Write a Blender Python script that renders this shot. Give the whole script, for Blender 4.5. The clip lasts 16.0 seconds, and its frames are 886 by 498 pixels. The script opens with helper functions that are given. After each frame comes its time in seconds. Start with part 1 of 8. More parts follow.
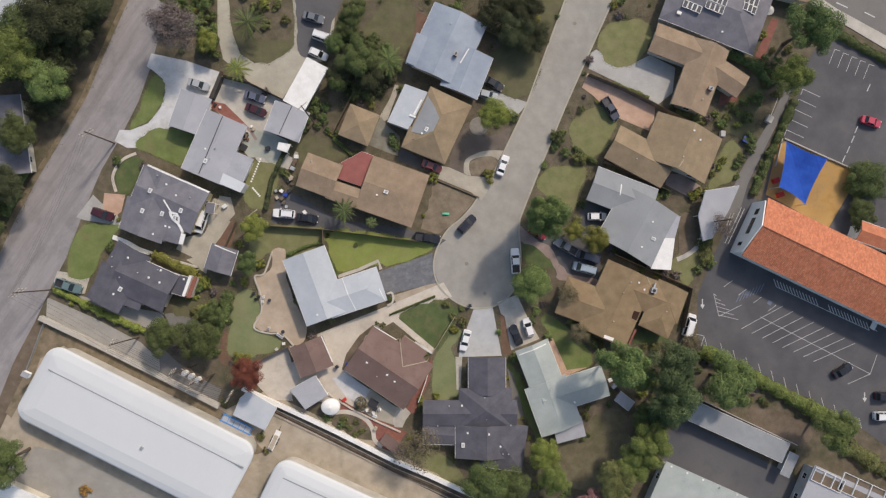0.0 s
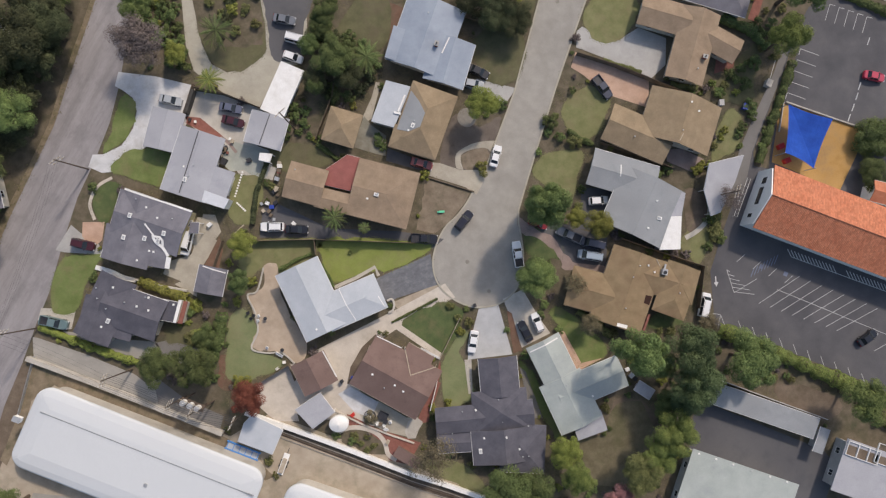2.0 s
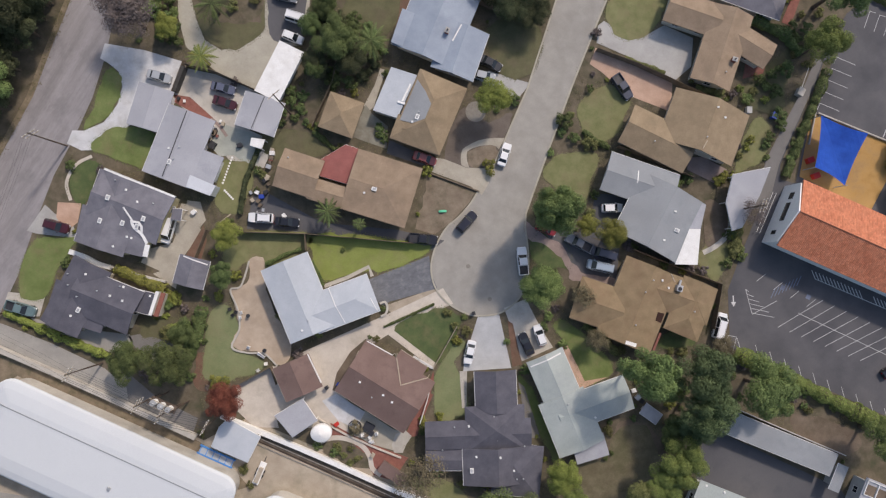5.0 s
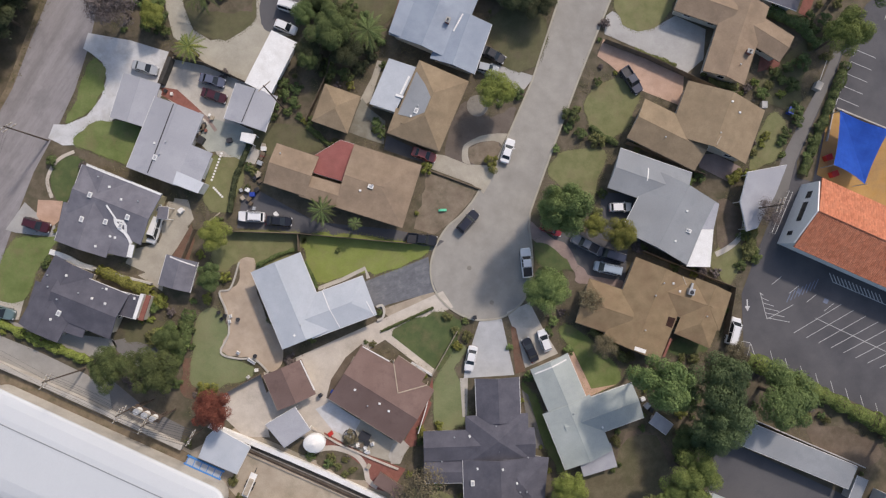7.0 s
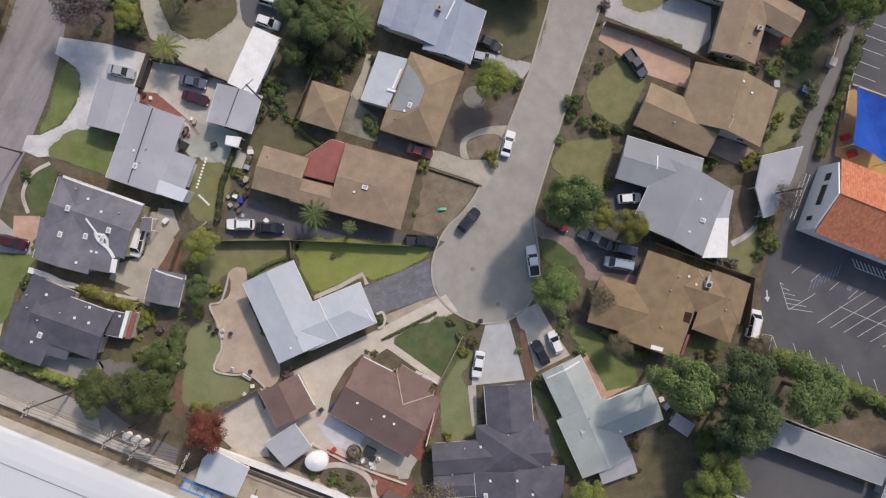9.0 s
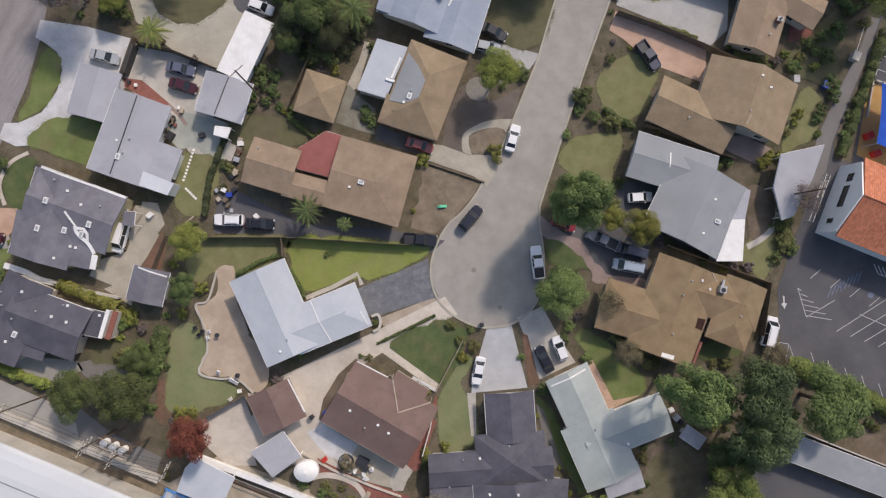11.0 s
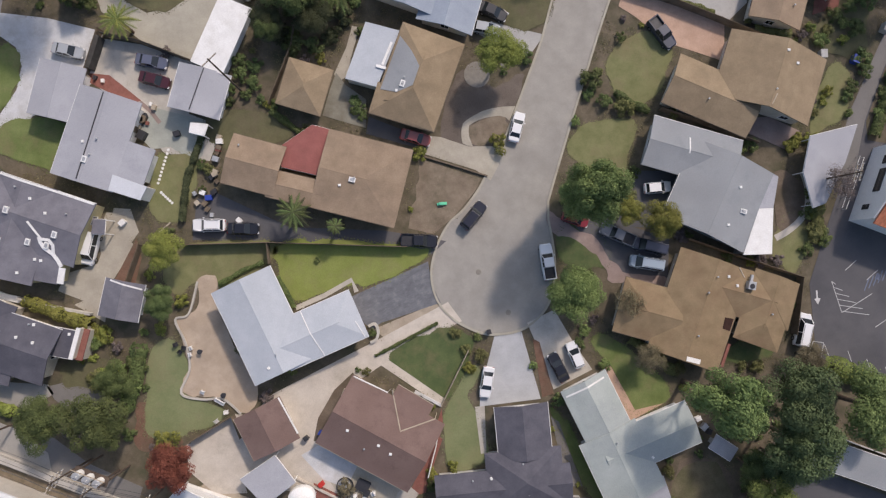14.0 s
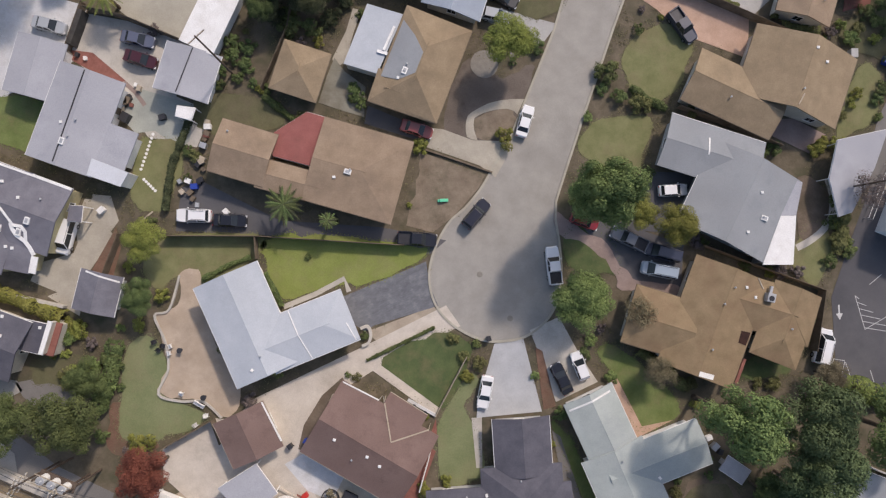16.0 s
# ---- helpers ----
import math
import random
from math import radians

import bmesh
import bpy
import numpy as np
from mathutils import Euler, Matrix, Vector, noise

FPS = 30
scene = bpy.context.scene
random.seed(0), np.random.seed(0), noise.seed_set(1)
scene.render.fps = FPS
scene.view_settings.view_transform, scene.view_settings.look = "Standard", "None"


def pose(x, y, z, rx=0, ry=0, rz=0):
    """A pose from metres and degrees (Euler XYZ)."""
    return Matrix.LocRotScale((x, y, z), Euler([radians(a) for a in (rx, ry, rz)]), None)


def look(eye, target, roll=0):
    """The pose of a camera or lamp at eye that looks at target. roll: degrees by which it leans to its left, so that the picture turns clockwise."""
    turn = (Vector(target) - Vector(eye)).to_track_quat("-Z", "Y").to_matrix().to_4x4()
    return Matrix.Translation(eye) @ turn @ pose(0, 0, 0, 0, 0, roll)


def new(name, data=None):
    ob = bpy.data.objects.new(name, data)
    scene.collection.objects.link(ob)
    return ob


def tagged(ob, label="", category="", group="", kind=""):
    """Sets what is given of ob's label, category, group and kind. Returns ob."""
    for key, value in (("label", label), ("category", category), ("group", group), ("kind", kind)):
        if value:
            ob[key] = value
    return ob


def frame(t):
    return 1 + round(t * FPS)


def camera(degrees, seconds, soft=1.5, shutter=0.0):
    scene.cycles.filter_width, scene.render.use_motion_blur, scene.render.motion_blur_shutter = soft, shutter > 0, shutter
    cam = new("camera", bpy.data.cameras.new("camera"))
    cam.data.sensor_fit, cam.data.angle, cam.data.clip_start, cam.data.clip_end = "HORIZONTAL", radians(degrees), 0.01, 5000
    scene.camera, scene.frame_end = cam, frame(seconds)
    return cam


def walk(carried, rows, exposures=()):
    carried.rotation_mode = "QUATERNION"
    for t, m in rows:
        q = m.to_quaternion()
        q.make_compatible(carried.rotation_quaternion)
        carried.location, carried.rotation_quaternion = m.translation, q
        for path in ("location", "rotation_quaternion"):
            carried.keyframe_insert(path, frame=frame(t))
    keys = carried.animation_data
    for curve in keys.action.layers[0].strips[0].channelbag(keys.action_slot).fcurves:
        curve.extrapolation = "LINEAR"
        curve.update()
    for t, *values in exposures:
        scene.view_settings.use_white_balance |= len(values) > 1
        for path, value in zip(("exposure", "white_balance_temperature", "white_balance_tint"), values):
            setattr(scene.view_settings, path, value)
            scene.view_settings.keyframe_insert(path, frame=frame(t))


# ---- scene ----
# The camera of a drone that sinks slowly over a cul-de-sac, looking straight down.
cam = camera(76.0, 16.0, soft=1.25)
PATH = [  # seconds, eye, turn
    (0.0, 0.000, -0.000, 123.000, 1.217, -2.235, -0.047),
    (0.5, -0.087, 0.423, 121.600, 1.217, -2.235, -4.289),
    (1.0, -0.043, 0.607, 120.194, 1.217, -2.235, -6.514),
    (1.5, 0.184, 0.495, 118.895, 1.217, -2.235, -6.184),
    (2.0, 0.353, 0.449, 117.684, 1.217, -2.235, -5.194),
    (2.5, 0.507, 0.510, 116.476, 1.217, -2.235, -4.501),
    (3.0, 0.545, 0.516, 115.141, 1.217, -2.235, -3.783),
    (3.5, 0.643, 0.521, 113.710, 1.217, -2.235, -2.015),
    (4.0, 0.678, 0.601, 112.310, 1.217, -2.235, -1.861),
    (6.5, 1.086, 0.976, 105.809, 1.217, -2.235, -2.834),
    (7.0, 1.084, 1.025, 104.473, 1.217, -2.235, -2.072),
    (7.5, 1.083, 1.032, 103.138, 1.217, -2.235, -1.603),
    (8.0, 1.138, 1.098, 101.790, 1.217, -2.235, -1.486),
    (8.5, 1.010, 1.340, 100.310, 1.217, -2.235, -3.190),
    (9.0, 1.036, 1.504, 98.927, 1.217, -2.235, -4.438),
    (11.5, 1.358, 1.435, 92.425, 1.217, -2.235, -3.067),
    (12.0, 1.375, 1.363, 91.139, 1.217, -2.235, -2.129),
    (12.5, 1.384, 1.328, 89.804, 1.217, -2.235, -1.521),
    (13.0, 1.422, 1.382, 88.436, 1.217, -2.235, -1.261),
    (13.5, 1.407, 1.711, 87.073, 1.217, -2.235, -3.251),
    (14.0, 1.425, 1.917, 85.794, 1.217, -2.235, -5.414),
    (14.5, 1.528, 2.031, 84.428, 1.217, -2.235, -6.473),
    (15.0, 1.577, 2.066, 83.085, 1.217, -2.235, -7.031),
    (15.5, 1.675, 1.979, 81.790, 1.217, -2.235, -5.256),
    (16.0, 1.748, 1.865, 80.506, 1.217, -2.235, -3.676),
]
walk(cam, [(t, pose(x, y, z, rx, ry, rz)) for t, x, y, z, rx, ry, rz in PATH],
     exposures=[(0.0, 0.08, 6750, 8), (1.5, 0.08, 6720, 9), (4.0, 0.07, 6560, 11), (6.5, 0.07, 6500, 11), (12.0, 0.07, 6520, 12), (16.0, 0.09, 6550, 13)])

# Daylight: a veiled sun from the north-east and a bright sky.
SUN_AZIMUTH, SUN_HEIGHT = 54.0, 43.0
world = bpy.data.worlds.new("sky")
scene.world = world
world.use_nodes = True
sky = world.node_tree.nodes.new("ShaderNodeTexSky")
sky.sky_type, sky.sun_disc = "NISHITA", False
sky.sun_elevation, sky.sun_rotation = radians(SUN_HEIGHT), radians(90 - SUN_AZIMUTH)
sky.dust_density, sky.ozone_density = 2.5, 1.0
background = world.node_tree.nodes["Background"]
background.inputs["Strength"].default_value = 0.15
world.node_tree.links.new(sky.outputs["Color"], background.inputs["Color"])
sun = new("sun", bpy.data.lights.new("sun", "SUN"))
sun.data.energy, sun.data.angle, sun.data.color = 2.6, radians(4), (1.0, 0.876, 0.775)
a, h = radians(SUN_AZIMUTH), radians(SUN_HEIGHT)
sun.matrix_basis = look((300 * math.cos(a), 300 * math.sin(a), 300 * math.tan(h)), (0, 0, 0))


# ---- materials ----
def material(name, dark, light, scale=1.0, fine=12.0, rough=0.85, bump=0.2, metal=0.0, vary=0.0, stain=None, stain_scale=0.15, stain_amount=0.5, spec=0.3, stretch=None, island=0.0, thin=0.0):
    """A surface of two tones with coarse mottling, fine grain, stains of their own shape and a little relief."""
    m = bpy.data.materials.new(name)
    m.use_nodes = True
    nt = m.node_tree
    node, link = nt.nodes.new, nt.links.new
    shader = nt.nodes["Principled BSDF"]
    place = node("ShaderNodeNewGeometry").outputs["Position"]
    if stretch:
        mapping = node("ShaderNodeMapping")
        mapping.inputs["Rotation"].default_value[2] = radians(-stretch[0])
        mapping.inputs["Scale"].default_value = (stretch[1], stretch[2], 1)
        turned = node("ShaderNodeMapping")
        turned.inputs["Rotation"].default_value[2] = radians(-stretch[0])
        mapping.inputs["Rotation"].default_value[2] = 0
        link(place, turned.inputs["Vector"])
        link(turned.outputs["Vector"], mapping.inputs["Vector"])
        grain_place = mapping.outputs["Vector"]
    else:
        grain_place = place

    def cloud(s, detail, vector, r=0.6):
        n = node("ShaderNodeTexNoise")
        n.inputs["Scale"].default_value, n.inputs["Detail"].default_value, n.inputs["Roughness"].default_value = s, detail, r
        link(vector, n.inputs["Vector"])
        return n.outputs["Fac"]

    def mix(kind, fac, one, two):
        n = node("ShaderNodeMix")
        n.data_type, n.blend_type = "RGBA", kind
        for socket, v in ((n.inputs[0], fac), (n.inputs[6], one), (n.inputs[7], two)):
            if isinstance(v, (int, float)):
                socket.default_value = v
            elif isinstance(v, tuple):
                socket.default_value = (*v, 1) if len(v) == 3 else v
            else:
                link(v, socket)
        return n.outputs[2]

    def ramp(fac, lo, hi):
        n = node("ShaderNodeMapRange")
        n.inputs["From Min"].default_value, n.inputs["From Max"].default_value = lo, hi
        link(fac, n.inputs["Value"])
        return n.outputs["Result"]

    coarse = cloud(scale, 5, grain_place)
    grain = cloud(fine, 3, grain_place)
    colour = mix("MIX", ramp(coarse, 0.3, 0.7), dark, light)
    if stain:
        colour = mix("MIX", mix("MULTIPLY", 1.0, ramp(cloud(stain_scale, 6, place, 0.65), 0.48, 0.68), (stain_amount,) * 3), colour, stain)
    tone = node("ShaderNodeMapRange")
    tone.inputs["From Min"].default_value, tone.inputs["From Max"].default_value = 0.25, 0.75
    tone.inputs["To Min"].default_value, tone.inputs["To Max"].default_value = 0.87, 1.12
    link(grain, tone.inputs["Value"])
    colour = mix("MULTIPLY", 1.0, colour, tone.outputs["Result"])
    if island:
        r = node("ShaderNodeMapRange")
        r.inputs["To Min"].default_value, r.inputs["To Max"].default_value = 1 - island, 1 + island
        link(node("ShaderNodeNewGeometry").outputs["Random Per Island"], r.inputs["Value"])
        colour = mix("MULTIPLY", 1.0, colour, r.outputs["Result"])
    if vary:
        info = node("ShaderNodeObjectInfo")
        hsv = node("ShaderNodeHueSaturation")
        for socket, lo, hi in (("Hue", 0.5 - 0.1 * vary, 0.5 + 0.06 * vary), ("Value", 1 - vary, 1 + vary)):
            r = node("ShaderNodeMapRange")
            r.inputs["To Min"].default_value, r.inputs["To Max"].default_value = lo, hi
            link(info.outputs["Random"], r.inputs["Value"])
            link(r.outputs["Result"], hsv.inputs[socket])
        link(colour, hsv.inputs["Color"])
        colour = hsv.outputs["Color"]
    link(colour, shader.inputs["Base Color"])
    shader.inputs["Roughness"].default_value = rough
    shader.inputs["Metallic"].default_value = metal
    shader.inputs["Specular IOR Level"].default_value = spec
    if bump:
        b = node("ShaderNodeBump")
        b.inputs["Strength"].default_value, b.inputs["Distance"].default_value = bump, 0.05
        link(grain, b.inputs["Height"])
        link(b.outputs["Normal"], shader.inputs["Normal"])
    if thin:  # leaves let some light through
        glow, both = node("ShaderNodeBsdfTranslucent"), node("ShaderNodeMixShader")
        link(colour, glow.inputs["Color"])
        both.inputs["Fac"].default_value = thin
        link(shader.outputs["BSDF"], both.inputs[1])
        link(glow.outputs["BSDF"], both.inputs[2])
        link(both.outputs["Shader"], nt.nodes["Material Output"].inputs["Surface"])
    return m


def plain(name, colour, rough=0.5, metal=0.0, glass=False, coat=0.0):
    m = bpy.data.materials.new(name)
    m.use_nodes = True
    s = m.node_tree.nodes["Principled BSDF"]
    s.inputs["Base Color"].default_value = (*colour, 1)
    s.inputs["Roughness"].default_value, s.inputs["Metallic"].default_value = rough, metal
    s.inputs["Coat Weight"].default_value = coat
    return m


M = {
    "earth": material("dry_earth", (0.114, 0.0862, 0.0625), (0.18, 0.141, 0.106), 0.35, 6, 0.95, 0.5, stain=(0.0836, 0.0704, 0.0458), stain_scale=0.22, stain_amount=0.7),
    "scrub": material("scrubby_ground", (0.082, 0.07, 0.046), (0.162, 0.132, 0.094), 0.45, 4, 0.95, 0.6, stain=(0.055, 0.06, 0.03), stain_scale=0.25, stain_amount=0.75),
    "verge": material("weedy_roadside_dirt", (0.15, 0.12, 0.08), (0.25, 0.2, 0.14), 0.6, 5, 0.95, 0.5, stain=(0.1, 0.095, 0.055), stain_scale=0.4, stain_amount=0.8),
    "dirt": material("tan_dirt", (0.315, 0.262, 0.2), (0.425, 0.365, 0.285), 0.3, 7, 0.95, 0.4, stain=(0.22, 0.2, 0.145), stain_scale=0.2, stain_amount=0.75),
    "lawn": material("green_lawn", (0.105, 0.14, 0.042), (0.172, 0.205, 0.075), 0.35, 7, 0.95, 0.5, stain=(0.18, 0.155, 0.08), stain_scale=0.3, stain_amount=0.6),
    "lawn_bright": material("bright_green_lawn", (0.17, 0.205, 0.05), (0.225, 0.255, 0.075), 0.3, 7, 0.95, 0.5, stain=(0.2, 0.19, 0.085), stain_scale=0.25, stain_amount=0.6),
    "lawn_soft": material("soft_pale_green_lawn", (0.15, 0.175, 0.083), (0.205, 0.222, 0.112), 0.3, 7, 0.95, 0.5, stain=(0.2, 0.185, 0.105), stain_scale=0.25, stain_amount=0.6),
    "yard_olive": material("worn_olive_yard", (0.105, 0.09, 0.055), (0.17, 0.145, 0.092), 0.5, 6, 0.95, 0.5, stain=(0.085, 0.088, 0.042), stain_scale=0.2, stain_amount=0.8),
    "concrete_moss": material("mossy_worn_concrete", (0.185, 0.178, 0.142), (0.255, 0.245, 0.2), 0.4, 8, 0.9, 0.25, stain=(0.135, 0.115, 0.085), stain_scale=0.25, stain_amount=0.8),
    "leaf_lime": material("lime_green_leaves", (0.15, 0.19, 0.042), (0.26, 0.305, 0.075), 0.9, 6, 0.85, 0.0, vary=0.1, thin=0.12, island=0.22),
    "soil_pale": material("pale_dry_soil", (0.16, 0.125, 0.09), (0.245, 0.2, 0.15), 0.5, 6, 0.95, 0.5, stain=(0.11, 0.095, 0.06), stain_scale=0.3, stain_amount=0.8),
    "soil_grey": material("grey_brown_mulch", (0.105, 0.085, 0.07), (0.185, 0.155, 0.132), 0.6, 6, 0.95, 0.6, stain=(0.075, 0.06, 0.048), stain_scale=0.3, stain_amount=0.8),
    "roof_sheet": material("pale_sheet_roof", (0.5, 0.52, 0.55), (0.6, 0.62, 0.65), 0.3, 9, 0.7, 0.2, stain=(0.4, 0.41, 0.43), stain_scale=0.3, stain_amount=0.5),
    "steel_worn": material("worn_steel", (0.19, 0.175, 0.155), (0.3, 0.28, 0.25), 0.8, 7, 0.6, 0.3),
    "ballast": material("dark_track_ballast", (0.0688, 0.0562, 0.045), (0.125, 0.104, 0.0825), 0.8, 7, 0.95, 0.6, stain=(0.175, 0.144, 0.106), stain_scale=0.35, stain_amount=0.6),
    "rust": material("rusty_steel", (0.05, 0.034, 0.026), (0.1, 0.07, 0.052), 1.0, 8, 0.7, 0.3, metal=0.3),
    "weed": material("dry_olive_weeds", (0.12, 0.105, 0.058), (0.19, 0.168, 0.09), 0.5, 5, 0.9, 0.0, thin=0.2, island=0.25),
    "leaf_dry": material("olive_grey_twigs", (0.12, 0.105, 0.062), (0.2, 0.175, 0.105), 0.9, 6, 0.9, 0.0, vary=0.1, island=0.22),
    "stucco_yellow": material("ochre_stucco", (0.48, 0.42, 0.24), (0.57, 0.5, 0.3), 0.5, 8, 0.95, 0.4, stain=(0.4, 0.34, 0.2), stain_scale=0.4, stain_amount=0.4),
    "concrete_green": material("greenish_concrete", (0.3, 0.315, 0.28), (0.375, 0.39, 0.35), 0.3, 10, 0.85, 0.2, stain=(0.25, 0.265, 0.235), stain_scale=0.25, stain_amount=0.6),
    "leaf_blue": material("dull_dark_green_leaves", (0.056, 0.086, 0.036), (0.118, 0.158, 0.07), 0.9, 6, 0.85, 0.0, vary=0.06, thin=0.12, island=0.22),
    # Near-black colour that paints the shaded depth of a small inner court.
    "painted_opening": material("dark_reddish_painted_opening", (0.022, 0.01, 0.008), (0.045, 0.02, 0.014), 1.0, 8, 0.9, 0.2),
    "concrete_beige": material("beige_concrete", (0.335, 0.313, 0.257), (0.415, 0.39, 0.322), 0.35, 9, 0.88, 0.2, stain=(0.28, 0.26, 0.21), stain_scale=0.2, stain_amount=0.6),
    "white_wall": material("bright_white_plaster", (0.8, 0.79, 0.775), (0.86, 0.85, 0.84), 0.5, 8, 0.9, 0.15, stain=(0.68, 0.66, 0.63), stain_scale=0.5, stain_amount=0.4),
    "screen": material("charcoal_stained_boards", (0.04, 0.037, 0.034), (0.075, 0.07, 0.064), 1.0, 9, 0.9, 0.4),
    "manhole": material("worn_iron_cover", (0.19, 0.175, 0.15), (0.25, 0.23, 0.2), 1.5, 10, 0.8, 0.4),
    # Deep green; on two of the lawns it stands in for shade.
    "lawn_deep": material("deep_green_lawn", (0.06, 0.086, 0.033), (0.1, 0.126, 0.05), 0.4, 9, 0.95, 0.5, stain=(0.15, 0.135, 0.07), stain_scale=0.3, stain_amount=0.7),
    "lawn_dry": material("dry_lawn", (0.138, 0.146, 0.062), (0.205, 0.203, 0.097), 0.45, 9, 0.95, 0.5, stain=(0.2, 0.16, 0.095), stain_scale=0.2, stain_amount=0.6),
    "lawn_dull": material("dull_olive_lawn", (0.088, 0.088, 0.045), (0.135, 0.127, 0.069), 0.45, 8, 0.95, 0.5, stain=(0.12, 0.098, 0.065), stain_scale=0.25, stain_amount=0.7),
    "asphalt_lane": material("grey_lane_asphalt", (0.15, 0.143, 0.135), (0.2, 0.19, 0.18), 0.4, 12, 0.9, 0.25, stain=(0.12, 0.115, 0.105), stain_scale=0.2, stain_amount=0.6),
    "concrete_cool": material("cool_grey_concrete", (0.37, 0.378, 0.385), (0.46, 0.467, 0.473), 0.3, 10, 0.85, 0.2, stain=(0.31, 0.31, 0.31), stain_scale=0.2, stain_amount=0.5),
    "asphalt_old": material("old_grey_asphalt", (0.27, 0.256, 0.23), (0.341, 0.323, 0.29), 0.35, 14, 0.9, 0.25, stain=(0.224, 0.212, 0.195), stain_scale=0.1, stain_amount=0.5),
    "asphalt_worn": material("worn_rural_asphalt", (0.206, 0.192, 0.194), (0.301, 0.283, 0.285), 0.5, 12, 0.92, 0.35, stain=(0.174, 0.164, 0.168), stain_scale=0.2, stain_amount=0.6, stretch=(56.6, 0.109, 1.12)),
    "asphalt_dark": material("dark_asphalt", (0.085, 0.085, 0.092), (0.125, 0.122, 0.125), 0.2, 12, 0.9, 0.25, stain=(0.065, 0.065, 0.075), stain_scale=0.1, stain_amount=0.7),
    "asphalt_cracked": material("cracked_bluish_asphalt", (0.115, 0.119, 0.132), (0.165, 0.169, 0.182), 0.9, 5, 0.9, 0.3, stain=(0.235, 0.237, 0.245), stain_scale=0.9, stain_amount=0.5, stretch=(20, 0.35, 1.4)),
    "asphalt_lot": material("parking_asphalt", (0.079, 0.078, 0.085), (0.115, 0.112, 0.117), 0.15, 14, 0.9, 0.2, stain=(0.058, 0.058, 0.066), stain_scale=0.07, stain_amount=0.6),
    "concrete": material("pale_concrete", (0.39, 0.365, 0.32), (0.49, 0.46, 0.41), 0.4, 10, 0.85, 0.2, stain=(0.3, 0.275, 0.235), stain_scale=0.25, stain_amount=0.55),
    "concrete_tan": material("tan_concrete", (0.457, 0.405, 0.343), (0.567, 0.515, 0.446), 0.4, 10, 0.85, 0.2, stain=(0.352, 0.314, 0.264), stain_scale=0.22, stain_amount=0.6),
    "concrete_grey": material("grey_concrete", (0.33, 0.325, 0.31), (0.42, 0.41, 0.39), 0.3, 10, 0.85, 0.2, stain=(0.27, 0.265, 0.25), stain_scale=0.2, stain_amount=0.6),
    "concrete_white": material("whitewashed_concrete", (0.46, 0.465, 0.47), (0.6, 0.6, 0.6), 0.4, 10, 0.85, 0.2, stain=(0.36, 0.34, 0.31), stain_scale=0.3, stain_amount=0.6),
    "brick_red": material("red_brick_paving", (0.18, 0.073, 0.058), (0.26, 0.11, 0.088), 1.2, 8, 0.9, 0.5, stain=(0.22, 0.1, 0.075), stain_scale=0.5, stain_amount=0.5),
    "brick_pink": material("pinkish_paving", (0.411, 0.274, 0.2), (0.507, 0.353, 0.267), 0.5, 9, 0.9, 0.35, stain=(0.348, 0.239, 0.176), stain_scale=0.3, stain_amount=0.5),
    # Darker mauve tone; on the vehicle drive it includes painted tree shade.
    "brick_mauve": material("mauve_grey_paving", (0.235, 0.178, 0.158), (0.305, 0.238, 0.212), 0.5, 9, 0.9, 0.35, stain=(0.2, 0.15, 0.13), stain_scale=0.3, stain_amount=0.5),
    "sand": material("orange_play_sand", (0.36, 0.21, 0.07), (0.47, 0.29, 0.11), 0.4, 9, 0.95, 0.4, stain=(0.25, 0.16, 0.08), stain_scale=0.2, stain_amount=0.7),
    "roof_blue": material("pale_blue_grey_roofing", (0.39, 0.42, 0.455), (0.47, 0.495, 0.525), 0.25, 10, 0.6, 0.1, stain=(0.35, 0.375, 0.405), stain_scale=0.12, stain_amount=0.6),
    "roof_blue_dark": material("steel_blue_roofing", (0.235, 0.275, 0.335), (0.315, 0.357, 0.415), 0.2, 10, 0.6, 0.12, stain=(0.18, 0.215, 0.27), stain_scale=0.12, stain_amount=0.6),
    "roof_grey": material("light_grey_shingles", (0.312, 0.318, 0.344), (0.397, 0.399, 0.424), 0.4, 9, 0.9, 0.35, stain=(0.255, 0.261, 0.285), stain_scale=0.2, stain_amount=0.5),
    "roof_green": material("green_grey_shingles", (0.321, 0.356, 0.336), (0.4, 0.432, 0.41), 0.3, 9, 0.9, 0.35, stain=(0.261, 0.285, 0.295), stain_scale=0.12, stain_amount=0.5),
    "roof_mid": material("mid_grey_shingles", (0.232, 0.246, 0.258), (0.3, 0.314, 0.327), 0.4, 9, 0.9, 0.35, stain=(0.185, 0.19, 0.197), stain_scale=0.2, stain_amount=0.5),
    "roof_slate": material("dark_slate_shingles", (0.135, 0.132, 0.152), (0.19, 0.187, 0.212), 0.5, 8, 0.9, 0.4, stain=(0.112, 0.11, 0.13), stain_scale=0.2, stain_amount=0.5),
    "roof_slate_dark": material("blue_black_shingles", (0.078, 0.077, 0.095), (0.116, 0.114, 0.136), 0.5, 8, 0.9, 0.4, stain=(0.066, 0.065, 0.08), stain_scale=0.2, stain_amount=0.5),
    "roof_brown": material("chocolate_brown_shingles", (0.146, 0.0975, 0.0846), (0.205, 0.141, 0.123), 0.5, 8, 0.9, 0.4, stain=(0.112, 0.0697, 0.0577), stain_scale=0.25, stain_amount=0.5),
    "roof_tan": material("tan_brown_shingles", (0.227, 0.171, 0.109), (0.299, 0.23, 0.149), 0.5, 8, 0.9, 0.4, stain=(0.181, 0.138, 0.0904), stain_scale=0.2, stain_amount=0.55),
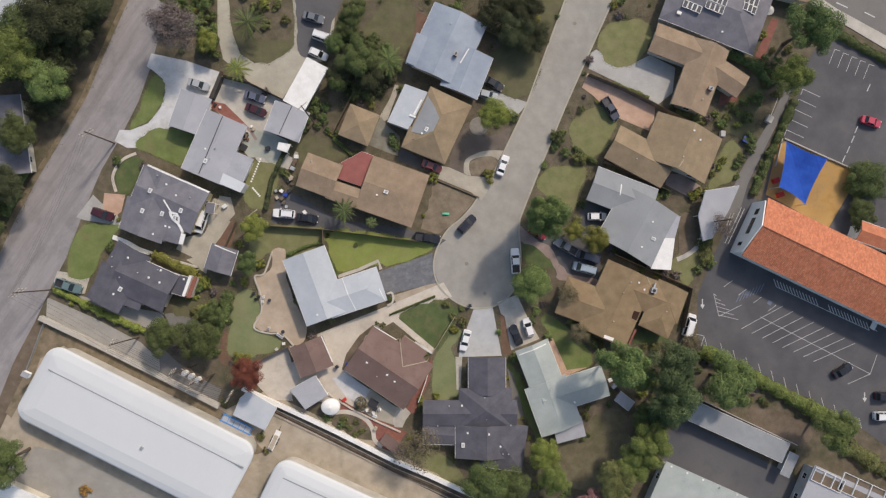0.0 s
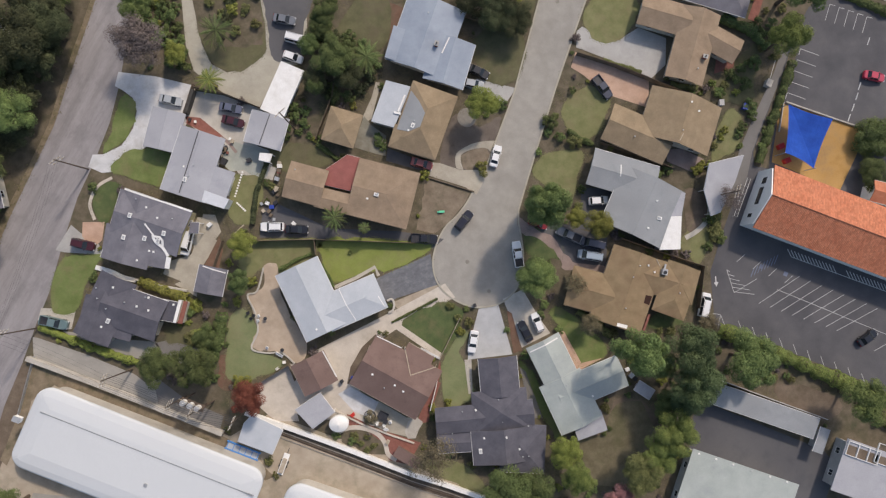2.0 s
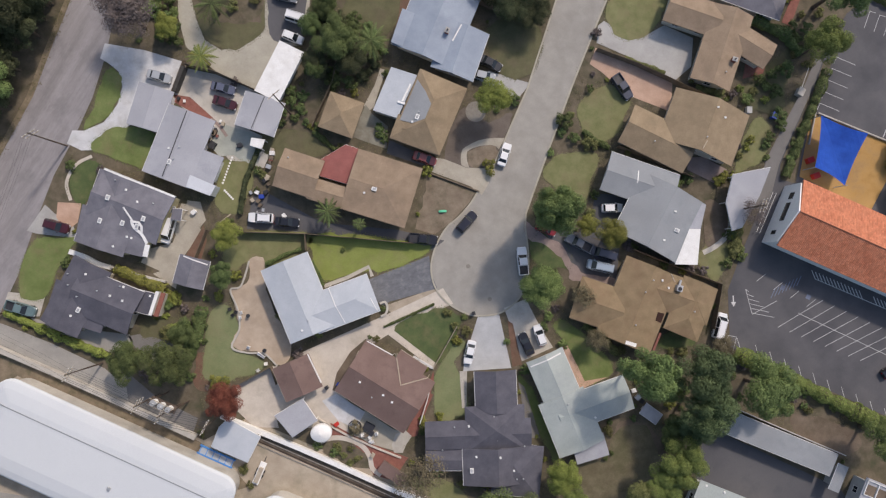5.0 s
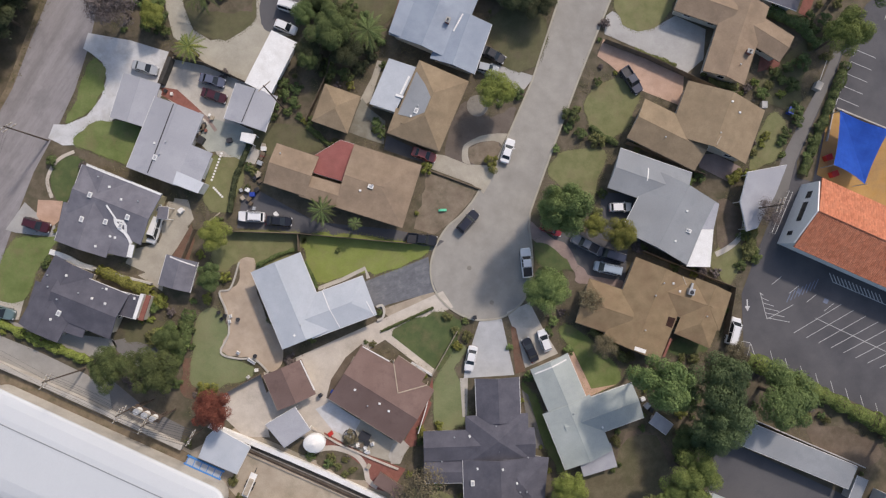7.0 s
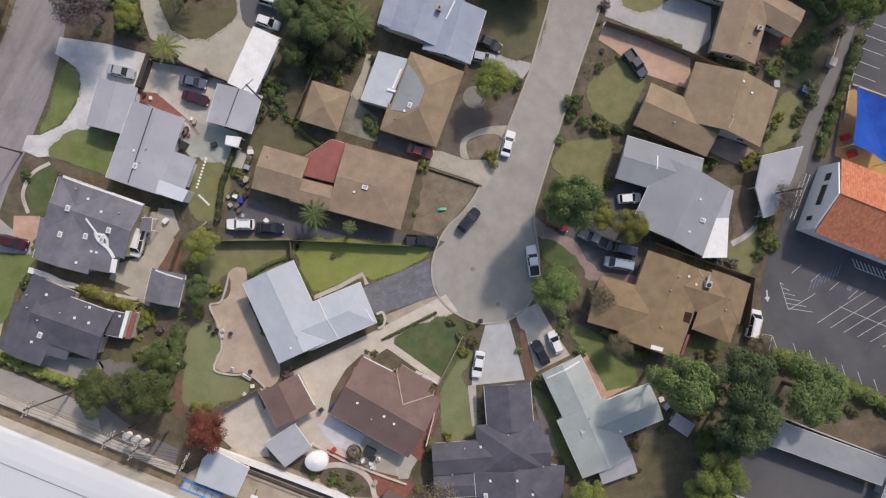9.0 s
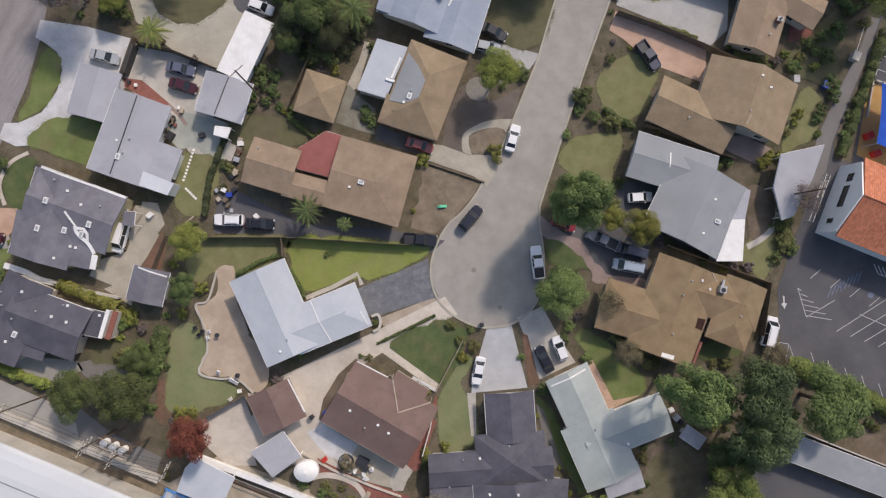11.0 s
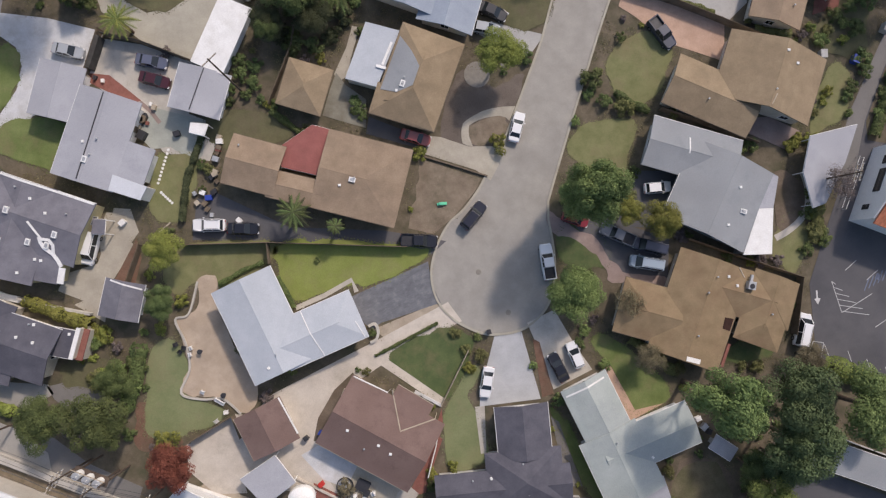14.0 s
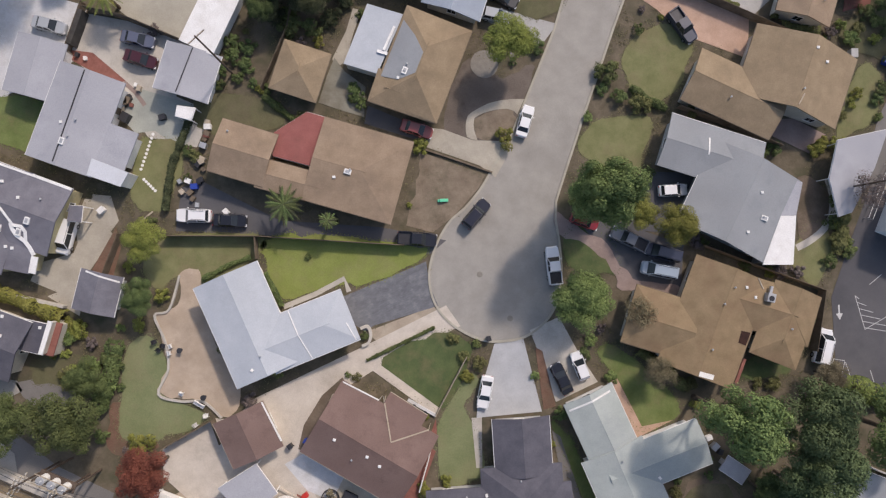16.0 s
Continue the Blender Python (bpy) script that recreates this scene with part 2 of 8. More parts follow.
    "roof_taupe": material("taupe_shingles", (0.231, 0.171, 0.117), (0.309, 0.233, 0.163), 0.5, 8, 0.9, 0.4, stain=(0.188, 0.14, 0.102), stain_scale=0.2, stain_amount=0.55),
    "roof_clay": material("terracotta_roof_tiles", (0.45, 0.155, 0.08), (0.55, 0.22, 0.125), 0.9, 5, 0.85, 0.4, island=0.17, stain=(0.38, 0.115, 0.06), stain_scale=0.4, stain_amount=0.4),
    "roof_white": material("white_roof_membrane", (0.528, 0.548, 0.562), (0.547, 0.566, 0.579), 0.1, 16, 0.7, 0.02, stain=(0.494, 0.519, 0.543), stain_scale=0.05, stain_amount=0.6),
    "white": material("white_paint", (0.68, 0.67, 0.645), (0.78, 0.775, 0.755), 0.5, 8, 0.6, 0.1, stain=(0.55, 0.53, 0.49), stain_scale=0.6, stain_amount=0.4),
    "stucco": material("cream_stucco", (0.5, 0.46, 0.38), (0.6, 0.555, 0.475), 0.5, 8, 0.95, 0.4, stain=(0.4, 0.36, 0.3), stain_scale=0.4, stain_amount=0.4),
    "stucco_grey": material("grey_stucco", (0.38, 0.375, 0.36), (0.47, 0.465, 0.45), 0.5, 8, 0.95, 0.4, stain=(0.3, 0.29, 0.28), stain_scale=0.4, stain_amount=0.4),
    "fence": material("weathered_fence_wood", (0.11, 0.085, 0.06), (0.19, 0.15, 0.11), 1.0, 9, 0.9, 0.4),
    "wood_pale": material("pale_bleached_wood", (0.34, 0.29, 0.22), (0.45, 0.39, 0.31), 1.0, 9, 0.9, 0.4),
    "pole": material("tarred_pole_wood", (0.06, 0.045, 0.035), (0.12, 0.09, 0.07), 1.0, 9, 0.9, 0.4),
    "paint": material("worn_white_road_paint", (0.45, 0.45, 0.44), (0.58, 0.58, 0.57), 1.5, 6, 0.8, 0.1, stain=(0.35, 0.35, 0.35), stain_scale=0.8, stain_amount=0.6),
    "paint_blue": material("blue_road_paint", (0.12, 0.145, 0.21), (0.17, 0.195, 0.27), 1.0, 6, 0.8, 0.1),
    "metal": material("dull_grey_metal", (0.36, 0.37, 0.38), (0.46, 0.47, 0.48), 0.6, 8, 0.5, 0.1, metal=0.4),
    "dark_metal": material("dark_metal", (0.035, 0.035, 0.04), (0.06, 0.06, 0.065), 0.6, 8, 0.5, 0.1, metal=0.3),
    "blue_cloth": material("bright_blue_shade_cloth", (0.03, 0.12, 0.56), (0.045, 0.17, 0.7), 0.4, 14, 0.8, 0.2),
    "red_canvas": material("red_patio_cover", (0.24, 0.085, 0.075), (0.31, 0.115, 0.1), 0.5, 8, 0.85, 0.2, stain=(0.22, 0.09, 0.075), stain_scale=0.4, stain_amount=0.5),
    "bark": material("bark", (0.07, 0.052, 0.038), (0.13, 0.1, 0.075), 2, 12, 0.95, 0.6),
    "leaf": material("green_leaves", (0.0931, 0.134, 0.0434), (0.191, 0.242, 0.0818), 0.9, 6, 0.85, 0.0, vary=0.22, thin=0.12, island=0.22),
    "leaf_fresh": material("fresh_green_leaves", (0.0952, 0.151, 0.0515), (0.196, 0.267, 0.0941), 0.9, 6, 0.85, 0.0, vary=0.1, thin=0.12, island=0.22),
    "mulch": material("reddish_bark_mulch", (0.13, 0.075, 0.052), (0.2, 0.12, 0.085), 0.8, 6, 0.95, 0.6, stain=(0.1, 0.08, 0.055), stain_scale=0.4, stain_amount=0.6),
    "roof_warm": material("warm_brown_shingles", (0.196, 0.143, 0.083), (0.264, 0.196, 0.117), 0.5, 8, 0.9, 0.4, stain=(0.2, 0.13, 0.08), stain_scale=0.2, stain_amount=0.55),
    "leaf_dark": material("dark_green_leaves", (0.0633, 0.0901, 0.032), (0.133, 0.171, 0.0599), 0.9, 6, 0.85, 0.0, vary=0.22, thin=0.12, island=0.22),
    "leaf_light": material("light_green_leaves", (0.145, 0.165, 0.035), (0.25, 0.255, 0.065), 0.9, 6, 0.85, 0.0, vary=0.18, thin=0.12, island=0.22),
    "leaf_olive": material("olive_leaves", (0.1, 0.106, 0.038), (0.175, 0.178, 0.068), 0.9, 6, 0.85, 0.0, vary=0.2, thin=0.12, island=0.22),
    "leaf_orange": material("orange_yellow_leaves", (0.24, 0.135, 0.04), (0.38, 0.23, 0.075), 0.9, 6, 0.85, 0.0, thin=0.12, island=0.22),
    "leaf_deep": material("deep_shaded_leaves", (0.034, 0.0425, 0.0204), (0.085, 0.0952, 0.0459), 0.7, 5, 0.9, 0.0, vary=0.25, thin=0.12, island=0.22),
    "concrete_dull": material("dull_tan_concrete", (0.333, 0.304, 0.247), (0.433, 0.395, 0.323), 0.35, 9, 0.88, 0.2, stain=(0.275, 0.249, 0.201), stain_scale=0.2, stain_amount=0.6),
    "leaf_red": material("rust_red_leaves", (0.142, 0.0517, 0.0317), (0.264, 0.0978, 0.0582), 0.9, 6, 0.85, 0.0, vary=0.12, thin=0.12, island=0.22),
    "leaf_hedge": material("bright_hedge_leaves", (0.1, 0.135, 0.036), (0.195, 0.23, 0.066), 0.9, 6, 0.85, 0.0, vary=0.08, thin=0.12, island=0.22),
    "patio": material("warm_tan_patio_concrete", (0.37, 0.295, 0.22), (0.46, 0.375, 0.29), 0.35, 10, 0.85, 0.2, stain=(0.29, 0.235, 0.18), stain_scale=0.3, stain_amount=0.6),
    "leaf_grey": material("grey_twigs", (0.106, 0.0861, 0.0814), (0.176, 0.145, 0.134), 0.9, 6, 0.9, 0.0, vary=0.12, island=0.22),
    "leaf_pink": material("pink_blossom", (0.27, 0.13, 0.13), (0.38, 0.2, 0.2), 0.9, 6, 0.9, 0.0, thin=0.12, island=0.22),
    "glass": plain("window_glass", (0.02, 0.025, 0.03), 0.08),
    "tyre": plain("tyre_rubber", (0.015, 0.015, 0.015), 0.9),
    "rim": plain("alloy_rim", (0.4, 0.4, 0.41), 0.3, 0.8),
    "lamp_clear": plain("headlight_glass", (0.6, 0.6, 0.6), 0.15),
    "lamp_red": plain("tail_light_plastic", (0.3, 0.01, 0.01), 0.25),
    "blue_plastic": plain("blue_plastic", (0.02, 0.05, 0.3), 0.5),
    "blue_steel": plain("blue_painted_steel", (0.07, 0.24, 0.58), 0.5),
    "green_plastic": plain("mint_green_plastic", (0.12, 0.55, 0.32), 0.5),
    "red_plastic": plain("red_plastic", (0.45, 0.03, 0.02), 0.5),
    "yellow_plastic": plain("yellow_plastic", (0.6, 0.35, 0.03), 0.5),
    "solar": plain("solar_glass", (0.03, 0.035, 0.05), 0.12),
}
PAINT = {n: plain("car_paint_" + n, c, 0.28, coat=0.6) for n, c in {
    "white": (0.72, 0.72, 0.72), "black": (0.012, 0.012, 0.016), "maroon": (0.055, 0.012, 0.016), "plum": (0.016, 0.016, 0.026), "silver": (0.36, 0.38, 0.4), "grey": (0.14, 0.15, 0.17),
    "teal": (0.12, 0.175, 0.18), "red": (0.22, 0.01, 0.016), "rose": (0.42, 0.025, 0.06), "navy": (0.03, 0.035, 0.06), "slate": (0.1, 0.11, 0.155), "pale_blue": (0.3, 0.36, 0.42), "dull_red": (0.25, 0.06, 0.055)}.items()}

# ---- building blocks ----
ORIGIN = {}
COVERED, WINGS, LAWNS = [], [], []


def thing(name, x, y, label, category, group="", kind="", z=0.0):
    """An Empty at the base of a thing, which holds its parts."""
    ob = new(name)
    ob.empty_display_size = 0.3
    ob.location = (x, y, z)
    ORIGIN[ob] = Vector((x, y, z))
    return tagged(ob, label, category, group, kind)


def finish(bm, name, mat, smooth_faces=False):
    bmesh.ops.recalc_face_normals(bm, faces=bm.faces)
    me = bpy.data.meshes.new(name)
    bm.to_mesh(me)
    bm.free()
    me.materials.append(mat)
    if smooth_faces:
        me.shade_smooth()
    return me


def part(name, bm, mat, parent, label="", smooth_faces=False):
    """Links a bmesh in world metres as one mesh object under a thing or a part."""
    o = ORIGIN[parent]
    if o.length:
        bmesh.ops.translate(bm, verts=bm.verts, vec=-o)
    ob = new(name, finish(bm, name, mat, smooth_faces))
    ob.parent = parent
    ORIGIN[ob] = o
    return tagged(ob, label)


def solo(name, bm, mat, label="", category="", group="", kind=""):
    """A thing that is one mesh, with its origin at its base."""
    lo = Vector([min(v.co[i] for v in bm.verts) for i in range(3)])
    hi = Vector([max(v.co[i] for v in bm.verts) for i in range(3)])
    o = Vector(((lo.x + hi.x) / 2, (lo.y + hi.y) / 2, lo.z))
    bmesh.ops.translate(bm, verts=bm.verts, vec=-o)
    ob = new(name, finish(bm, name, mat))
    ob.location = o
    ORIGIN[ob] = o
    return tagged(ob, label, category, group, kind)


def frame_at(x, y, angle, z=0.0):
    return pose(x, y, z, 0, 0, angle)


def box(bm, x0, x1, y0, y1, z0, z1, m=None):
    vs = [bm.verts.new(Vector(c) if m is None else m @ Vector(c)) for c in
          ((x0, y0, z0), (x1, y0, z0), (x1, y1, z0), (x0, y1, z0), (x0, y0, z1), (x1, y0, z1), (x1, y1, z1), (x0, y1, z1))]
    for f in ((0, 3, 2, 1), (4, 5, 6, 7), (0, 1, 5, 4), (1, 2, 6, 5), (2, 3, 7, 6), (3, 0, 4, 7)):
        bm.faces.new([vs[i] for i in f])
    return vs


def box_mesh(*args, m=None, bevel=0.0):
    bm = bmesh.new()
    box(bm, *args, m=m)
    if bevel:
        bmesh.ops.bevel(bm, geom=bm.edges, offset=bevel, segments=2, affect="EDGES", profile=0.6)
    return bm


def rod(bm, a, b, r0, r1=None, sides=8):
    """A tapered round bar from a to b."""
    a, b = Vector(a), Vector(b)
    r1 = r0 if r1 is None else r1
    q = (b - a).to_track_quat("Z", "Y")
    rings = []
    for p, r in ((a, r0), (b, r1)):
        rings.append([bm.verts.new(p + q @ Vector((r * math.cos(i * math.tau / sides), r * math.sin(i * math.tau / sides), 0))) for i in range(sides)])
    for i in range(sides):
        j = (i + 1) % sides
        bm.faces.new((rings[0][i], rings[0][j], rings[1][j], rings[1][i]))
    bm.faces.new(rings[0][::-1])
    bm.faces.new(rings[1])


def tube_mesh(points, r, sides=4):
    """A round line through points, in one piece."""
    bm, rings = bmesh.new(), []
    for i, p in enumerate(points):
        d = points[min(i + 1, len(points) - 1)] - points[max(i - 1, 0)]
        q = d.to_track_quat("Z", "Y")
        rings.append([bm.verts.new(p + q @ Vector((r * math.cos(k * math.tau / sides), r * math.sin(k * math.tau / sides), 0))) for k in range(sides)])
    for a, b in zip(rings, rings[1:]):
        for k in range(sides):
            bm.faces.new((a[k], a[(k + 1) % sides], b[(k + 1) % sides], b[k]))
    return bm


def rod_mesh(a, b, r0, r1=None, sides=10):
    bm = bmesh.new()
    rod(bm, a, b, r0, r1, sides)
    return bm


def curved(points, closed=True, steps=5):
    """A smooth line through the points."""
    n, out = len(points), []
    for i in range(n if closed else n - 1):
        p = [Vector(points[(i + k) % n] if closed else points[min(max(i + k, 0), n - 1)]) for k in (-1, 0, 1, 2)]
        for s in range(steps):
            t = s / steps
            out.append(tuple(0.5 * (2 * p[1] + (p[2] - p[0]) * t + (2 * p[0] - 5 * p[1] + 4 * p[2] - p[3]) * t * t + (3 * p[1] - p[0] - 3 * p[2] + p[3]) * t ** 3)))
    if not closed:
        out.append(tuple(points[-1]))
    return out


def slab_mesh(outline, z0, z1):
    bm = bmesh.new()
    low = [bm.verts.new((x, y, z0)) for x, y in outline]
    top = [bm.verts.new((x, y, z1)) for x, y in outline]
    bm.faces.new(top)
    bm.faces.new(low[::-1])
    n = len(outline)
    for i in range(n):
        j = (i + 1) % n
        bm.faces.new((low[i], low[j], top[j], top[i]))
    return bm


def area(name, outline, top, mat, label, category, soft=False, kind="structure"):
    """A piece of ground cover: paving, lawn or planting, laid into the ground."""
    if soft:
        outline = curved(outline)
        outline = [(x + 0.6 * noise.noise((x * 0.45, y * 0.45, 1.3)) + 0.3 * noise.noise((x * 1.3, y * 1.3, 4.1)), y + 0.6 * noise.noise((x * 0.45, y * 0.45, 7.9)) + 0.3 * noise.noise((x * 1.3, y * 1.3, 9.7))) for x, y in outline]
    COVERED.append(outline)
    if name == "lawn":
        LAWNS.append((outline, mat))
    return solo(name, slab_mesh(outline, -0.12, top), M[mat], label, category, kind=kind)


def ribbon_mesh(line, width, z0, z1):
    """A bar with a flat top that follows a line on the ground."""
    bm = bmesh.new()
    pts = [Vector(p) for p in line]
    rows = []
    for i, p in enumerate(pts):
        d = (pts[min(i + 1, len(pts) - 1)] - pts[max(i - 1, 0)]).normalized()
        n = Vector((-d.y, d.x)) * width / 2
        rows.append([bm.verts.new((*(p + s * n), z)) for s, z in ((-1, z0), (1, z0), (1, z1), (-1, z1))])
    for a, b in zip(rows, rows[1:]):
        for k in range(4):
            bm.faces.new((a[k], a[(k + 1) % 4], b[(k + 1) % 4], b[k]))
    bm.faces.new(rows[0])
    bm.faces.new(rows[-1][::-1])
    return bm


# ---- houses ----
def inside(wing, x, y, margin=0.0):
    cx, cy, length, width, angle = wing[:5]
    q = frame_at(cx, cy, angle).inverted() @ Vector((x, y, 0))
    return abs(q.x) < length / 2 + margin and abs(q.y) < width / 2 + margin, q


def roof_height(wing, x, y):
    cx, cy, length, width, angle, shape, eave, pitch = wing[:8]
    ok, q = inside(wing, x, y, 0.02)
    if not ok:
        return -1.0
    rise = (width / 2 - abs(q.y)) * pitch
    if shape == "hip":
        rise = min(rise, (length / 2 - abs(q.x)) * pitch)
    if shape == "half":  # a hip at the far end only
        rise = min(rise, (length / 2 - q.x) * pitch)
    if shape in ("flat", "shed"):
        rise = (q.y + width / 2) * pitch
    return eave + rise


def roof_mesh(wing, thick=0.2):
    cx, cy, length, width, angle, shape, eave, pitch = wing[:8]
    m, a, b = frame_at(cx, cy, angle), length / 2, width / 2
    top = b * pitch
    if shape in ("flat", "shed"):
        pts = [(-a, -b, 0), (a, -b, 0), (a, b, width * pitch), (-a, b, width * pitch)]
        faces = [(0, 1, 2, 3)]
    else:
        in0 = b if shape == "hip" else 0.0
        in1 = b if shape in ("hip", "half") else 0.0
        if in0 + in1 > length - 0.1:
            k = (length - 0.1) / (in0 + in1)
            in0, in1 = in0 * k, in1 * k
        pts = [(-a, -b, 0), (a, -b, 0), (a, b, 0), (-a, b, 0), (-a + in0, 0, top), (a - in1, 0, top)]
        faces = [(0, 1, 5, 4), (2, 3, 4, 5)]
        faces += [(3, 0, 4)] if in0 else []
        faces += [(1, 2, 5)] if in1 else []
    bm = bmesh.new()
    up = [bm.verts.new(m @ Vector((x, y, eave + z))) for x, y, z in pts]
    low = [bm.verts.new(m @ Vector((x, y, eave + z - thick))) for x, y, z in pts]
    for f in faces:
        bm.faces.new([up[i] for i in f])
        bm.faces.new([low[i] for i in f[::-1]])
    edges = {}
    for f in faces:
        for i, j in zip(f, f[1:] + f[:1]):
            edges[(i, j)] = True
    for i, j in edges:
        if (j, i) not in edges:
            bm.faces.new((up[j], up[i], low[i], low[j]))
    return bm


def cx_mean(outline):
    return sum(p[0] for p in outline) / len(outline), sum(p[1] for p in outline) / len(outline)


def house(label, roof, wall, wings, vents=(), skylights=(), chimneys=(), units=(), trim="white", over=0.75, windows=True, category="house", kind_name="house", ridge=True, annexes=(), strips=(), panels=(), patches=()):
    """A building of one or more wings, each a rectangle with a roof of its own: centre, length along the ridge, width, turn, shape, eave, pitch."""
    vents, skylights, chimneys, units = [[v] if v and isinstance(v[0], float) else v for v in (vents, skylights, chimneys, units)]
    if trim == "white" and roof in ("roof_tan", "roof_taupe", "roof_warm", "roof_brown"):
        trim = "fence"
    home = thing(kind_name, wings[0][0], wings[0][1], label, category)
    door_made = False
    WINGS.extend(wings)
    for wing in wings:
        cx, cy, length, width, angle, shape, eave, pitch = wing[:8]
        m, a, b = frame_at(cx, cy, angle), length / 2 - over, width / 2 - over
        bm = bmesh.new()
        if shape in ("gable", "half", "hip"):
            top = eave - 0.12
            ends = {"gable": (1, 1), "half": (1, 0), "hip": (0, 0)}[shape]
            vs = box(bm, -a, a, -b, b, 0, top + over * pitch * 0.6)
            for s, e in zip((-1, 1), ends):
                if e:
                    box_top = eave + width / 2 * pitch - 0.25
                    t = [bm.verts.new((s * a, -b, top)), bm.verts.new((s * a, b, top)), bm.verts.new((s * a, 0, box_top)),
                         bm.verts.new((s * (a - 0.2), -b, top)), bm.verts.new((s * (a - 0.2), b, top)), bm.verts.new((s * (a - 0.2), 0, box_top))]
                    for f in ((0, 1, 2), (3, 5, 4), (0, 2, 5, 3), (1, 4, 5, 2), (0, 3, 4, 1)):
                        bm.faces.new([t[i] for i in f])
        else:
            box(bm, -a, a, -b, b, 0, eave - 0.17)
        bmesh.ops.transform(bm, matrix=m, verts=bm.verts)
        w_ob = part("wall", bm, M[wall], home)
        r_ob = part("roof", roof_mesh(wing), M[wing[8] if len(wing) > 8 else roof], home)
        if shape in ("gable", "half", "hip") and ridge:
            in0 = min(b, length / 2) if shape == "hip" else 0
            in1 = min(b, length / 2) if shape in ("hip", "half") else 0
            z = eave + width / 2 * pitch
            if length - in0 - in1 > 0.6:
                bm = bmesh.new()
                rod(bm, (-length / 2 + in0 + 0.02, 0, z - 0.03), (length / 2 - in1 - 0.02, 0, z - 0.03), 0.055, sides=6)
                bmesh.ops.transform(bm, matrix=m, verts=bm.verts)
                part("ridge_cap", bm, M[wing[8] if len(wing) > 8 else roof], r_ob)
        if shape != "flat":
            for s in (-1, 1):
                mid = m @ Vector((0, s * (width / 2 + 0.1), 0))
                if not any(inside(o, mid.x, mid.y)[0] for o in wings if o is not wing):
                    part("gutter", box_mesh(-length / 2, length / 2, s * (width / 2 + 0.01) - 0.06, s * (width / 2 + 0.01) + 0.06, eave - 0.16, eave - 0.02, m=m), M[trim], home, "painted metal gutter")
        if windows:
            for s, along, off, turn in ((1, a, b, 0), (-1, a, b, 180), (1, b, a, -90), (-1, b, a, 90)):
                n = int(2 * along // 4.2)
                for i in range(n):
                    u = (i + 0.5) * 2 * along / n - along
                    side = m @ pose(0, 0, 0, 0, 0, turn) @ Matrix.Translation((u, off, 0))
                    p = side @ Vector((0, 0.4, 0))
                    if any(inside(o, p.x, p.y)[0] for o in wings if o is not wing):
                        continue
                    if not door_made and kind_name == "garage":
                        door_made = True
                        d = part("garage_door", box_mesh(-1.25, 1.25, 0.004, 0.06, 0.02, 2.1, m=side), M["white"], home, "white panelled garage door")
                        for k in range(4):
                            part("door_panel", box_mesh(-1.18, 1.18, 0.05, 0.075, 0.08 + 0.5 * k, 0.52 + 0.5 * k, m=side), M["white"], d)
                        continue
                    if not door_made:
                        door_made = True
                        d = part("door", box_mesh(-0.47, 0.47, 0.004, 0.07, 0.02, 2.05, m=side), M["fence"], home, "brown panelled house door")
                        part("handle", rod_mesh(side @ Vector((0.36, 0.06, 1.0)), side @ Vector((0.36, 0.13, 1.0)), 0.03), M["metal"], d)
                        continue
                    win = part("window", box_mesh(-0.66, 0.66, 0.004, 0.05, 0.95, 2.05, m=side), M["white"], home, "white framed window")
                    for x0, x1 in ((-0.58, -0.03), (0.03, 0.58)):
                        part("pane", box_mesh(x0, x1, 0.03, 0.056, 1.03, 1.97, m=side), M["glass"], win)
                    part("sill", box_mesh(-0.72, 0.72, 0.004, 0.12, 0.89, 0.945, m=side), M["white"], win)

    def on_roof(p):
        return max(roof_height(w, p[0], p[1]) for w in wings)

    for outline, z, mat in annexes:
        part("wall", slab_mesh([(x + (cx_mean(outline)[0] - x) * 0.06, y + (cx_mean(outline)[1] - y) * 0.06) for x, y in outline], 0, z - 0.15), M[wall], home)
        part("flat_roof", slab_mesh(outline, z - 0.15, z), M[mat], home, "flat roof sheet of an annex")
    for line, width, mat in strips:
        pts = []
        for a, b in zip(line, line[1:]):
            n = max(1, int((Vector(b) - Vector(a)).length / 0.4))
            pts += [Vector(a).lerp(Vector(b), i / n) for i in range(n)]
        pts.append(Vector(line[-1]))
        bm, rows = bmesh.new(), []
        for i, p in enumerate(pts):
            d = (pts[min(i + 1, len(pts) - 1)] - pts[max(i - 1, 0)]).normalized()
            n = Vector((-d.y, d.x)) * width / 2
            z = max(on_roof(p), on_roof(p + n), on_roof(p - n))
            rows.append([bm.verts.new((*(p + k * n), z + dz)) for k, dz in ((-1, -0.1), (1, -0.1), (1, 0.07), (-1, 0.07))])
        for a, b in zip(rows, rows[1:]):
            for k in range(4):
                bm.faces.new((a[k], a[(k + 1) % 4], b[(k + 1) % 4], b[k]))
        bm.faces.new(rows[0])
        bm.faces.new(rows[-1][::-1])
        part("roof_flashing", bm, M[mat], home, "pale strip of roof flashing")
    for x, y, turn, across, down in panels:
        for i in range(across):
            for k in range(down):
                m = frame_at(x, y, turn) @ Matrix.Translation((i * 1.06, -k * 1.75, 0))
                z = on_roof(m.translation) + 0.25
                m.translation.z = z
                f = part("solar_panel", box_mesh(-0.5, 0.5, -0.84, 0.84, -0.04, 0.02, m=m), M["white"], home, "white framed solar panel")
                part("cells", box_mesh(-0.4, 0.4, -0.74, 0.74, 0.0, 0.028, m=m), M["solar"], f)
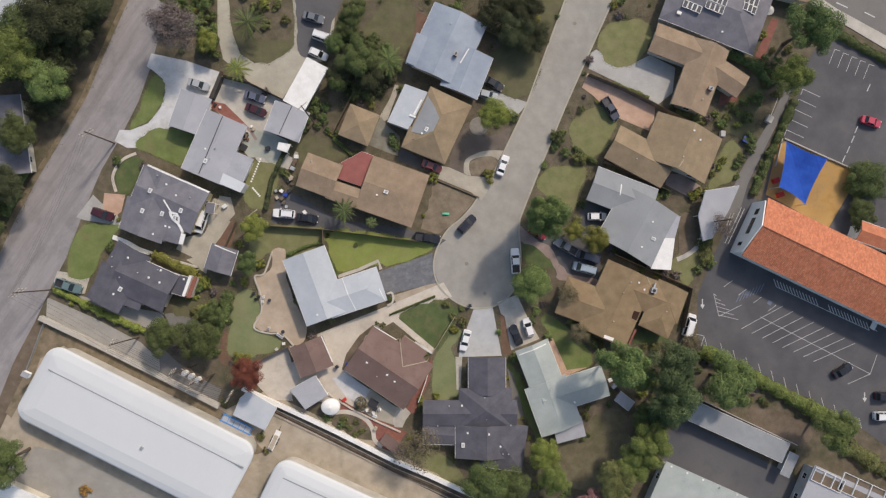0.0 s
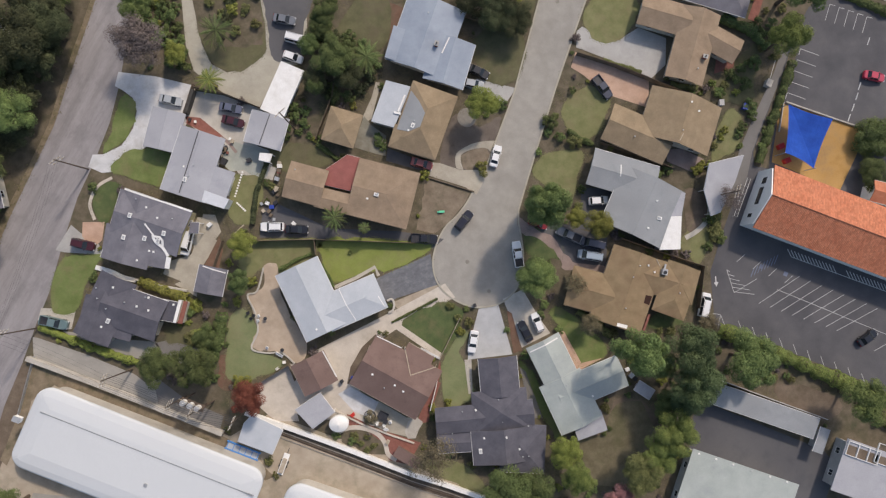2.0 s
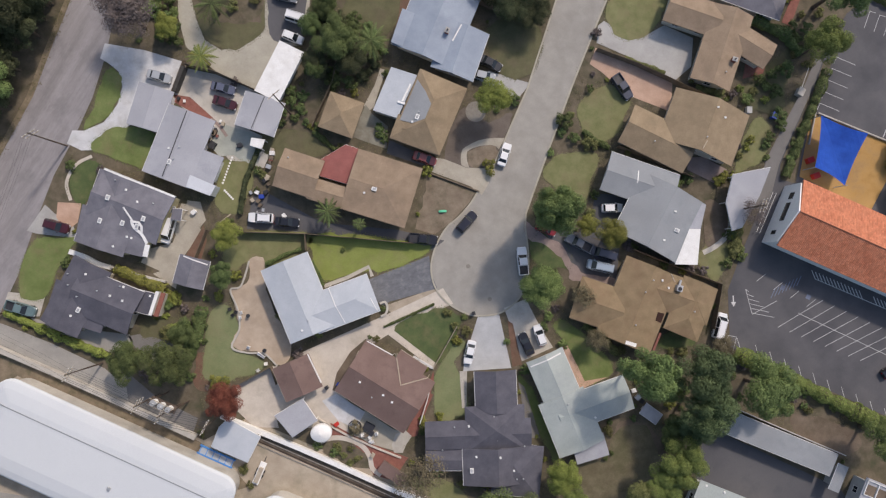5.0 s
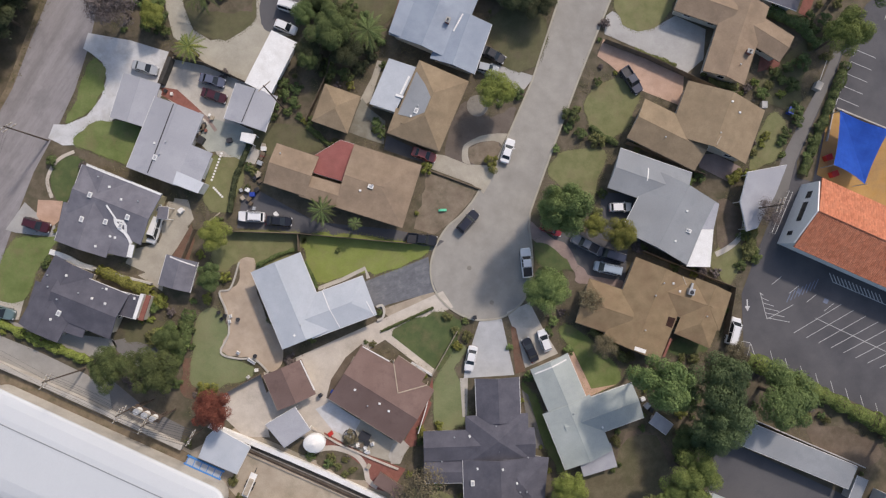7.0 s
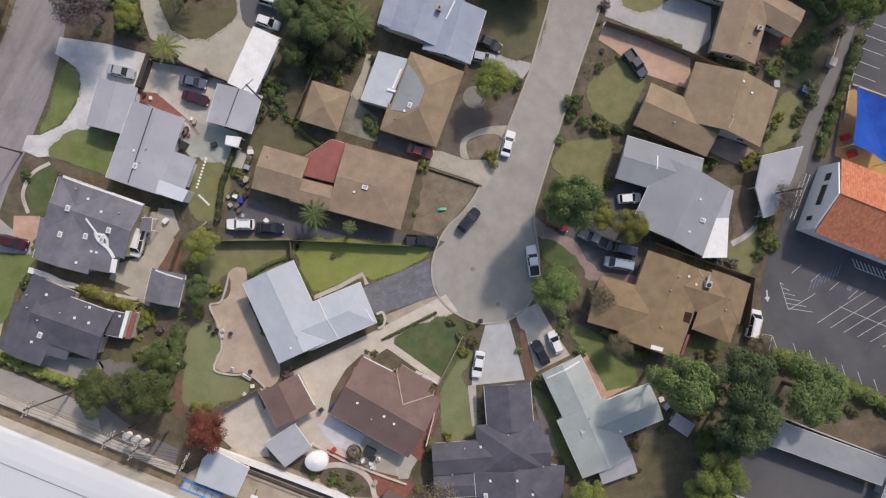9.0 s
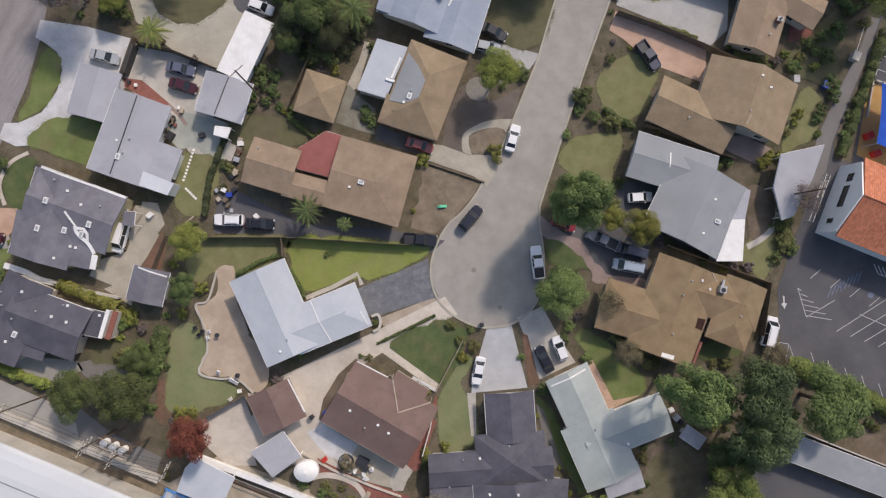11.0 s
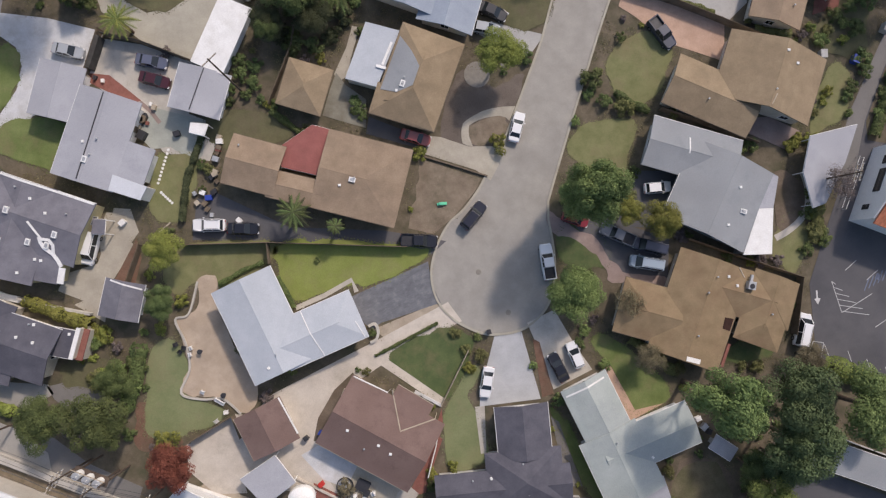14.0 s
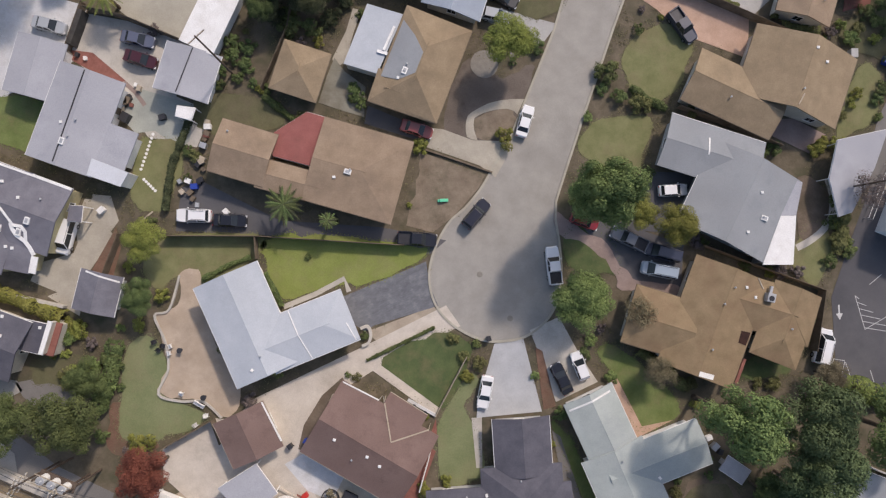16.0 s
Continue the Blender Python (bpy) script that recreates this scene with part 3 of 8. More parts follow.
    for outline, mat in patches:
        bm = bmesh.new()
        up = [bm.verts.new((*p, on_roof(p) + 0.05)) for p in outline]
        low = [bm.verts.new((*p, on_roof(p) - 0.05)) for p in outline]
        bm.faces.new(up)
        bm.faces.new(low[::-1])
        for i in range(len(up)):
            j = (i + 1) % len(up)
            bm.faces.new((low[i], low[j], up[j], up[i]))
        part("roof_patch", bm, M[mat], home, "differently coloured part of the roof")
    for p in vents:
        z = on_roof(p)
        if z > 0:
            if int(abs(p[0]) * 10) % 2:
                bm = rod_mesh((*p, z - 0.3), (*p, z + 0.3), 0.08)
                rod(bm, (*p, z + 0.3), (*p, z + 0.36), 0.15, 0.1)
                part("vent_pipe", bm, M["metal"], home, "small grey roof vent pipe")
            else:
                m = frame_at(p[0], p[1], wings[0][4] + 20, z)
                vent = part("roof_vent", box_mesh(-0.2, 0.2, -0.17, 0.17, -0.2, 0.16, m=m, bevel=0.03), M["white"], home, "small white box roof vent")
                part("vent_slot", box_mesh(0.2, 0.21, -0.12, 0.12, 0.02, 0.1, m=m), M["dark_metal"], vent)
    for p in skylights:
        z = on_roof(p)
        if z > 0:
            m = frame_at(p[0], p[1], wings[0][4], z)
            f = part("skylight", box_mesh(-0.48, 0.48, -0.34, 0.34, -0.3, 0.22, m=m, bevel=0.03), M["white"], home, "white framed skylight")
            part("pane", box_mesh(-0.3, 0.3, -0.2, 0.2, 0.1, 0.235, m=m), M["metal"], f, "clouded grey plastic pane")
    for p in chimneys:
        z = on_roof(p)
        if z > 0:
            m = frame_at(p[0], p[1], wings[0][4], z)
            c = part("chimney", box_mesh(-0.45, 0.45, -0.35, 0.35, -0.6, 0.8, m=m), M["brick_red"], home, "brick chimney stack")
            part("chimney_cap", box_mesh(-0.52, 0.52, -0.42, 0.42, 0.8, 0.92, m=m), M["concrete_grey"], c)
            part("flue", rod_mesh(m @ Vector((0, 0, 0.92)), m @ Vector((0, 0, 1.2)), 0.16), M["dark_metal"], c)
    for p in units:
        z = on_roof(p)
        if z > 0:
            m = frame_at(p[0], p[1], wings[0][4] + 8, z)
            c = part("cooler", box_mesh(-0.6, 0.6, -0.55, 0.55, -0.1, 0.85, m=m, bevel=0.03), M["metal"], home, "grey rooftop cooler box")
            part("fan_grille", rod_mesh(m @ Vector((0.1, 0, 0.85)), m @ Vector((0.1, 0, 0.9)), 0.38, sides=16), M["dark_metal"], c)
            part("duct", box_mesh(-1.6, -0.6, -0.18, 0.18, 0.05, 0.4, m=m), M["metal"], c)
    return home


# ---- vehicles ----
def rounded(bm, radius, segments=2):
    bmesh.ops.bevel(bm, geom=bm.edges, offset=radius, segments=segments, affect="EDGES", profile=0.6)
    return bm


def taper(bm, z, sx, sy, dx=0.0):
    for v in bm.verts:
        if v.co.z > z:
            v.co.x = v.co.x * sx + dx
            v.co.y *= sy
    return bm


SIZES = {"sedan": (4.7, 1.82, 0.95, 1.43), "suv": (4.8, 1.92, 1.08, 1.75), "pickup": (5.6, 1.98, 1.1, 1.8), "van": (5.2, 2.0, 1.1, 2.0), "hatch": (4.2, 1.75, 0.95, 1.5)}


def vehicle(kind, colour, x, y, turn, label, scale=1.0):
    """A parked road vehicle that points along its turn."""
    length, width, belt, top = SIZES[kind]
    paint = PAINT[colour]
    car = thing("parked_" + {"suv": "car", "sedan": "car", "hatch": "car", "pickup": "pickup_truck", "van": "van"}[kind], 0, 0, label, "pickup truck" if kind == "pickup" else "van" if kind == "van" else "car", "parked vehicles")
    l, w = length / 2, width / 2
    # the lower body, pinched at the nose and the tail
    bm = bmesh.new()
    outline = [(-l, 0.72), (-l + 0.12, 0.92), (-l * 0.6, 1.0), (l * 0.55, 1.0), (l - 0.35, 0.93), (l - 0.06, 0.66)]
    ring = [(px, py * w) for px, py in outline] + [(px, -py * w) for px, py in reversed(outline)]
    levels = []
    for z, s in ((0.28, 0.96), (0.55, 1.0), (belt * 0.86, 0.99), (belt, 0.93)):
        levels.append([bm.verts.new((px * (s if z > 0.6 else 1), py * s, z - (0.1 if px > l * 0.8 and z > 0.6 else 0))) for px, py in ring])
    n = len(ring)
    for a, b in zip(levels, levels[1:]):
        for i in range(n):
            bm.faces.new((a[i], a[(i + 1) % n], b[(i + 1) % n], b[i]))
    bm.faces.new(levels[0][::-1])
    bm.faces.new(levels[-1])
    body = part("body", bm, paint, car)
    # the glasshouse and its roof
    x0, x1, f0, f1 = {"sedan": (-1.65, 1.05, 0.62, 0.75), "hatch": (-1.85, 0.95, 0.3, 0.75), "suv": (-2.15, 0.95, 0.25, 0.62), "pickup": (-0.85, 1.2, 0.12, 0.62), "van": (-2.45, 1.75, 0.12, 0.75)}[kind]
    y0, y1 = w * 0.9, w * 0.72
    bm = bmesh.new()
    vs = box(bm, x0, x1, -y0, y0, belt - 0.03, top - 0.03)
    for v in vs[4:]:
        v.co.y *= y1 / y0
        v.co.x = x0 + f0 if v.co.x < (x0 + x1) / 2 else x1 - f1
    part("cabin_glass", bm, M["glass"], car, "dark tinted car windows")
    bm = box_mesh(x0 + f0 - 0.04, x1 - f1 + 0.04, -y1 - 0.02, y1 + 0.02, top - 0.07, top)
    rounded(bm, 0.03)
    roof = part("roof", bm, paint, car)
    for s in (-1, 1):
        for px, qx in ((x0 + 0.02, x0 + f0), (x1 - 0.02, x1 - f1)):
            part("pillar", rod_mesh((px, s * y0, belt - 0.02), (qx, s * y1, top - 0.03), 0.05, sides=6), paint, body)
        part("door_pillar", rod_mesh(((x0 + x1) / 2 - 0.1, s * y0, belt - 0.02), ((x0 + x1) / 2 - 0.12, s * y1, top - 0.03), 0.05, sides=6), paint, body)
        part("wing_mirror", box_mesh(x1 - 0.42, x1 - 0.24, s * (w + 0.09) - 0.08, s * (w + 0.09) + 0.08, belt - 0.02, belt + 0.12, bevel=0.03), paint, car)
        part("headlight", box_mesh(l - 0.3, l - 0.03, s * w * 0.66 - 0.18, s * w * 0.66 + 0.18, 0.6, 0.76, bevel=0.04), M["lamp_clear"], car, "clear headlight")
        part("tail_light", box_mesh(-l - 0.01, -l + 0.15, s * w * 0.64 - 0.16, s * w * 0.64 + 0.16, 0.62, 0.82, bevel=0.03), M["lamp_red"], car, "red tail light")
    if kind == "pickup":
        # an open load bed with walls round a dark floor
        for args in ((-l + 0.1, -0.9, w * 0.82, w * 0.93), (-l + 0.1, -0.9, -w * 0.93, -w * 0.82), (-l + 0.1, -l + 0.24, -w * 0.9, w * 0.9)):
            part("bed_wall", box_mesh(*args, belt - 0.05, belt + 0.3), paint, car)
        part("bed_floor", box_mesh(-l + 0.26, -0.92, -w * 0.81, w * 0.81, belt, belt + 0.03), M["dark_metal"], car, "dark load bed floor")
    if kind in ("van", "suv"):
        for s in (-1, 1):
            part("roof_rail", rod_mesh((x0 + f0 + 0.2, s * y1 * 0.86, top + 0.05), (x1 - f1 - 0.3, s * y1 * 0.86, top + 0.05), 0.025, sides=6), M["dark_metal"], roof)
    for px in (-l * 0.6, l * 0.62):
        for s in (-1, 1):
            wheel = part("wheel", rod_mesh((px, s * (w - 0.2), 0.34), (px, s * (w + 0.01), 0.34), 0.34, sides=16), M["tyre"], car, "black rubber tyre")
            part("rim", rod_mesh((px, s * (w + 0.005), 0.34), (px, s * (w + 0.025), 0.34), 0.2, sides=12), M["rim"], wheel)
    car.matrix_basis = pose(x, y, 0.05, 0, 0, turn) @ Matrix.Diagonal((scale, scale, scale, 1))
    return car


# ---- plants ----
def leaf_card(verts, faces, p, n, size, rng):
    """One small folded spray of leaves that faces along n."""
    t = n.orthogonal().normalized()
    t.rotate(Matrix.Rotation(rng.uniform(0, math.tau), 3, n))
    b = n.cross(t)
    k = len(verts)
    verts += [p - t * size, p + b * size * 0.55 - n * size * 0.15, p + t * size, p - b * size * 0.55 - n * size * 0.15]
    faces += [(k, k + 1, k + 2), (k, k + 2, k + 3)]


def crown_mesh(name, seed, lobes, leaves, size, flat=0.75, sparse=0.0):
    """A crown of radius 1 about the origin: leaf sprays on a heap of uneven lobes, with gaps between them."""
    rng = random.Random(seed)
    verts, faces = [], []
    heads = []
    for i in range(lobes):
        a = i * 2.39996 + rng.uniform(-0.4, 0.4)
        r = 0.72 * math.sqrt((i + 0.5) / lobes) * rng.uniform(0.78, 1.16)
        z = flat * (0.62 * math.sqrt(max(0.0, 1 - r * r)) - 0.25) + rng.uniform(-0.26, 0.2)
        heads.append((Vector((r * math.cos(a), r * math.sin(a), z)), rng.uniform(0.2, 0.37) * (1.1 if lobes < 20 else 1)))
    weights = [s * s for _, s in heads]
    for i in range(leaves):
        c, s = rng.choices(heads, weights)[0] if lobes > 12 else heads[rng.randrange(lobes)]
        d = Vector((rng.gauss(0, 1), rng.gauss(0, 1), rng.gauss(0.45, 0.75))).normalized()
        reach = s * rng.uniform(0.7, 1.06) if rng.random() > sparse else s * rng.uniform(0.2, 1.3)
        p = c + Vector((d.x, d.y, d.z * flat)) * reach
        n = (d + Vector((rng.gauss(0, 0.27), rng.gauss(0, 0.27), rng.gauss(0.12, 0.27)))).normalized()
        leaf_card(verts, faces, p, n, size * rng.uniform(0.6, 1.3), rng)
    me = bpy.data.meshes.new(name)
    me.from_pydata([tuple(v) for v in verts], [], faces)
    me.update()
    return me


CROWNS = {}


def crown_for(mat, shape, seed):
    key = (mat, shape, seed)
    if key not in CROWNS:
        lobes, leaves, size, flat, sparse = {"full": (24, 16000, 0.03, 0.95, 0.1), "wide": (30, 17000, 0.028, 0.8, 0.1), "airy": (34, 9500, 0.03, 0.8, 0.55), "far": (24, 5500, 0.05, 0.75, 0.2), "thin": (24, 2600, 0.036, 0.8, 0.7), "shrub": (9, 850, 0.095, 0.75, 0.3)}[shape]
        me = crown_mesh("crown", seed * 17 + len(CROWNS), lobes, leaves, size, flat, sparse)
        me.materials.append(M[mat])
        CROWNS[key] = me
    return CROWNS[key]


def trunk_mesh(height, spread, seed):
    """A tapered trunk with limbs that reach into the crown."""
    rng = random.Random(seed)
    bm = bmesh.new()
    r = max(0.1, spread * 0.055)
    fork = Vector((rng.uniform(-0.2, 0.2), rng.uniform(-0.2, 0.2), height * 0.42))
    rod(bm, (0, 0, -0.1), fork, r * 1.3, r * 0.85, 10)
    for i in range(6):
        a = i * math.tau / 6 + rng.uniform(-0.3, 0.3)
        e = Vector((math.cos(a) * spread * rng.uniform(0.35, 0.65), math.sin(a) * spread * rng.uniform(0.35, 0.65), height * rng.uniform(0.62, 0.85)))
        rod(bm, fork, e, r * 0.55, r * 0.15, 6)
        for k in range(2):
            g = e + Vector((rng.uniform(-0.3, 0.3) * spread, rng.uniform(-0.3, 0.3) * spread, 0.1 * height))
            rod(bm, fork.lerp(e, 0.6), g, r * 0.25, r * 0.08, 5)
    return bm


TREE_COUNT = [0]


def tree(x, y, spread, mat="leaf", shape="full", height=None, label="round green leafy tree in a garden", name="tree", skirts=0):
    TREE_COUNT[0] += 1
    seed = TREE_COUNT[0]
    rng = random.Random(seed)
    height = height or spread * 1.9
    t = thing(name, x, y, label, "tree")
    bm = trunk_mesh(height, spread, seed)
    part("trunk", bmesh_at(bm, x, y), M["bark"], t, "brown bark trunk with limbs")
    c = new("crown", crown_for(mat, shape, seed % 3))
    c.parent = t
    tall = max(spread * 0.85, height * 0.44)
    c.matrix_basis = pose(0, 0, height - tall * 0.66, 0, 0, rng.uniform(0, 360)) @ Matrix.Diagonal((spread * rng.uniform(0.95, 1.1), spread * rng.uniform(0.95, 1.1), tall, 1))
    for k in range(skirts):  # lower tiers of leaves that reach down towards the ground
        low = new("lower_crown", crown_for(mat, shape, (seed + k + 1) % 3))
        low.parent = t
        low.matrix_basis = pose(0, 0, height - tall * 0.66 - (k + 1) * tall * 0.55, 0, 0, 77 * (k + 1)) @ Matrix.Diagonal((spread * (0.92 - 0.1 * k), spread * (0.92 - 0.1 * k), tall * 0.9, 1))
    return t


def bmesh_at(bm, x, y, z=0.0):
    bmesh.ops.translate(bm, verts=bm.verts, vec=(x, y, z))
    return bm


def shrub(x, y, r, mat="leaf_dark", label="low leafy garden shrub"):
    TREE_COUNT[0] += 1
    rng = random.Random(TREE_COUNT[0])
    ob = new("shrub", crown_for(mat, "shrub", TREE_COUNT[0] % 3))
    ob.matrix_basis = pose(x, y, r * 0.35, 0, 0, rng.uniform(0, 360)) @ Matrix.Diagonal((r * 1.1, r * rng.uniform(0.9, 1.2), r * 0.9, 1))
    return tagged(ob, label, "shrub", "garden shrubs")


def hedge(line, width, height, mat, label="clipped green hedge along a boundary", density=110, seed=1):
    """A hedge: leaf sprays heaped along a line, uneven in width and height."""
    rng = random.Random(seed)
    verts, faces = [], []
    pts = [Vector(p) for p in line]
    for a, b in zip(pts, pts[1:]):
        d = b - a
        n = Vector((-d.y, d.x)).normalized()
        for i in range(int(d.length * density * max(1.0, width / 1.5))):
            t = rng.random()
            bulge = 0.8 + 0.45 * noise.noise(Vector((*(a + d * t), seed)) * 0.8)
            ang = rng.uniform(-0.25, math.pi + 0.25)
            p = a + d * t + n * math.cos(ang) * width / 2 * bulge
            z = max(0.05, height * (0.45 + 0.55 * math.sin(ang)) * bulge)
            v = Vector((n.x * math.cos(ang), n.y * math.cos(ang), math.sin(ang) + 0.2)) + Vector((rng.gauss(0, 0.4), rng.gauss(0, 0.4), rng.gauss(0, 0.3)))
            leaf_card(verts, faces, Vector((p.x, p.y, z)), v.normalized(), rng.uniform(0.13, 0.3), rng)
        c = len(verts)
    o = (pts[0] + pts[-1]) / 2
    me = bpy.data.meshes.new("hedge")
    me.from_pydata([(v.x - o.x, v.y - o.y, v.z) for v in verts], [], faces)
    me.materials.append(M[mat])
    ob = new("hedge", me)
    ob.location = (o.x, o.y, 0)
    return tagged(ob, label, "hedge")


def palm(x, y, spread, tone=("leaf_dark", "leaf_olive"), label="palm tree with a star of long fronds"):
    t = thing("palm_tree", x, y, label, "palm tree")
    rng = random.Random(int(x * 10 + y))
    height = 4.6
    bm = bmesh.new()
    for i in range(6):
        rod(bm, (x, y, i * height / 6 - 0.1), (x, y, (i + 1) * height / 6), 0.3 - i * 0.015, 0.25 - i * 0.015, 10)
    part("trunk", bm, M["bark"], t, "ringed palm trunk")
    for i in range(24):
        a = i * 2.39996 + rng.uniform(-0.15, 0.15)
        rise = rng.uniform(-0.1, 0.9)
        bm = bmesh.new()
        d, side = Vector((math.cos(a), math.sin(a), 0)), Vector((-math.sin(a), math.cos(a), 0))
        reach = spread * rng.uniform(0.8, 1.08)
        spine = []
        for k in range(8):
            s = k / 7
            spine.append(Vector((x, y, height)) + d * reach * s * (1 - 0.15 * rise) + Vector((0, 0, rise * reach * (0.55 * s - 0.75 * s * s) - 0.12 * s * reach)))
        for k in range(7):
            bm.faces.new([bm.verts.new(v) for v in (spine[k] + side * 0.025, spine[k + 1] + side * 0.02, spine[k + 1] - side * 0.02, spine[k] - side * 0.025)])
        for k in range(1, 22):
            s = k / 22
            j = min(6, int(s * 7))
            c = spine[j].lerp(spine[j + 1], s * 7 - j)
            w = spread * 0.12 * math.sin(math.pi * min(1, 0.15 + s * 0.85)) + 0.05
            for q in (-1, 1):
                tip = c + side * q * w + d * w * 0.7 - Vector((0, 0, w * 0.35))
                bm.faces.new([bm.verts.new(v) for v in (c - d * 0.05, c + d * 0.07, tip)])
        part("frond", bm, M[tone[0] if i % 3 else tone[1]], t)
    return t


# ---- fences and walls ----
def fence(line, height=1.8, mat="fence", label="weathered board fence between gardens", step=2.4, name="fence"):
    """A board fence: posts, and a panel with rails between each two."""
    f = thing(name, line[0][0], line[0][1], label, "fence")
    for a, b in zip(line, line[1:]):
        a, b = Vector(a), Vector(b)
        n = max(1, round((b - a).length / step))
        ang = math.degrees(math.atan2((b - a).y, (b - a).x))
        w = (b - a).length / n
        for i in range(n):
            p = a.lerp(b, i / n)
            m = frame_at(p.x, p.y, ang)
            part("post", box_mesh(-0.06, 0.06, -0.06, 0.06, -0.1, height + 0.08, m=m), M[mat], f)
            panel = part("panel", box_mesh(0.06, w - 0.06, -0.025, 0.025, 0.05, height, m=m), M[mat], f)
            part("rail", box_mesh(0.06, w - 0.06, 0.025, 0.075, height - 0.3, height - 0.2, m=m), M[mat], panel)
    return f


def wall(line, width, height, mat, label, category="garden wall"):
    return solo("boundary_wall", ribbon_mesh(line, width, -0.1, height), M[mat], label, category, kind="structure")


# ---- the ground, the roads and the paving ----
bm = bmesh.new()
STEPS = 48
edge = [-2400, -600] + [-110 + i * 220 / STEPS for i in range(STEPS + 1)] + [600, 2400]
grid = [[bm.verts.new((x, y, 0)) for x in edge] for y in edge]
for r0, r1 in zip(grid, grid[1:]):
    for i in range(len(edge) - 1):
        bm.faces.new((r0[i], r0[i + 1], r1[i + 1], r1[i]))
solo("ground", bm, M["scrub"], "brown and green mottled suburban soil", "ground", kind="structure")

ROAD_LEFT = [(36.98, 69.82), (31.85, 57.71), (26.75, 44.05), (22.95, 33.76), (19.19, 26.01), (15.19, 17.80), (12.95, 14.69)]
BULB = [(12.95, 14.69), (11.09, 11.85), (8.62, 9.13), (6.16, 7.16), (4.19, 4.21), (2.96, 0.89), (2.84, -2.17), (3.69, -4.98), (5.53, -7.31), (7.74, -8.91), (10.19, -10.02), (12.90, -10.28), (15.61, -9.92), (18.08, -8.58), (20.07, -6.50), (21.19, -3.67), (21.70, -0.72), (21.71, 2.73), (21.36, 6.44)]
ROAD_RIGHT = [(21.36, 6.44), (21.61, 9.16), (22.87, 12.38), (26.40, 21.08), (31.72, 33.84), (37.08, 45.82), (42.60, 57.90), (47.78, 70.05)]
BULB_ROUND = curved(BULB, closed=False)
area("road", ROAD_LEFT[:-1] + BULB_ROUND + ROAD_RIGHT[1:], 0.03, "asphalt_old", "worn pale grey asphalt road ending in a round turning circle", "road")
tagged(solo("kerb", ribbon_mesh(ROAD_LEFT[:-1] + BULB_ROUND + ROAD_RIGHT[1:], 0.32, -0.1, 0.15), M["concrete_beige"], "pale concrete kerb and gutter round the road", "kerb", kind="structure"))
for p in [(9.96, -0.58), (13.89, -7.10), (33.96, 52.45), (16.71, 30.59)]:
    solo("manhole_cover", rod_mesh((*p, 0.0), (*p, 0.045), 0.42, sides=18), M["manhole"], "worn brownish iron manhole cover in the road", "manhole cover")

WEST_LEFT = [(-58.65, 65.96), (-62.60, 56.08), (-66.98, 45.63), (-71.33, 34.65), (-76.15, 26.15), (-81.62, 16.49), (-86.14, 7.50), (-89.72, -0.84), (-95.31, -11.49), (-100.83, -23.25)]
WEST_RIGHT = [(-92.55, -39.77), (-88.69, -29.83), (-85.37, -21.01), (-81.21, -12.75), (-77.84, -5.03), (-74.89, 0.94), (-71.28, 11.13), (-67.86, 19.57), (-63.82, 26.85), (-60.35, 34.16), (-57.70, 42.10), (-55.18, 52.53), (-54.12, 66.06)]
area("road", WEST_LEFT + WEST_RIGHT, 0.03, "asphalt_worn", "worn rural asphalt road with pale wheel tracks", "road")
area("verge", [(-58.65, 65.96), (-62.60, 56.08), (-66.98, 45.63), (-71.33, 34.65), (-76.15, 26.15), (-81.62, 16.49), (-86.14, 7.50), (-89.72, -0.84), (-95.31, -11.49), (-96.01, -10.54), (-90.77, 0.11), (-87.08, 8.34), (-82.68, 17.09), (-77.21, 26.38), (-72.39, 35.00), (-68.05, 45.86), (-63.66, 56.06), (-59.61, 65.94)], 0.06, "verge", "bare tan dirt verge beside the road", "verge")
area("verge", [(-81.21, -12.75), (-85.37, -21.01), (-88.69, -29.83), (-92.55, -39.77), (-90.25, -40.38), (-86.04, -30.68), (-82.47, -22.22), (-79.33, -14.54)], 0.05, "earth", "brown dirt verge under a wire fence", "verge")
area("street", [(84.54, 68.89), (88.33, 59.97), (93.50, 56.21), (122.27, 42.46), (122.84, 69.68)], 0.03, "asphalt_lane", "grey asphalt of a wide street", "road")
area("pavement", [(79.26, 63.91), (83.12, 60.39), (92.17, 54.90), (104.90, 47.64), (122.20, 39.11), (122.27, 42.46), (104.96, 50.73), (93.51, 56.72), (85.74, 61.72), (81.90, 66.53)], 0.13, "concrete", "pale concrete pavement along the street", "pavement")
area("parking_lot", [(61.06, -7.24), (64.59, 0.86), (70.22, 12.78), (73.52, 20.34), (79.85, 30.51), (80.82, 35.60), (88.13, 47.15), (93.41, 51.07), (104.84, 44.17), (122.10, 34.73), (120.22, -55.22), (103.31, -41.23), (94.62, -34.89), (81.85, -28.53), (69.16, -22.20), (60.94, -18.67)], 0.035, "asphalt_lot", "dark grey asphalt parking lot with white lines", "parking lot")
area("alley", [(66.76, 8.67), (70.06, 18.24), (74.27, 25.51), (79.07, 33.63), (81.22, 38.32), (82.66, 37.87), (80.73, 32.91), (76.27, 24.53), (72.66, 17.22), (69.91, 8.44)], 0.055, "asphalt_lane", "narrow grey asphalt lane behind the gardens", "lane")
area("planting", [(72.75, 14.21), (72.90, 17.20), (76.51, 24.52), (80.97, 32.90), (82.89, 37.61), (84.94, 38.45), (80.73, 27.60), (77.79, 21.06), (75.86, 13.39)], 0.06, "scrub", "dark planted strip between a lane and a lot", "planting")
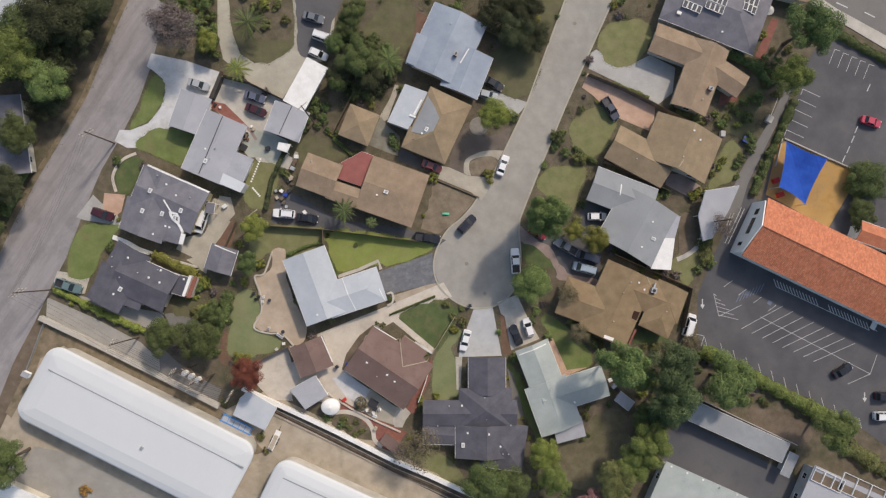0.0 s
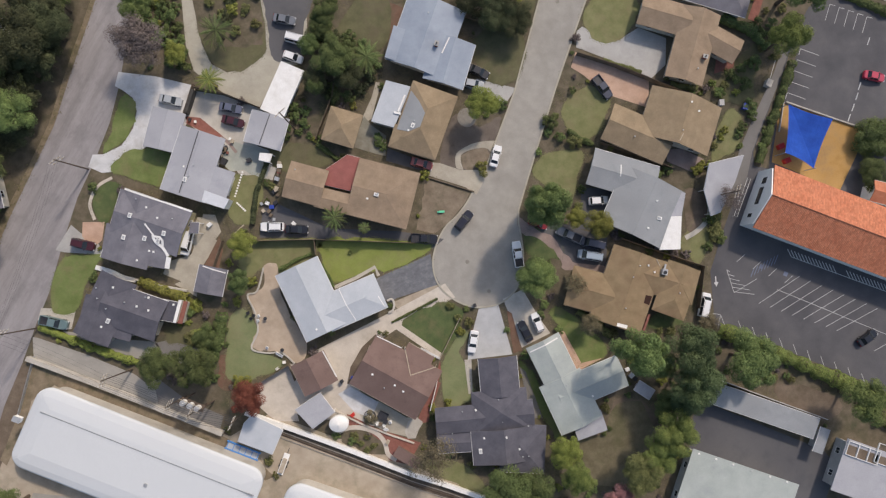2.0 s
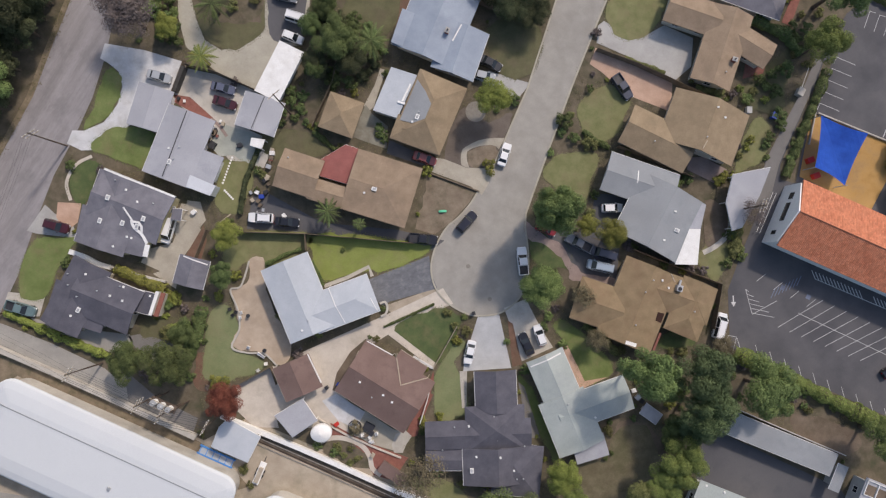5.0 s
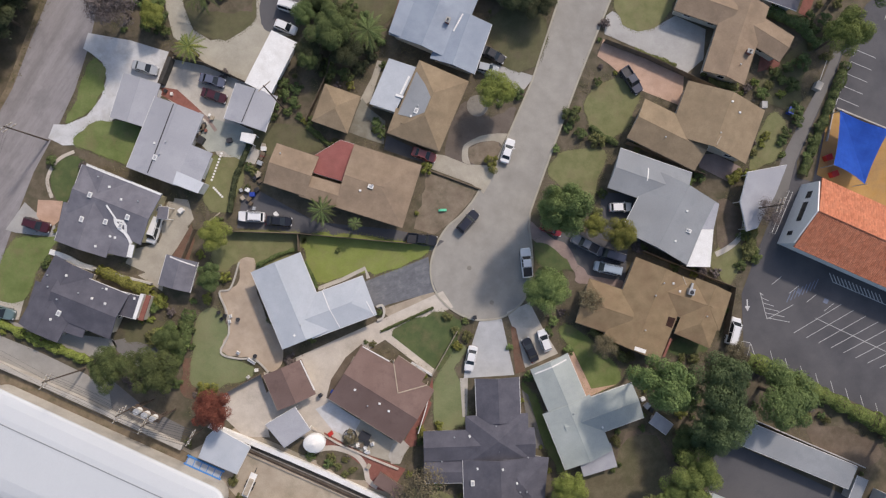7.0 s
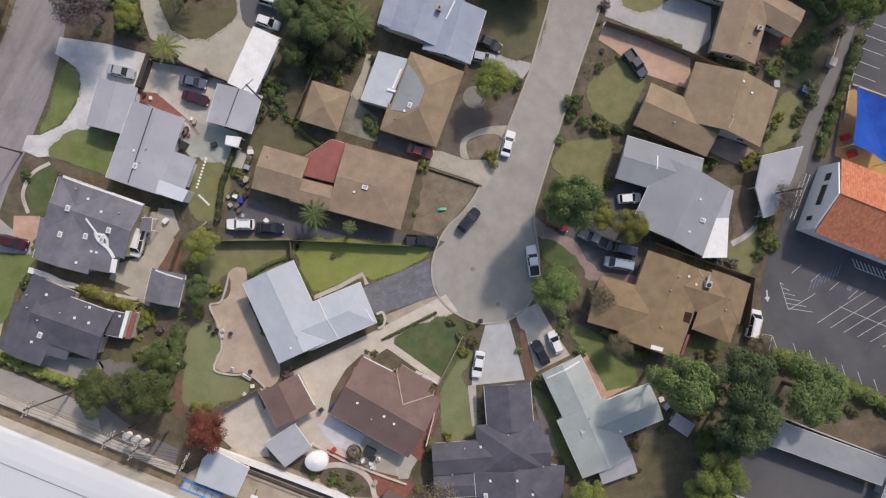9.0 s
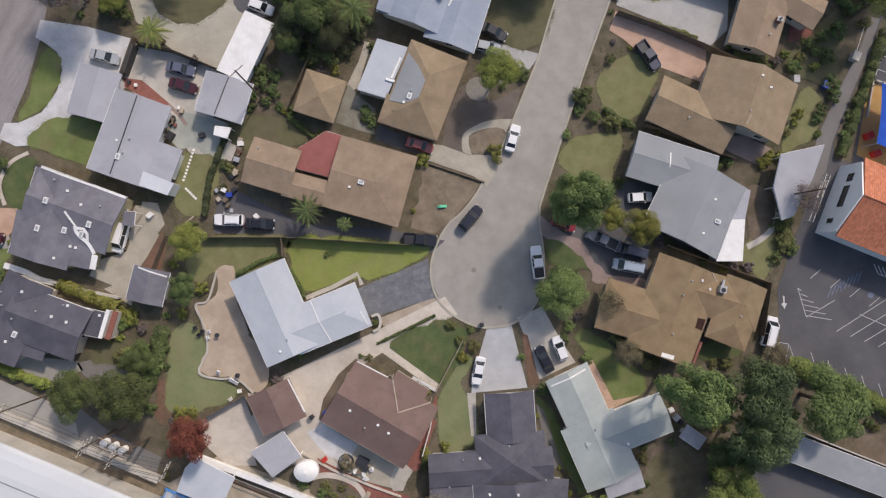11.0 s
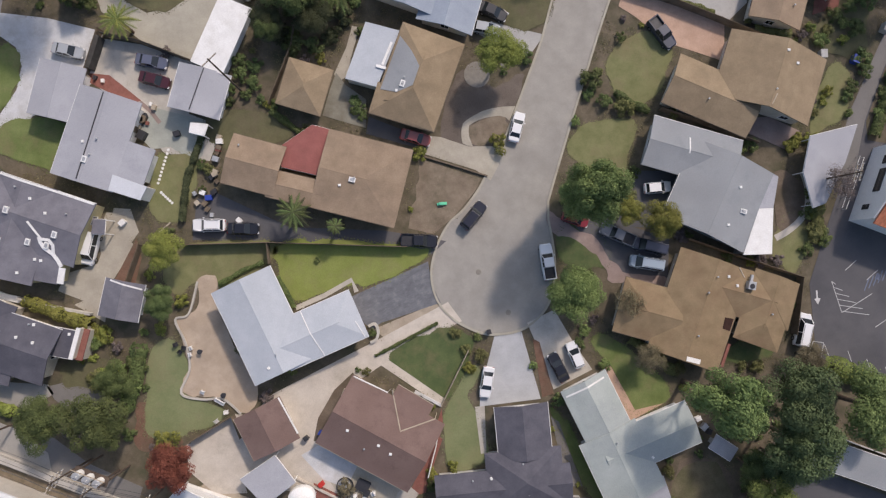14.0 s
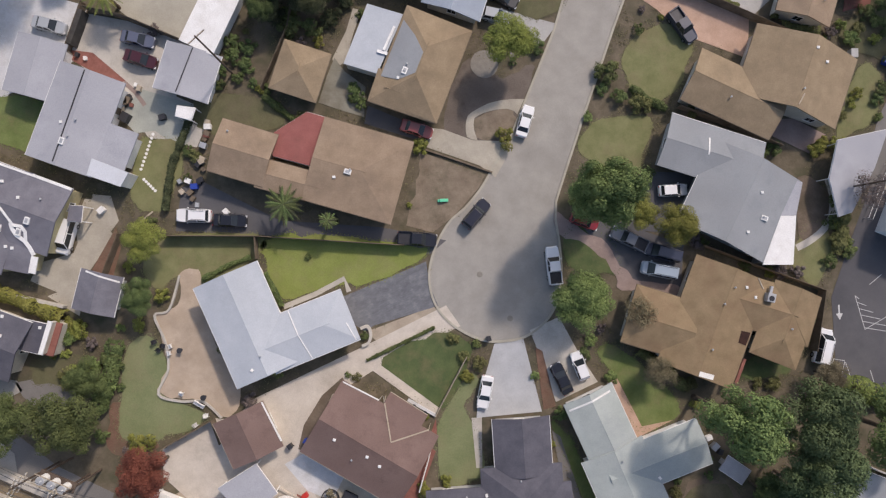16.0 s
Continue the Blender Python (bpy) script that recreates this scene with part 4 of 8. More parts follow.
area("playground", [(79.80, 27.34), (81.99, 26.47), (98.13, 20.23), (95.44, 14.76), (90.77, 7.15), (80.51, 12.81), (76.67, 14.69)], 0.07, "sand", "orange sand of a small playground", "playground")
area("rail_yard", [(-79.14, -12.16), (-67.42, -17.58), (-53.27, -25.08), (-41.41, -31.53), (-33.11, -27.66), (-22.33, -32.94), (-7.86, -39.73), (10.37, -49.41), (25.05, -58.38), (-5.41, -64.97), (-94.46, -63.06), (-91.48, -35.09), (-85.81, -30.45), (-82.49, -21.04)], 0.02, "dirt", "bare tan dirt of a storage yard", "yard")
area("yard_strip", [(-78.20, -13.00), (-67.42, -18.18), (-53.27, -25.80), (-42.36, -31.64), (-37.83, -35.15), (-33.28, -40.59), (-35.18, -41.16), (-38.99, -37.88), (-59.13, -27.17), (-75.34, -17.77), (-81.10, -21.05)], 0.035, "verge", "strip of dry weeds beside the storage building", "yard")
area("yard_paving", [(-81.08, -38.75), (-75.29, -40.00), (-53.03, -50.97), (-38.82, -64.25), (-92.18, -63.11), (-85.53, -49.24)], 0.04, "asphalt_old", "dull grey paved apron below the storage building", "paving")
area("lane_paving", [(-78.80, -7.74), (-77.93, -7.94), (-68.99, -12.00), (-59.31, -17.18), (-55.44, -20.89), (-55.12, -24.01), (-66.40, -18.88), (-78.92, -12.17)], 0.04, "asphalt_old", "grey paved lane between a hedge and the boundary wall", "lane")
area("lane_gravel", [(-57.83, -15.73), (-49.76, -23.08), (-42.39, -27.33), (-43.32, -29.95), (-56.82, -23.02), (-58.95, -21.93), (-56.15, -19.57)], 0.035, "asphalt_lane", "grey gravel lane under overhead wires", "lane")
area("storage_court", [(54.45, -36.89), (58.24, -35.09), (81.59, -47.13), (84.09, -50.87), (78.83, -61.87), (49.84, -61.29), (52.48, -45.45)], 0.035, "asphalt_dark", "dark asphalt court between storage sheds", "court")

# lawns
for pts, m, label in (
    ([(-20.06, 6.39), (-12.79, 6.40), (-1.20, 4.57), (2.47, 2.73), (-6.69, -1.18), (-9.74, -0.32), (-17.86, -2.14), (-19.81, 2.73)], "lawn_bright", "bright green mown lawn behind a board fence"),
    ([(-33.32, 7.59), (-21.27, 7.00), (-21.02, 3.71), (-29.32, 0.31), (-32.09, 2.13), (-35.07, 0.31), (-36.89, 3.94)], "lawn_dry", "dull green lawn in a fenced back garden"),
    ([(-39.20, -6.93), (-35.39, -6.94), (-34.16, -11.78), (-35.58, -14.18), (-29.58, -17.83), (-36.14, -20.43), (-40.90, -19.92), (-40.59, -12.95)], "lawn_soft", "soft green lawn beside a tan patio"),
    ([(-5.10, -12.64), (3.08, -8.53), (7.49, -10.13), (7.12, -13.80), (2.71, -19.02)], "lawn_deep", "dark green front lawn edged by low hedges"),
    ([(7.48, -14.41), (8.59, -15.64), (6.74, -19.29), (8.21, -22.95), (8.20, -29.03), (3.07, -29.59), (2.83, -21.69), (3.68, -19.51)], "lawn_soft", "strip of pale green lawn between two houses"),
    ([(-62.06, 28.56), (-60.21, 32.21), (-58.14, 38.32), (-56.73, 39.79), (-55.41, 38.83), (-54.91, 36.40), (-55.83, 32.98), (-58.29, 29.92), (-60.88, 28.57)], "lawn", "crescent of green lawn inside a curved drive"),
    ([(-60.84, 24.69), (-56.73, 28.11), (-51.98, 28.40), (-48.75, 26.60), (-51.08, 20.63), (-55.49, 22.06)], "lawn", "green front lawn beside a grey house"),
    ([(-74.87, -0.86), (-72.40, 6.92), (-70.06, 7.77), (-63.96, 7.54), (-67.08, 2.73), (-69.93, -3.25), (-74.02, -3.48)], "lawn", "green roadside front lawn"),
    ([(-64.88, 15.96), (-64.10, 20.19), (-61.41, 22.26), (-58.68, 21.07), (-60.76, 17.19), (-62.50, 14.17)], "lawn_deep", "small green lawn inside a garden path"),
    ([(-39.32, 45.40), (-40.56, 51.53), (-39.66, 60.17), (-29.98, 60.35), (-27.52, 52.97), (-27.74, 46.79), (-32.31, 43.04), (-36.54, 43.23)], "lawn_dull", "oval dull green island inside a circular drive"),
    ([(39.37, 49.00), (41.93, 52.58), (48.29, 53.56), (51.07, 51.71), (50.14, 46.63), (45.66, 42.79), (40.60, 44.23)], "lawn_dry", "yellowish front lawn beside the street"),
    ([(32.95, 30.10), (36.12, 33.26), (40.53, 33.93), (42.78, 30.82), (41.10, 25.17), (37.31, 22.89), (33.55, 24.86)], "lawn_dry", "faded green front lawn"),
    ([(25.63, 16.36), (28.52, 20.72), (36.03, 20.14), (34.75, 15.15), (32.59, 10.17), (29.73, 12.65)], "lawn_dry", "dry brownish front lawn"),
    ([(15.26, 45.15), (19.88, 47.72), (26.25, 44.80), (24.22, 37.14), (19.84, 35.97), (16.74, 38.43)], "lawn_dull", "dull green lawn in front of a blue-grey house"),
    ([(26.17, 53.84), (27.84, 62.68), (33.14, 62.78), (29.94, 53.90), (26.77, 48.19), (24.90, 50.05)], "lawn_dull", "roadside dull green lawn"),
    ([(-12.88, 49.48), (-6.76, 57.04), (-1.21, 54.64), (-3.06, 45.90), (-7.97, 44.59), (-11.65, 45.16)], "lawn_dull", "dry lawn with bare patches in a back garden"),
    # Tree shade is put into this lawn as the deeper green.
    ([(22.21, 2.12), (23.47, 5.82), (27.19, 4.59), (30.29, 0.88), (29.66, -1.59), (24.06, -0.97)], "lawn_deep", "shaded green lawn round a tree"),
    ([(25.87, -12.67), (28.98, -12.07), (36.41, -19.49), (37.02, -22.57), (31.15, -24.36), (29.57, -18.22)], "lawn", "green lawn beside a pale green roof"),
    ([(19.39, -23.65), (20.50, -23.66), (26.38, -36.54), (25.14, -38.35), (23.67, -35.29)], "lawn", "narrow green strip of grass between houses"),
    ([(63.87, 16.52), (67.81, 25.99), (71.01, 25.12), (69.66, 19.06), (67.71, 17.17)], "lawn_dry", "narrow yellowish green side lawn"),
    ([(65.30, 30.38), (68.56, 34.84), (76.36, 40.63), (74.97, 33.00), (73.60, 26.66), (68.48, 28.52)], "lawn_dull", "weedy dull grass in a back garden"),
    ([(55.41, -2.00), (56.07, 0.87), (60.55, 3.99), (61.51, -1.01), (58.55, -5.37)], "lawn_dry", "rough patch of grass beside a curved path"),
    ([(-35.74, 11.23), (-38.15, 13.65), (-36.04, 20.96), (-33.39, 20.98), (-30.38, 19.77), (-32.15, 13.67)], "lawn_dry", "narrow dry lawn with white stepping stones"),
    ([(-24.96, 21.03), (-28.59, 23.45), (-27.40, 27.13), (-18.92, 25.97), (-15.87, 23.54), (-17.69, 21.68)], "lawn_dull", "patchy dry grass behind a tan-roofed house"),
    ([(3.06, -41.09), (6.71, -43.56), (10.37, -48.45), (6.71, -47.79), (1.23, -44.68), (-3.01, -41.01)], "lawn_dry", "thin dry grass beside the boundary wall"),
    # Shade of the house corner is put into this lawn's colour.
    ([(46.45, -17.09), (52.14, -13.41), (54.00, -17.14), (50.21, -18.35)], "lawn_deep", "green lawn in a house corner, shade in its deep colour")):
    area("lawn", pts, 0.06, m, label, "lawn", soft=True)

# drives, patios and paths
for name, pts, top, m, label, soft in (
    ("driveway", [(-9.37, -2.39), (2.47, 1.75), (2.84, -1.92), (3.82, -4.62), (-5.47, -6.79), (-6.69, -7.64), (-8.88, -5.81)], 0.05, "asphalt_cracked", "dark asphalt driveway with pale cracks", False),
    ("driveway", [(-30.95, 14.28), (-27.95, 14.90), (-17.65, 8.83), (-3.65, 7.02), (5.54, 4.58), (3.08, 2.73), (-3.65, 4.20), (-20.67, 7.00), (-32.12, 8.20)], 0.045, "asphalt_dark", "long dark asphalt driveway beside a tan-roofed house", False),
    ("driveway", [(-6.68, -9.47), (4.92, -4.62), (6.76, -7.69), (-4.86, -12.52), (-9.35, -14.93), (-12.74, -17.33), (-16.11, -22.76), (-14.53, -24.94), (-10.29, -28.85), (-6.66, -33.72), (-17.53, -31.19), (-27.14, -28.68), (-34.33, -23.81), (-34.94, -21.40), (-28.15, -18.08), (-25.99, -18.46), (-24.19, -17.26), (-22.39, -15.70), (-12.75, -11.87)], 0.055, "concrete_tan", "long tan concrete driveway leading to a rear court", False),
    ("driveway", [(11.42, -10.52), (15.61, -10.17), (17.55, -20.58), (8.21, -20.76), (8.58, -18.32)], 0.05, "concrete_cool", "plain whitish concrete driveway in front of a dark roof", False),
    ("driveway", [(16.60, -8.94), (20.93, -7.36), (23.39, -12.66), (25.85, -16.97), (19.65, -19.38), (18.19, -13.86)], 0.05, "concrete", "short pale concrete driveway with two cars", False),
    # Tree shade is part of the dark colours of this lane and drive.
    ("driveway", [(23.83, 7.25), (29.40, 6.23), (34.57, 3.94), (39.78, 1.74), (38.86, -4.30), (32.47, -3.00), (29.93, -0.71), (27.09, 2.71)], 0.066, "asphalt_dark", "dark asphalt lane under parked vehicles", False),
    ("driveway", [(21.59, 8.12), (23.34, 6.19), (27.63, 3.17), (30.47, -0.35), (32.51, -2.61), (38.15, -4.25), (37.66, -5.21), (30.17, -3.92), (29.49, -2.37), (28.17, -0.07), (25.38, 2.84), (21.31, 4.65)], 0.07, "brick_mauve", "curved reddish paved driveway full of vehicles", True),
    ("driveway", [(35.36, 12.67), (42.27, 12.06), (42.20, 2.74), (31.56, 4.59), (34.71, 8.94)], 0.045, "asphalt_dark", "dark asphalt parking court beside a grey house", False),
    ("driveway", [(37.46, 45.83), (38.72, 46.73), (45.66, 43.04), (50.77, 45.63), (56.48, 42.92), (55.78, 37.23), (52.58, 34.68), (44.36, 39.00), (37.06, 42.43)], 0.05, "concrete_grey", "pale concrete driveway between gardens", False),
    ("driveway", [(36.80, 41.42), (43.10, 38.98), (51.94, 34.67), (51.25, 28.38), (46.83, 30.22), (42.41, 32.07), (38.03, 36.41), (35.52, 38.27)], 0.05, "brick_pink", "pinkish paved forecourt with a pickup", False),
    ("driveway", [(15.49, 37.42), (19.84, 35.97), (23.58, 34.76), (21.08, 31.87), (16.72, 33.70), (13.00, 35.90)], 0.05, "concrete_grey", "grey concrete driveway with parked cars", False),
    ("driveway", [(2.74, 21.04), (6.19, 20.39), (10.25, 18.62), (15.29, 18.20), (16.44, 19.36), (14.82, 15.73), (13.15, 13.12), (11.02, 14.93), (3.10, 18.20)], 0.05, "concrete_dull", "stained concrete driveway under a tan eave", False),
    ("driveway", [(-57.73, 44.54), (-50.33, 43.05), (-42.53, 40.45), (-44.75, 32.85), (-50.21, 29.99), (-53.77, 28.63), (-55.53, 26.55), (-59.65, 24.21), (-62.61, 24.19), (-65.22, 25.62), (-64.19, 28.05), (-62.06, 27.95), (-58.29, 29.44), (-55.71, 32.74), (-54.67, 36.28), (-55.29, 39.08), (-57.21, 40.76), (-58.65, 41.72)], 0.055, "concrete_white", "curved whitish concrete drive in front of a grey house", False),
    ("court", [(-42.88, 39.47), (-37.11, 38.07), (-29.25, 34.47), (-31.02, 27.10), (-26.18, 24.69), (-28.57, 19.78), (-35.20, 21.58), (-38.24, 27.05), (-44.87, 33.09)], 0.05, "concrete", "pale warm concrete court between a house and a garage", False),
    ("driveway", [(-42.08, 61.36), (-40.55, 49.07), (-38.95, 44.79), (-35.93, 42.75), (-31.71, 43.29), (-28.10, 46.79), (-27.52, 52.97), (-28.17, 61.62), (-17.81, 61.82), (-18.99, 49.39), (-21.41, 43.18), (-24.44, 43.14), (-29.86, 35.08), (-37.11, 38.68), (-42.55, 43.52), (-43.79, 49.02), (-43.88, 61.33)], 0.045, "concrete_beige", "wide beige circular driveway round an oval lawn", False),
    ("terrace", [(-46.20, 33.66), (-45.24, 34.41), (-42.11, 33.84), (-37.76, 29.61), (-38.79, 29.45), (-42.51, 31.33)], 0.065, "brick_red", "red brick terrace beside a grey roof", False),
    ("driveway", [(-69.56, 14.14), (-73.01, 9.32), (-71.25, 8.73), (-63.61, 7.54), (-64.82, 10.90), (-67.77, 12.34)], 0.05, "concrete_grey", "short concrete driveway off the rural road", False),
    ("terrace", [(-67.21, 14.51), (-62.85, 14.16), (-63.64, 10.55), (-65.97, 8.74), (-67.53, 11.74)], 0.065, "brick_pink", "pinkish brick front path", False),
    ("driveway", [(-76.71, -2.05), (-69.93, -3.01), (-71.06, -6.83), (-75.14, -6.82), (-77.50, -4.43)], 0.05, "concrete", "short pale driveway beside a lawn", False),
    ("court", [(-48.18, 0.92), (-43.48, 7.57), (-41.70, 9.39), (-40.50, 8.18), (-44.63, 2.73), (-45.78, -2.70), (-49.96, 0.32)], 0.05, "concrete_dull", "tan concrete court behind a dark-roofed house", False),
    ("terrace", [(-54.87, -11.24), (-51.18, -10.79), (-48.90, -11.49), (-46.06, -13.54), (-46.42, -16.16), (-49.04, -16.96), (-51.59, -15.33), (-53.93, -13.21)], 0.05, "asphalt_lane", "blue-grey asphalt terrace under trees", False),
    ("patio", [(-31.85, 2.13), (-29.33, 2.73), (-29.07, -0.91), (-28.21, -5.76), (-24.20, -15.45), (-27.19, -18.09), (-29.60, -15.42), (-32.59, -15.16), (-35.58, -13.94), (-34.17, -10.57), (-34.43, -6.95), (-35.65, -3.32), (-33.50, -2.72), (-31.83, -0.90)], 0.12, "patio", "tan concrete patio with a wavy raised edge", True),
    ("terrace", [(-0.59, -27.73), (2.46, -20.47), (2.46, -22.91), (-1.20, -31.36), (-3.02, -31.59)], 0.08, "brick_red", "red brick terrace along a brown-roofed house", False),
    ("terrace", [(-17.53, -29.38), (-11.50, -33.06), (-3.02, -36.78), (-6.04, -40.96), (-9.67, -39.71), (-12.70, -34.25), (-17.53, -31.79)], 0.07, "brick_red", "red brick terrace behind the brown-roofed house", False),
    ("terrace", [(-18.99, -25.15), (-16.34, -23.96), (-10.90, -27.64), (-12.71, -30.76), (-16.09, -29.03)], 0.079, "concrete_white", "white-washed concrete terrace", False),
    ("terrace", [(-16.09, -27.59), (-10.90, -27.39), (-5.45, -31.32), (-2.78, -31.95), (-4.84, -35.55), (-10.29, -33.68), (-14.52, -30.62)], 0.072, "concrete_dull", "dull concrete terrace with garden clutter", False),
    ("path", [(-6.68, -12.51), (-5.10, -12.15), (3.07, -19.02), (2.34, -19.99)], 0.08, "concrete_tan", "straight concrete garden path", False),
    ("path", [(7.48, -20.75), (8.95, -20.76), (8.57, -27.82), (7.71, -27.81)], 0.07, "concrete", "narrow concrete path beside a dark-roofed house", False),
    ("mulch_bed", [(11.39, 22.08), (13.80, 22.57), (16.16, 21.58), (15.89, 19.56), (13.09, 18.54), (10.92, 19.34)], 0.05, "earth", "rounded bed of brown soil beside a path", True),
    ("front_yard", [(2.48, 17.49), (11.72, 13.58), (10.48, 11.60), (6.77, 7.90), (3.70, 5.80), (0.02, 7.03)], 0.03, "soil_pale", "bare earth front yard with dry patches", False),
    ("front_yard", [(6.79, 23.69), (10.51, 30.53), (15.46, 27.47), (19.82, 28.75), (16.69, 21.27), (14.20, 16.92), (6.79, 18.74)], 0.03, "soil_grey", "brown mulched front yard", True),
    ("garden_court", [(-5.62, 38.43), (-4.47, 38.08), (-5.77, 34.84), (-7.15, 30.78), (-8.52, 30.08), (-8.99, 31.32), (-6.80, 35.18)], 0.05, "concrete_dull", "pale concrete side path beside a patio roof", False),
    ("garden_court", [(-8.67, 31.49), (-7.38, 29.48), (-4.53, 27.07), (-5.00, 22.78), (-8.64, 24.09), (-11.29, 25.21), (-9.88, 28.89)], 0.054, "concrete_moss", "mossy worn concrete side court between tan roofs", False),
    ("court", [(-38.92, 24.75), (-35.78, 28.40), (-28.51, 25.78), (-29.49, 20.73), (-30.95, 19.70), (-34.15, 22.42), (-36.88, 22.25)], 0.056, "concrete_green", "pale greenish concrete yard behind a garage", False),
    ("driveway", [(-4.37, 24.41), (4.14, 20.23), (3.40, 18.73), (-5.01, 21.86)], 0.056, "asphalt_dark", "dark asphalt strip with a red car under an eave", False),
    ("terrace", [(-5.07, -33.58), (-3.45, -31.40), (-2.15, -32.69), (-3.99, -35.17)], 0.09, "concrete", "small pale concrete slab at a terrace corner", False),
    ("planting", [(-40.26, 60.16), (-29.98, 60.35), (-27.77, 53.59), (-28.11, 49.50), (-32.34, 47.72), (-37.17, 48.38), (-40.20, 50.55)], 0.075, "scrub", "dark planted half of an oval island", True),
    ("side_yard", [(-1.25, 54.79), (1.48, 53.52), (-0.63, 48.42), (-3.21, 45.99), (-4.89, 48.26), (-4.17, 51.07)], 0.05, "mulch", "reddish bare side yard beside a blue-grey roof", False),
    ("verge_bed", [(-6.69, -7.64), (3.08, -4.62), (4.06, -5.48), (-4.86, -9.23)], 0.04, "dirt", "strip of brown bark mulch", False),
    ("mulch_bed", [(17.21, -11.40), (18.20, -12.02), (19.65, -19.99), (17.80, -20.34)], 0.06, "mulch", "strip of reddish bark mulch between driveways", False),
    ("back_yard", [(35.05, -37.87), (38.83, -31.79), (45.06, -34.32), (47.51, -40.48), (44.95, -47.78), (36.23, -48.87), (30.07, -41.46)], 0.03, "earth", "bare brown back yard under trees", True),
    ("bare_plot", [(72.86, -32.16), (81.77, -34.12), (86.84, -38.53), (81.68, -40.94), (74.08, -36.51)], 0.04, "earth", "small plot of bare tan earth", True),
    ("brick_edge", [(27.09, -17.22), (28.71, -16.74), (31.78, -23.76), (36.39, -23.18), (30.90, -25.34)], 0.07, "brick_pink", "orange brick edging beside a pale roof", False)):
    area(name, pts, top, m, label, name.replace("_", " "), soft=soft)

# parking lines
def line_mark(a, b, mat="paint", width=0.09, group="white parking lines"):
    p, q = Vector(a), Vector(b)
    return solo("parking_line", ribbon_mesh([p, q], width, 0.0, 0.041), M[mat], "thin worn white line painted on asphalt", "parking line", group)


for i in range(8):
    s = i / 7
    p = Vector((70.78, -15.00)).lerp(Vector((87.08, -22.34)), s)
    q = Vector((80.19, -10.05)).lerp(Vector((96.58, -18.40)), s)
    line_mark(p, q)
line_mark((75.03, -12.40), (99.96, -25.20))
line_mark((99.96, -25.20), (101.59, -20.95))
line_mark((99.96, -25.20), (94.74, -27.40))
for i in range(4):
    line_mark(Vector((66.93, -5.76)) + Vector((3.3 * i, -1.8 * i)), Vector((68.86, -4.39)) + Vector((3.3 * i, -1.8 * i)))
for i in range(12):
    p = Vector((66.03, -18.21)).lerp(Vector((97.20, -34.92)), i / 11)
    line_mark(p, p + Vector((0.55, -2.3)))
for i in range(5):
    p = Vector((85.53, 38.44)).lerp(Vector((81.64, 29.25)), i / 4)
    line_mark(p, p + Vector((3.9, -1.75)))
    line_mark(p, p + Vector((-0.55, -1.3)))
    p = Vector((92.99, 47.55)).lerp(Vector((100.92, 44.25)), i / 4)
    line_mark(p, p + Vector((-1.4, -3.4)))
    line_mark(p, p + Vector((1.2, -0.4)))
for p in [(100.66, 38.90), (97.62, 29.37), (96.80, 27.24), (95.71, 24.89), (94.63, 22.78)]:
    solo("wheel_stop", box_mesh(-0.85, 0.85, -0.09, 0.09, 0.0, 0.13, m=frame_at(*p, 65), bevel=0.02), M["concrete_white"], "pale concrete wheel stop on asphalt", "wheel stop", "wheel stops")
# hatched zones and arrows
for k in range(6):
    p = Vector((64.62, -7.25)).lerp(Vector((65.72, -11.99)), k / 5)
    line_mark(p, p + Vector((0.6 + 0.75 * k, -0.5 - 0.1 * k)))
line_mark((64.62, -7.25), (65.71, -12.24))
line_mark((65.71, -12.24), (70.84, -9.77))
line_mark((78.84, -5.79), (99.87, -15.54), width=0.14)
for k in range(30):
    p = Vector((78.84, -5.79)).lerp(Vector((99.87, -15.54)), k / 29)
    if k not in (14, 15, 16):
        line_mark(p, p + Vector((-0.62, 1.75)), width=0.17)
for x, y in [(62.06, -9.48), (98.58, -30.31)]:
    bm = bmesh.new()
    pts = [(-q, r - 0.25 * abs(q)) for q, r in [(-0.12, 1.1), (0.12, 1.1), (0.12, -0.1), (0.5, -0.1), (0, -1.1), (-0.5, -0.1), (-0.12, -0.1)]]
    top = [bm.verts.new((x + px, y + py, 0.042)) for px, py in pts]
    low = [bm.verts.new((x + px, y + py, 0.0)) for px, py in pts]
    bm.faces.new(top)
    for i in range(7):
        bm.faces.new((low[i], low[(i + 1) % 7], top[(i + 1) % 7], top[i]))
    solo("painted_arrow", bm, M["paint"], "white direction arrow painted on asphalt", "road marking", "painted arrows")
for a, b in zip([(59.75, -18.23), (60.71, -16.16), (62.32, -16.65), (62.42, -16.76)], [(60.71, -16.16), (62.32, -16.55), (61.42, -19.57), (63.25, -19.86)]):
    line_mark(a, b)
for p in [(72.15, -7.27), (77.25, -9.29)]:
    m = frame_at(*p, -28)
    solo("disabled_bay_mark", box_mesh(-0.45, 0.45, -0.45, 0.45, 0, 0.041, m=m), M["paint_blue"], "blue painted bay square on asphalt", "road marking", "bay marks")
for p, q in (((93.53, 58.13), (96.13, 57.02)), ((100.05, 56.06), (102.40, 54.94))):
    line_mark(p, q, width=0.25)

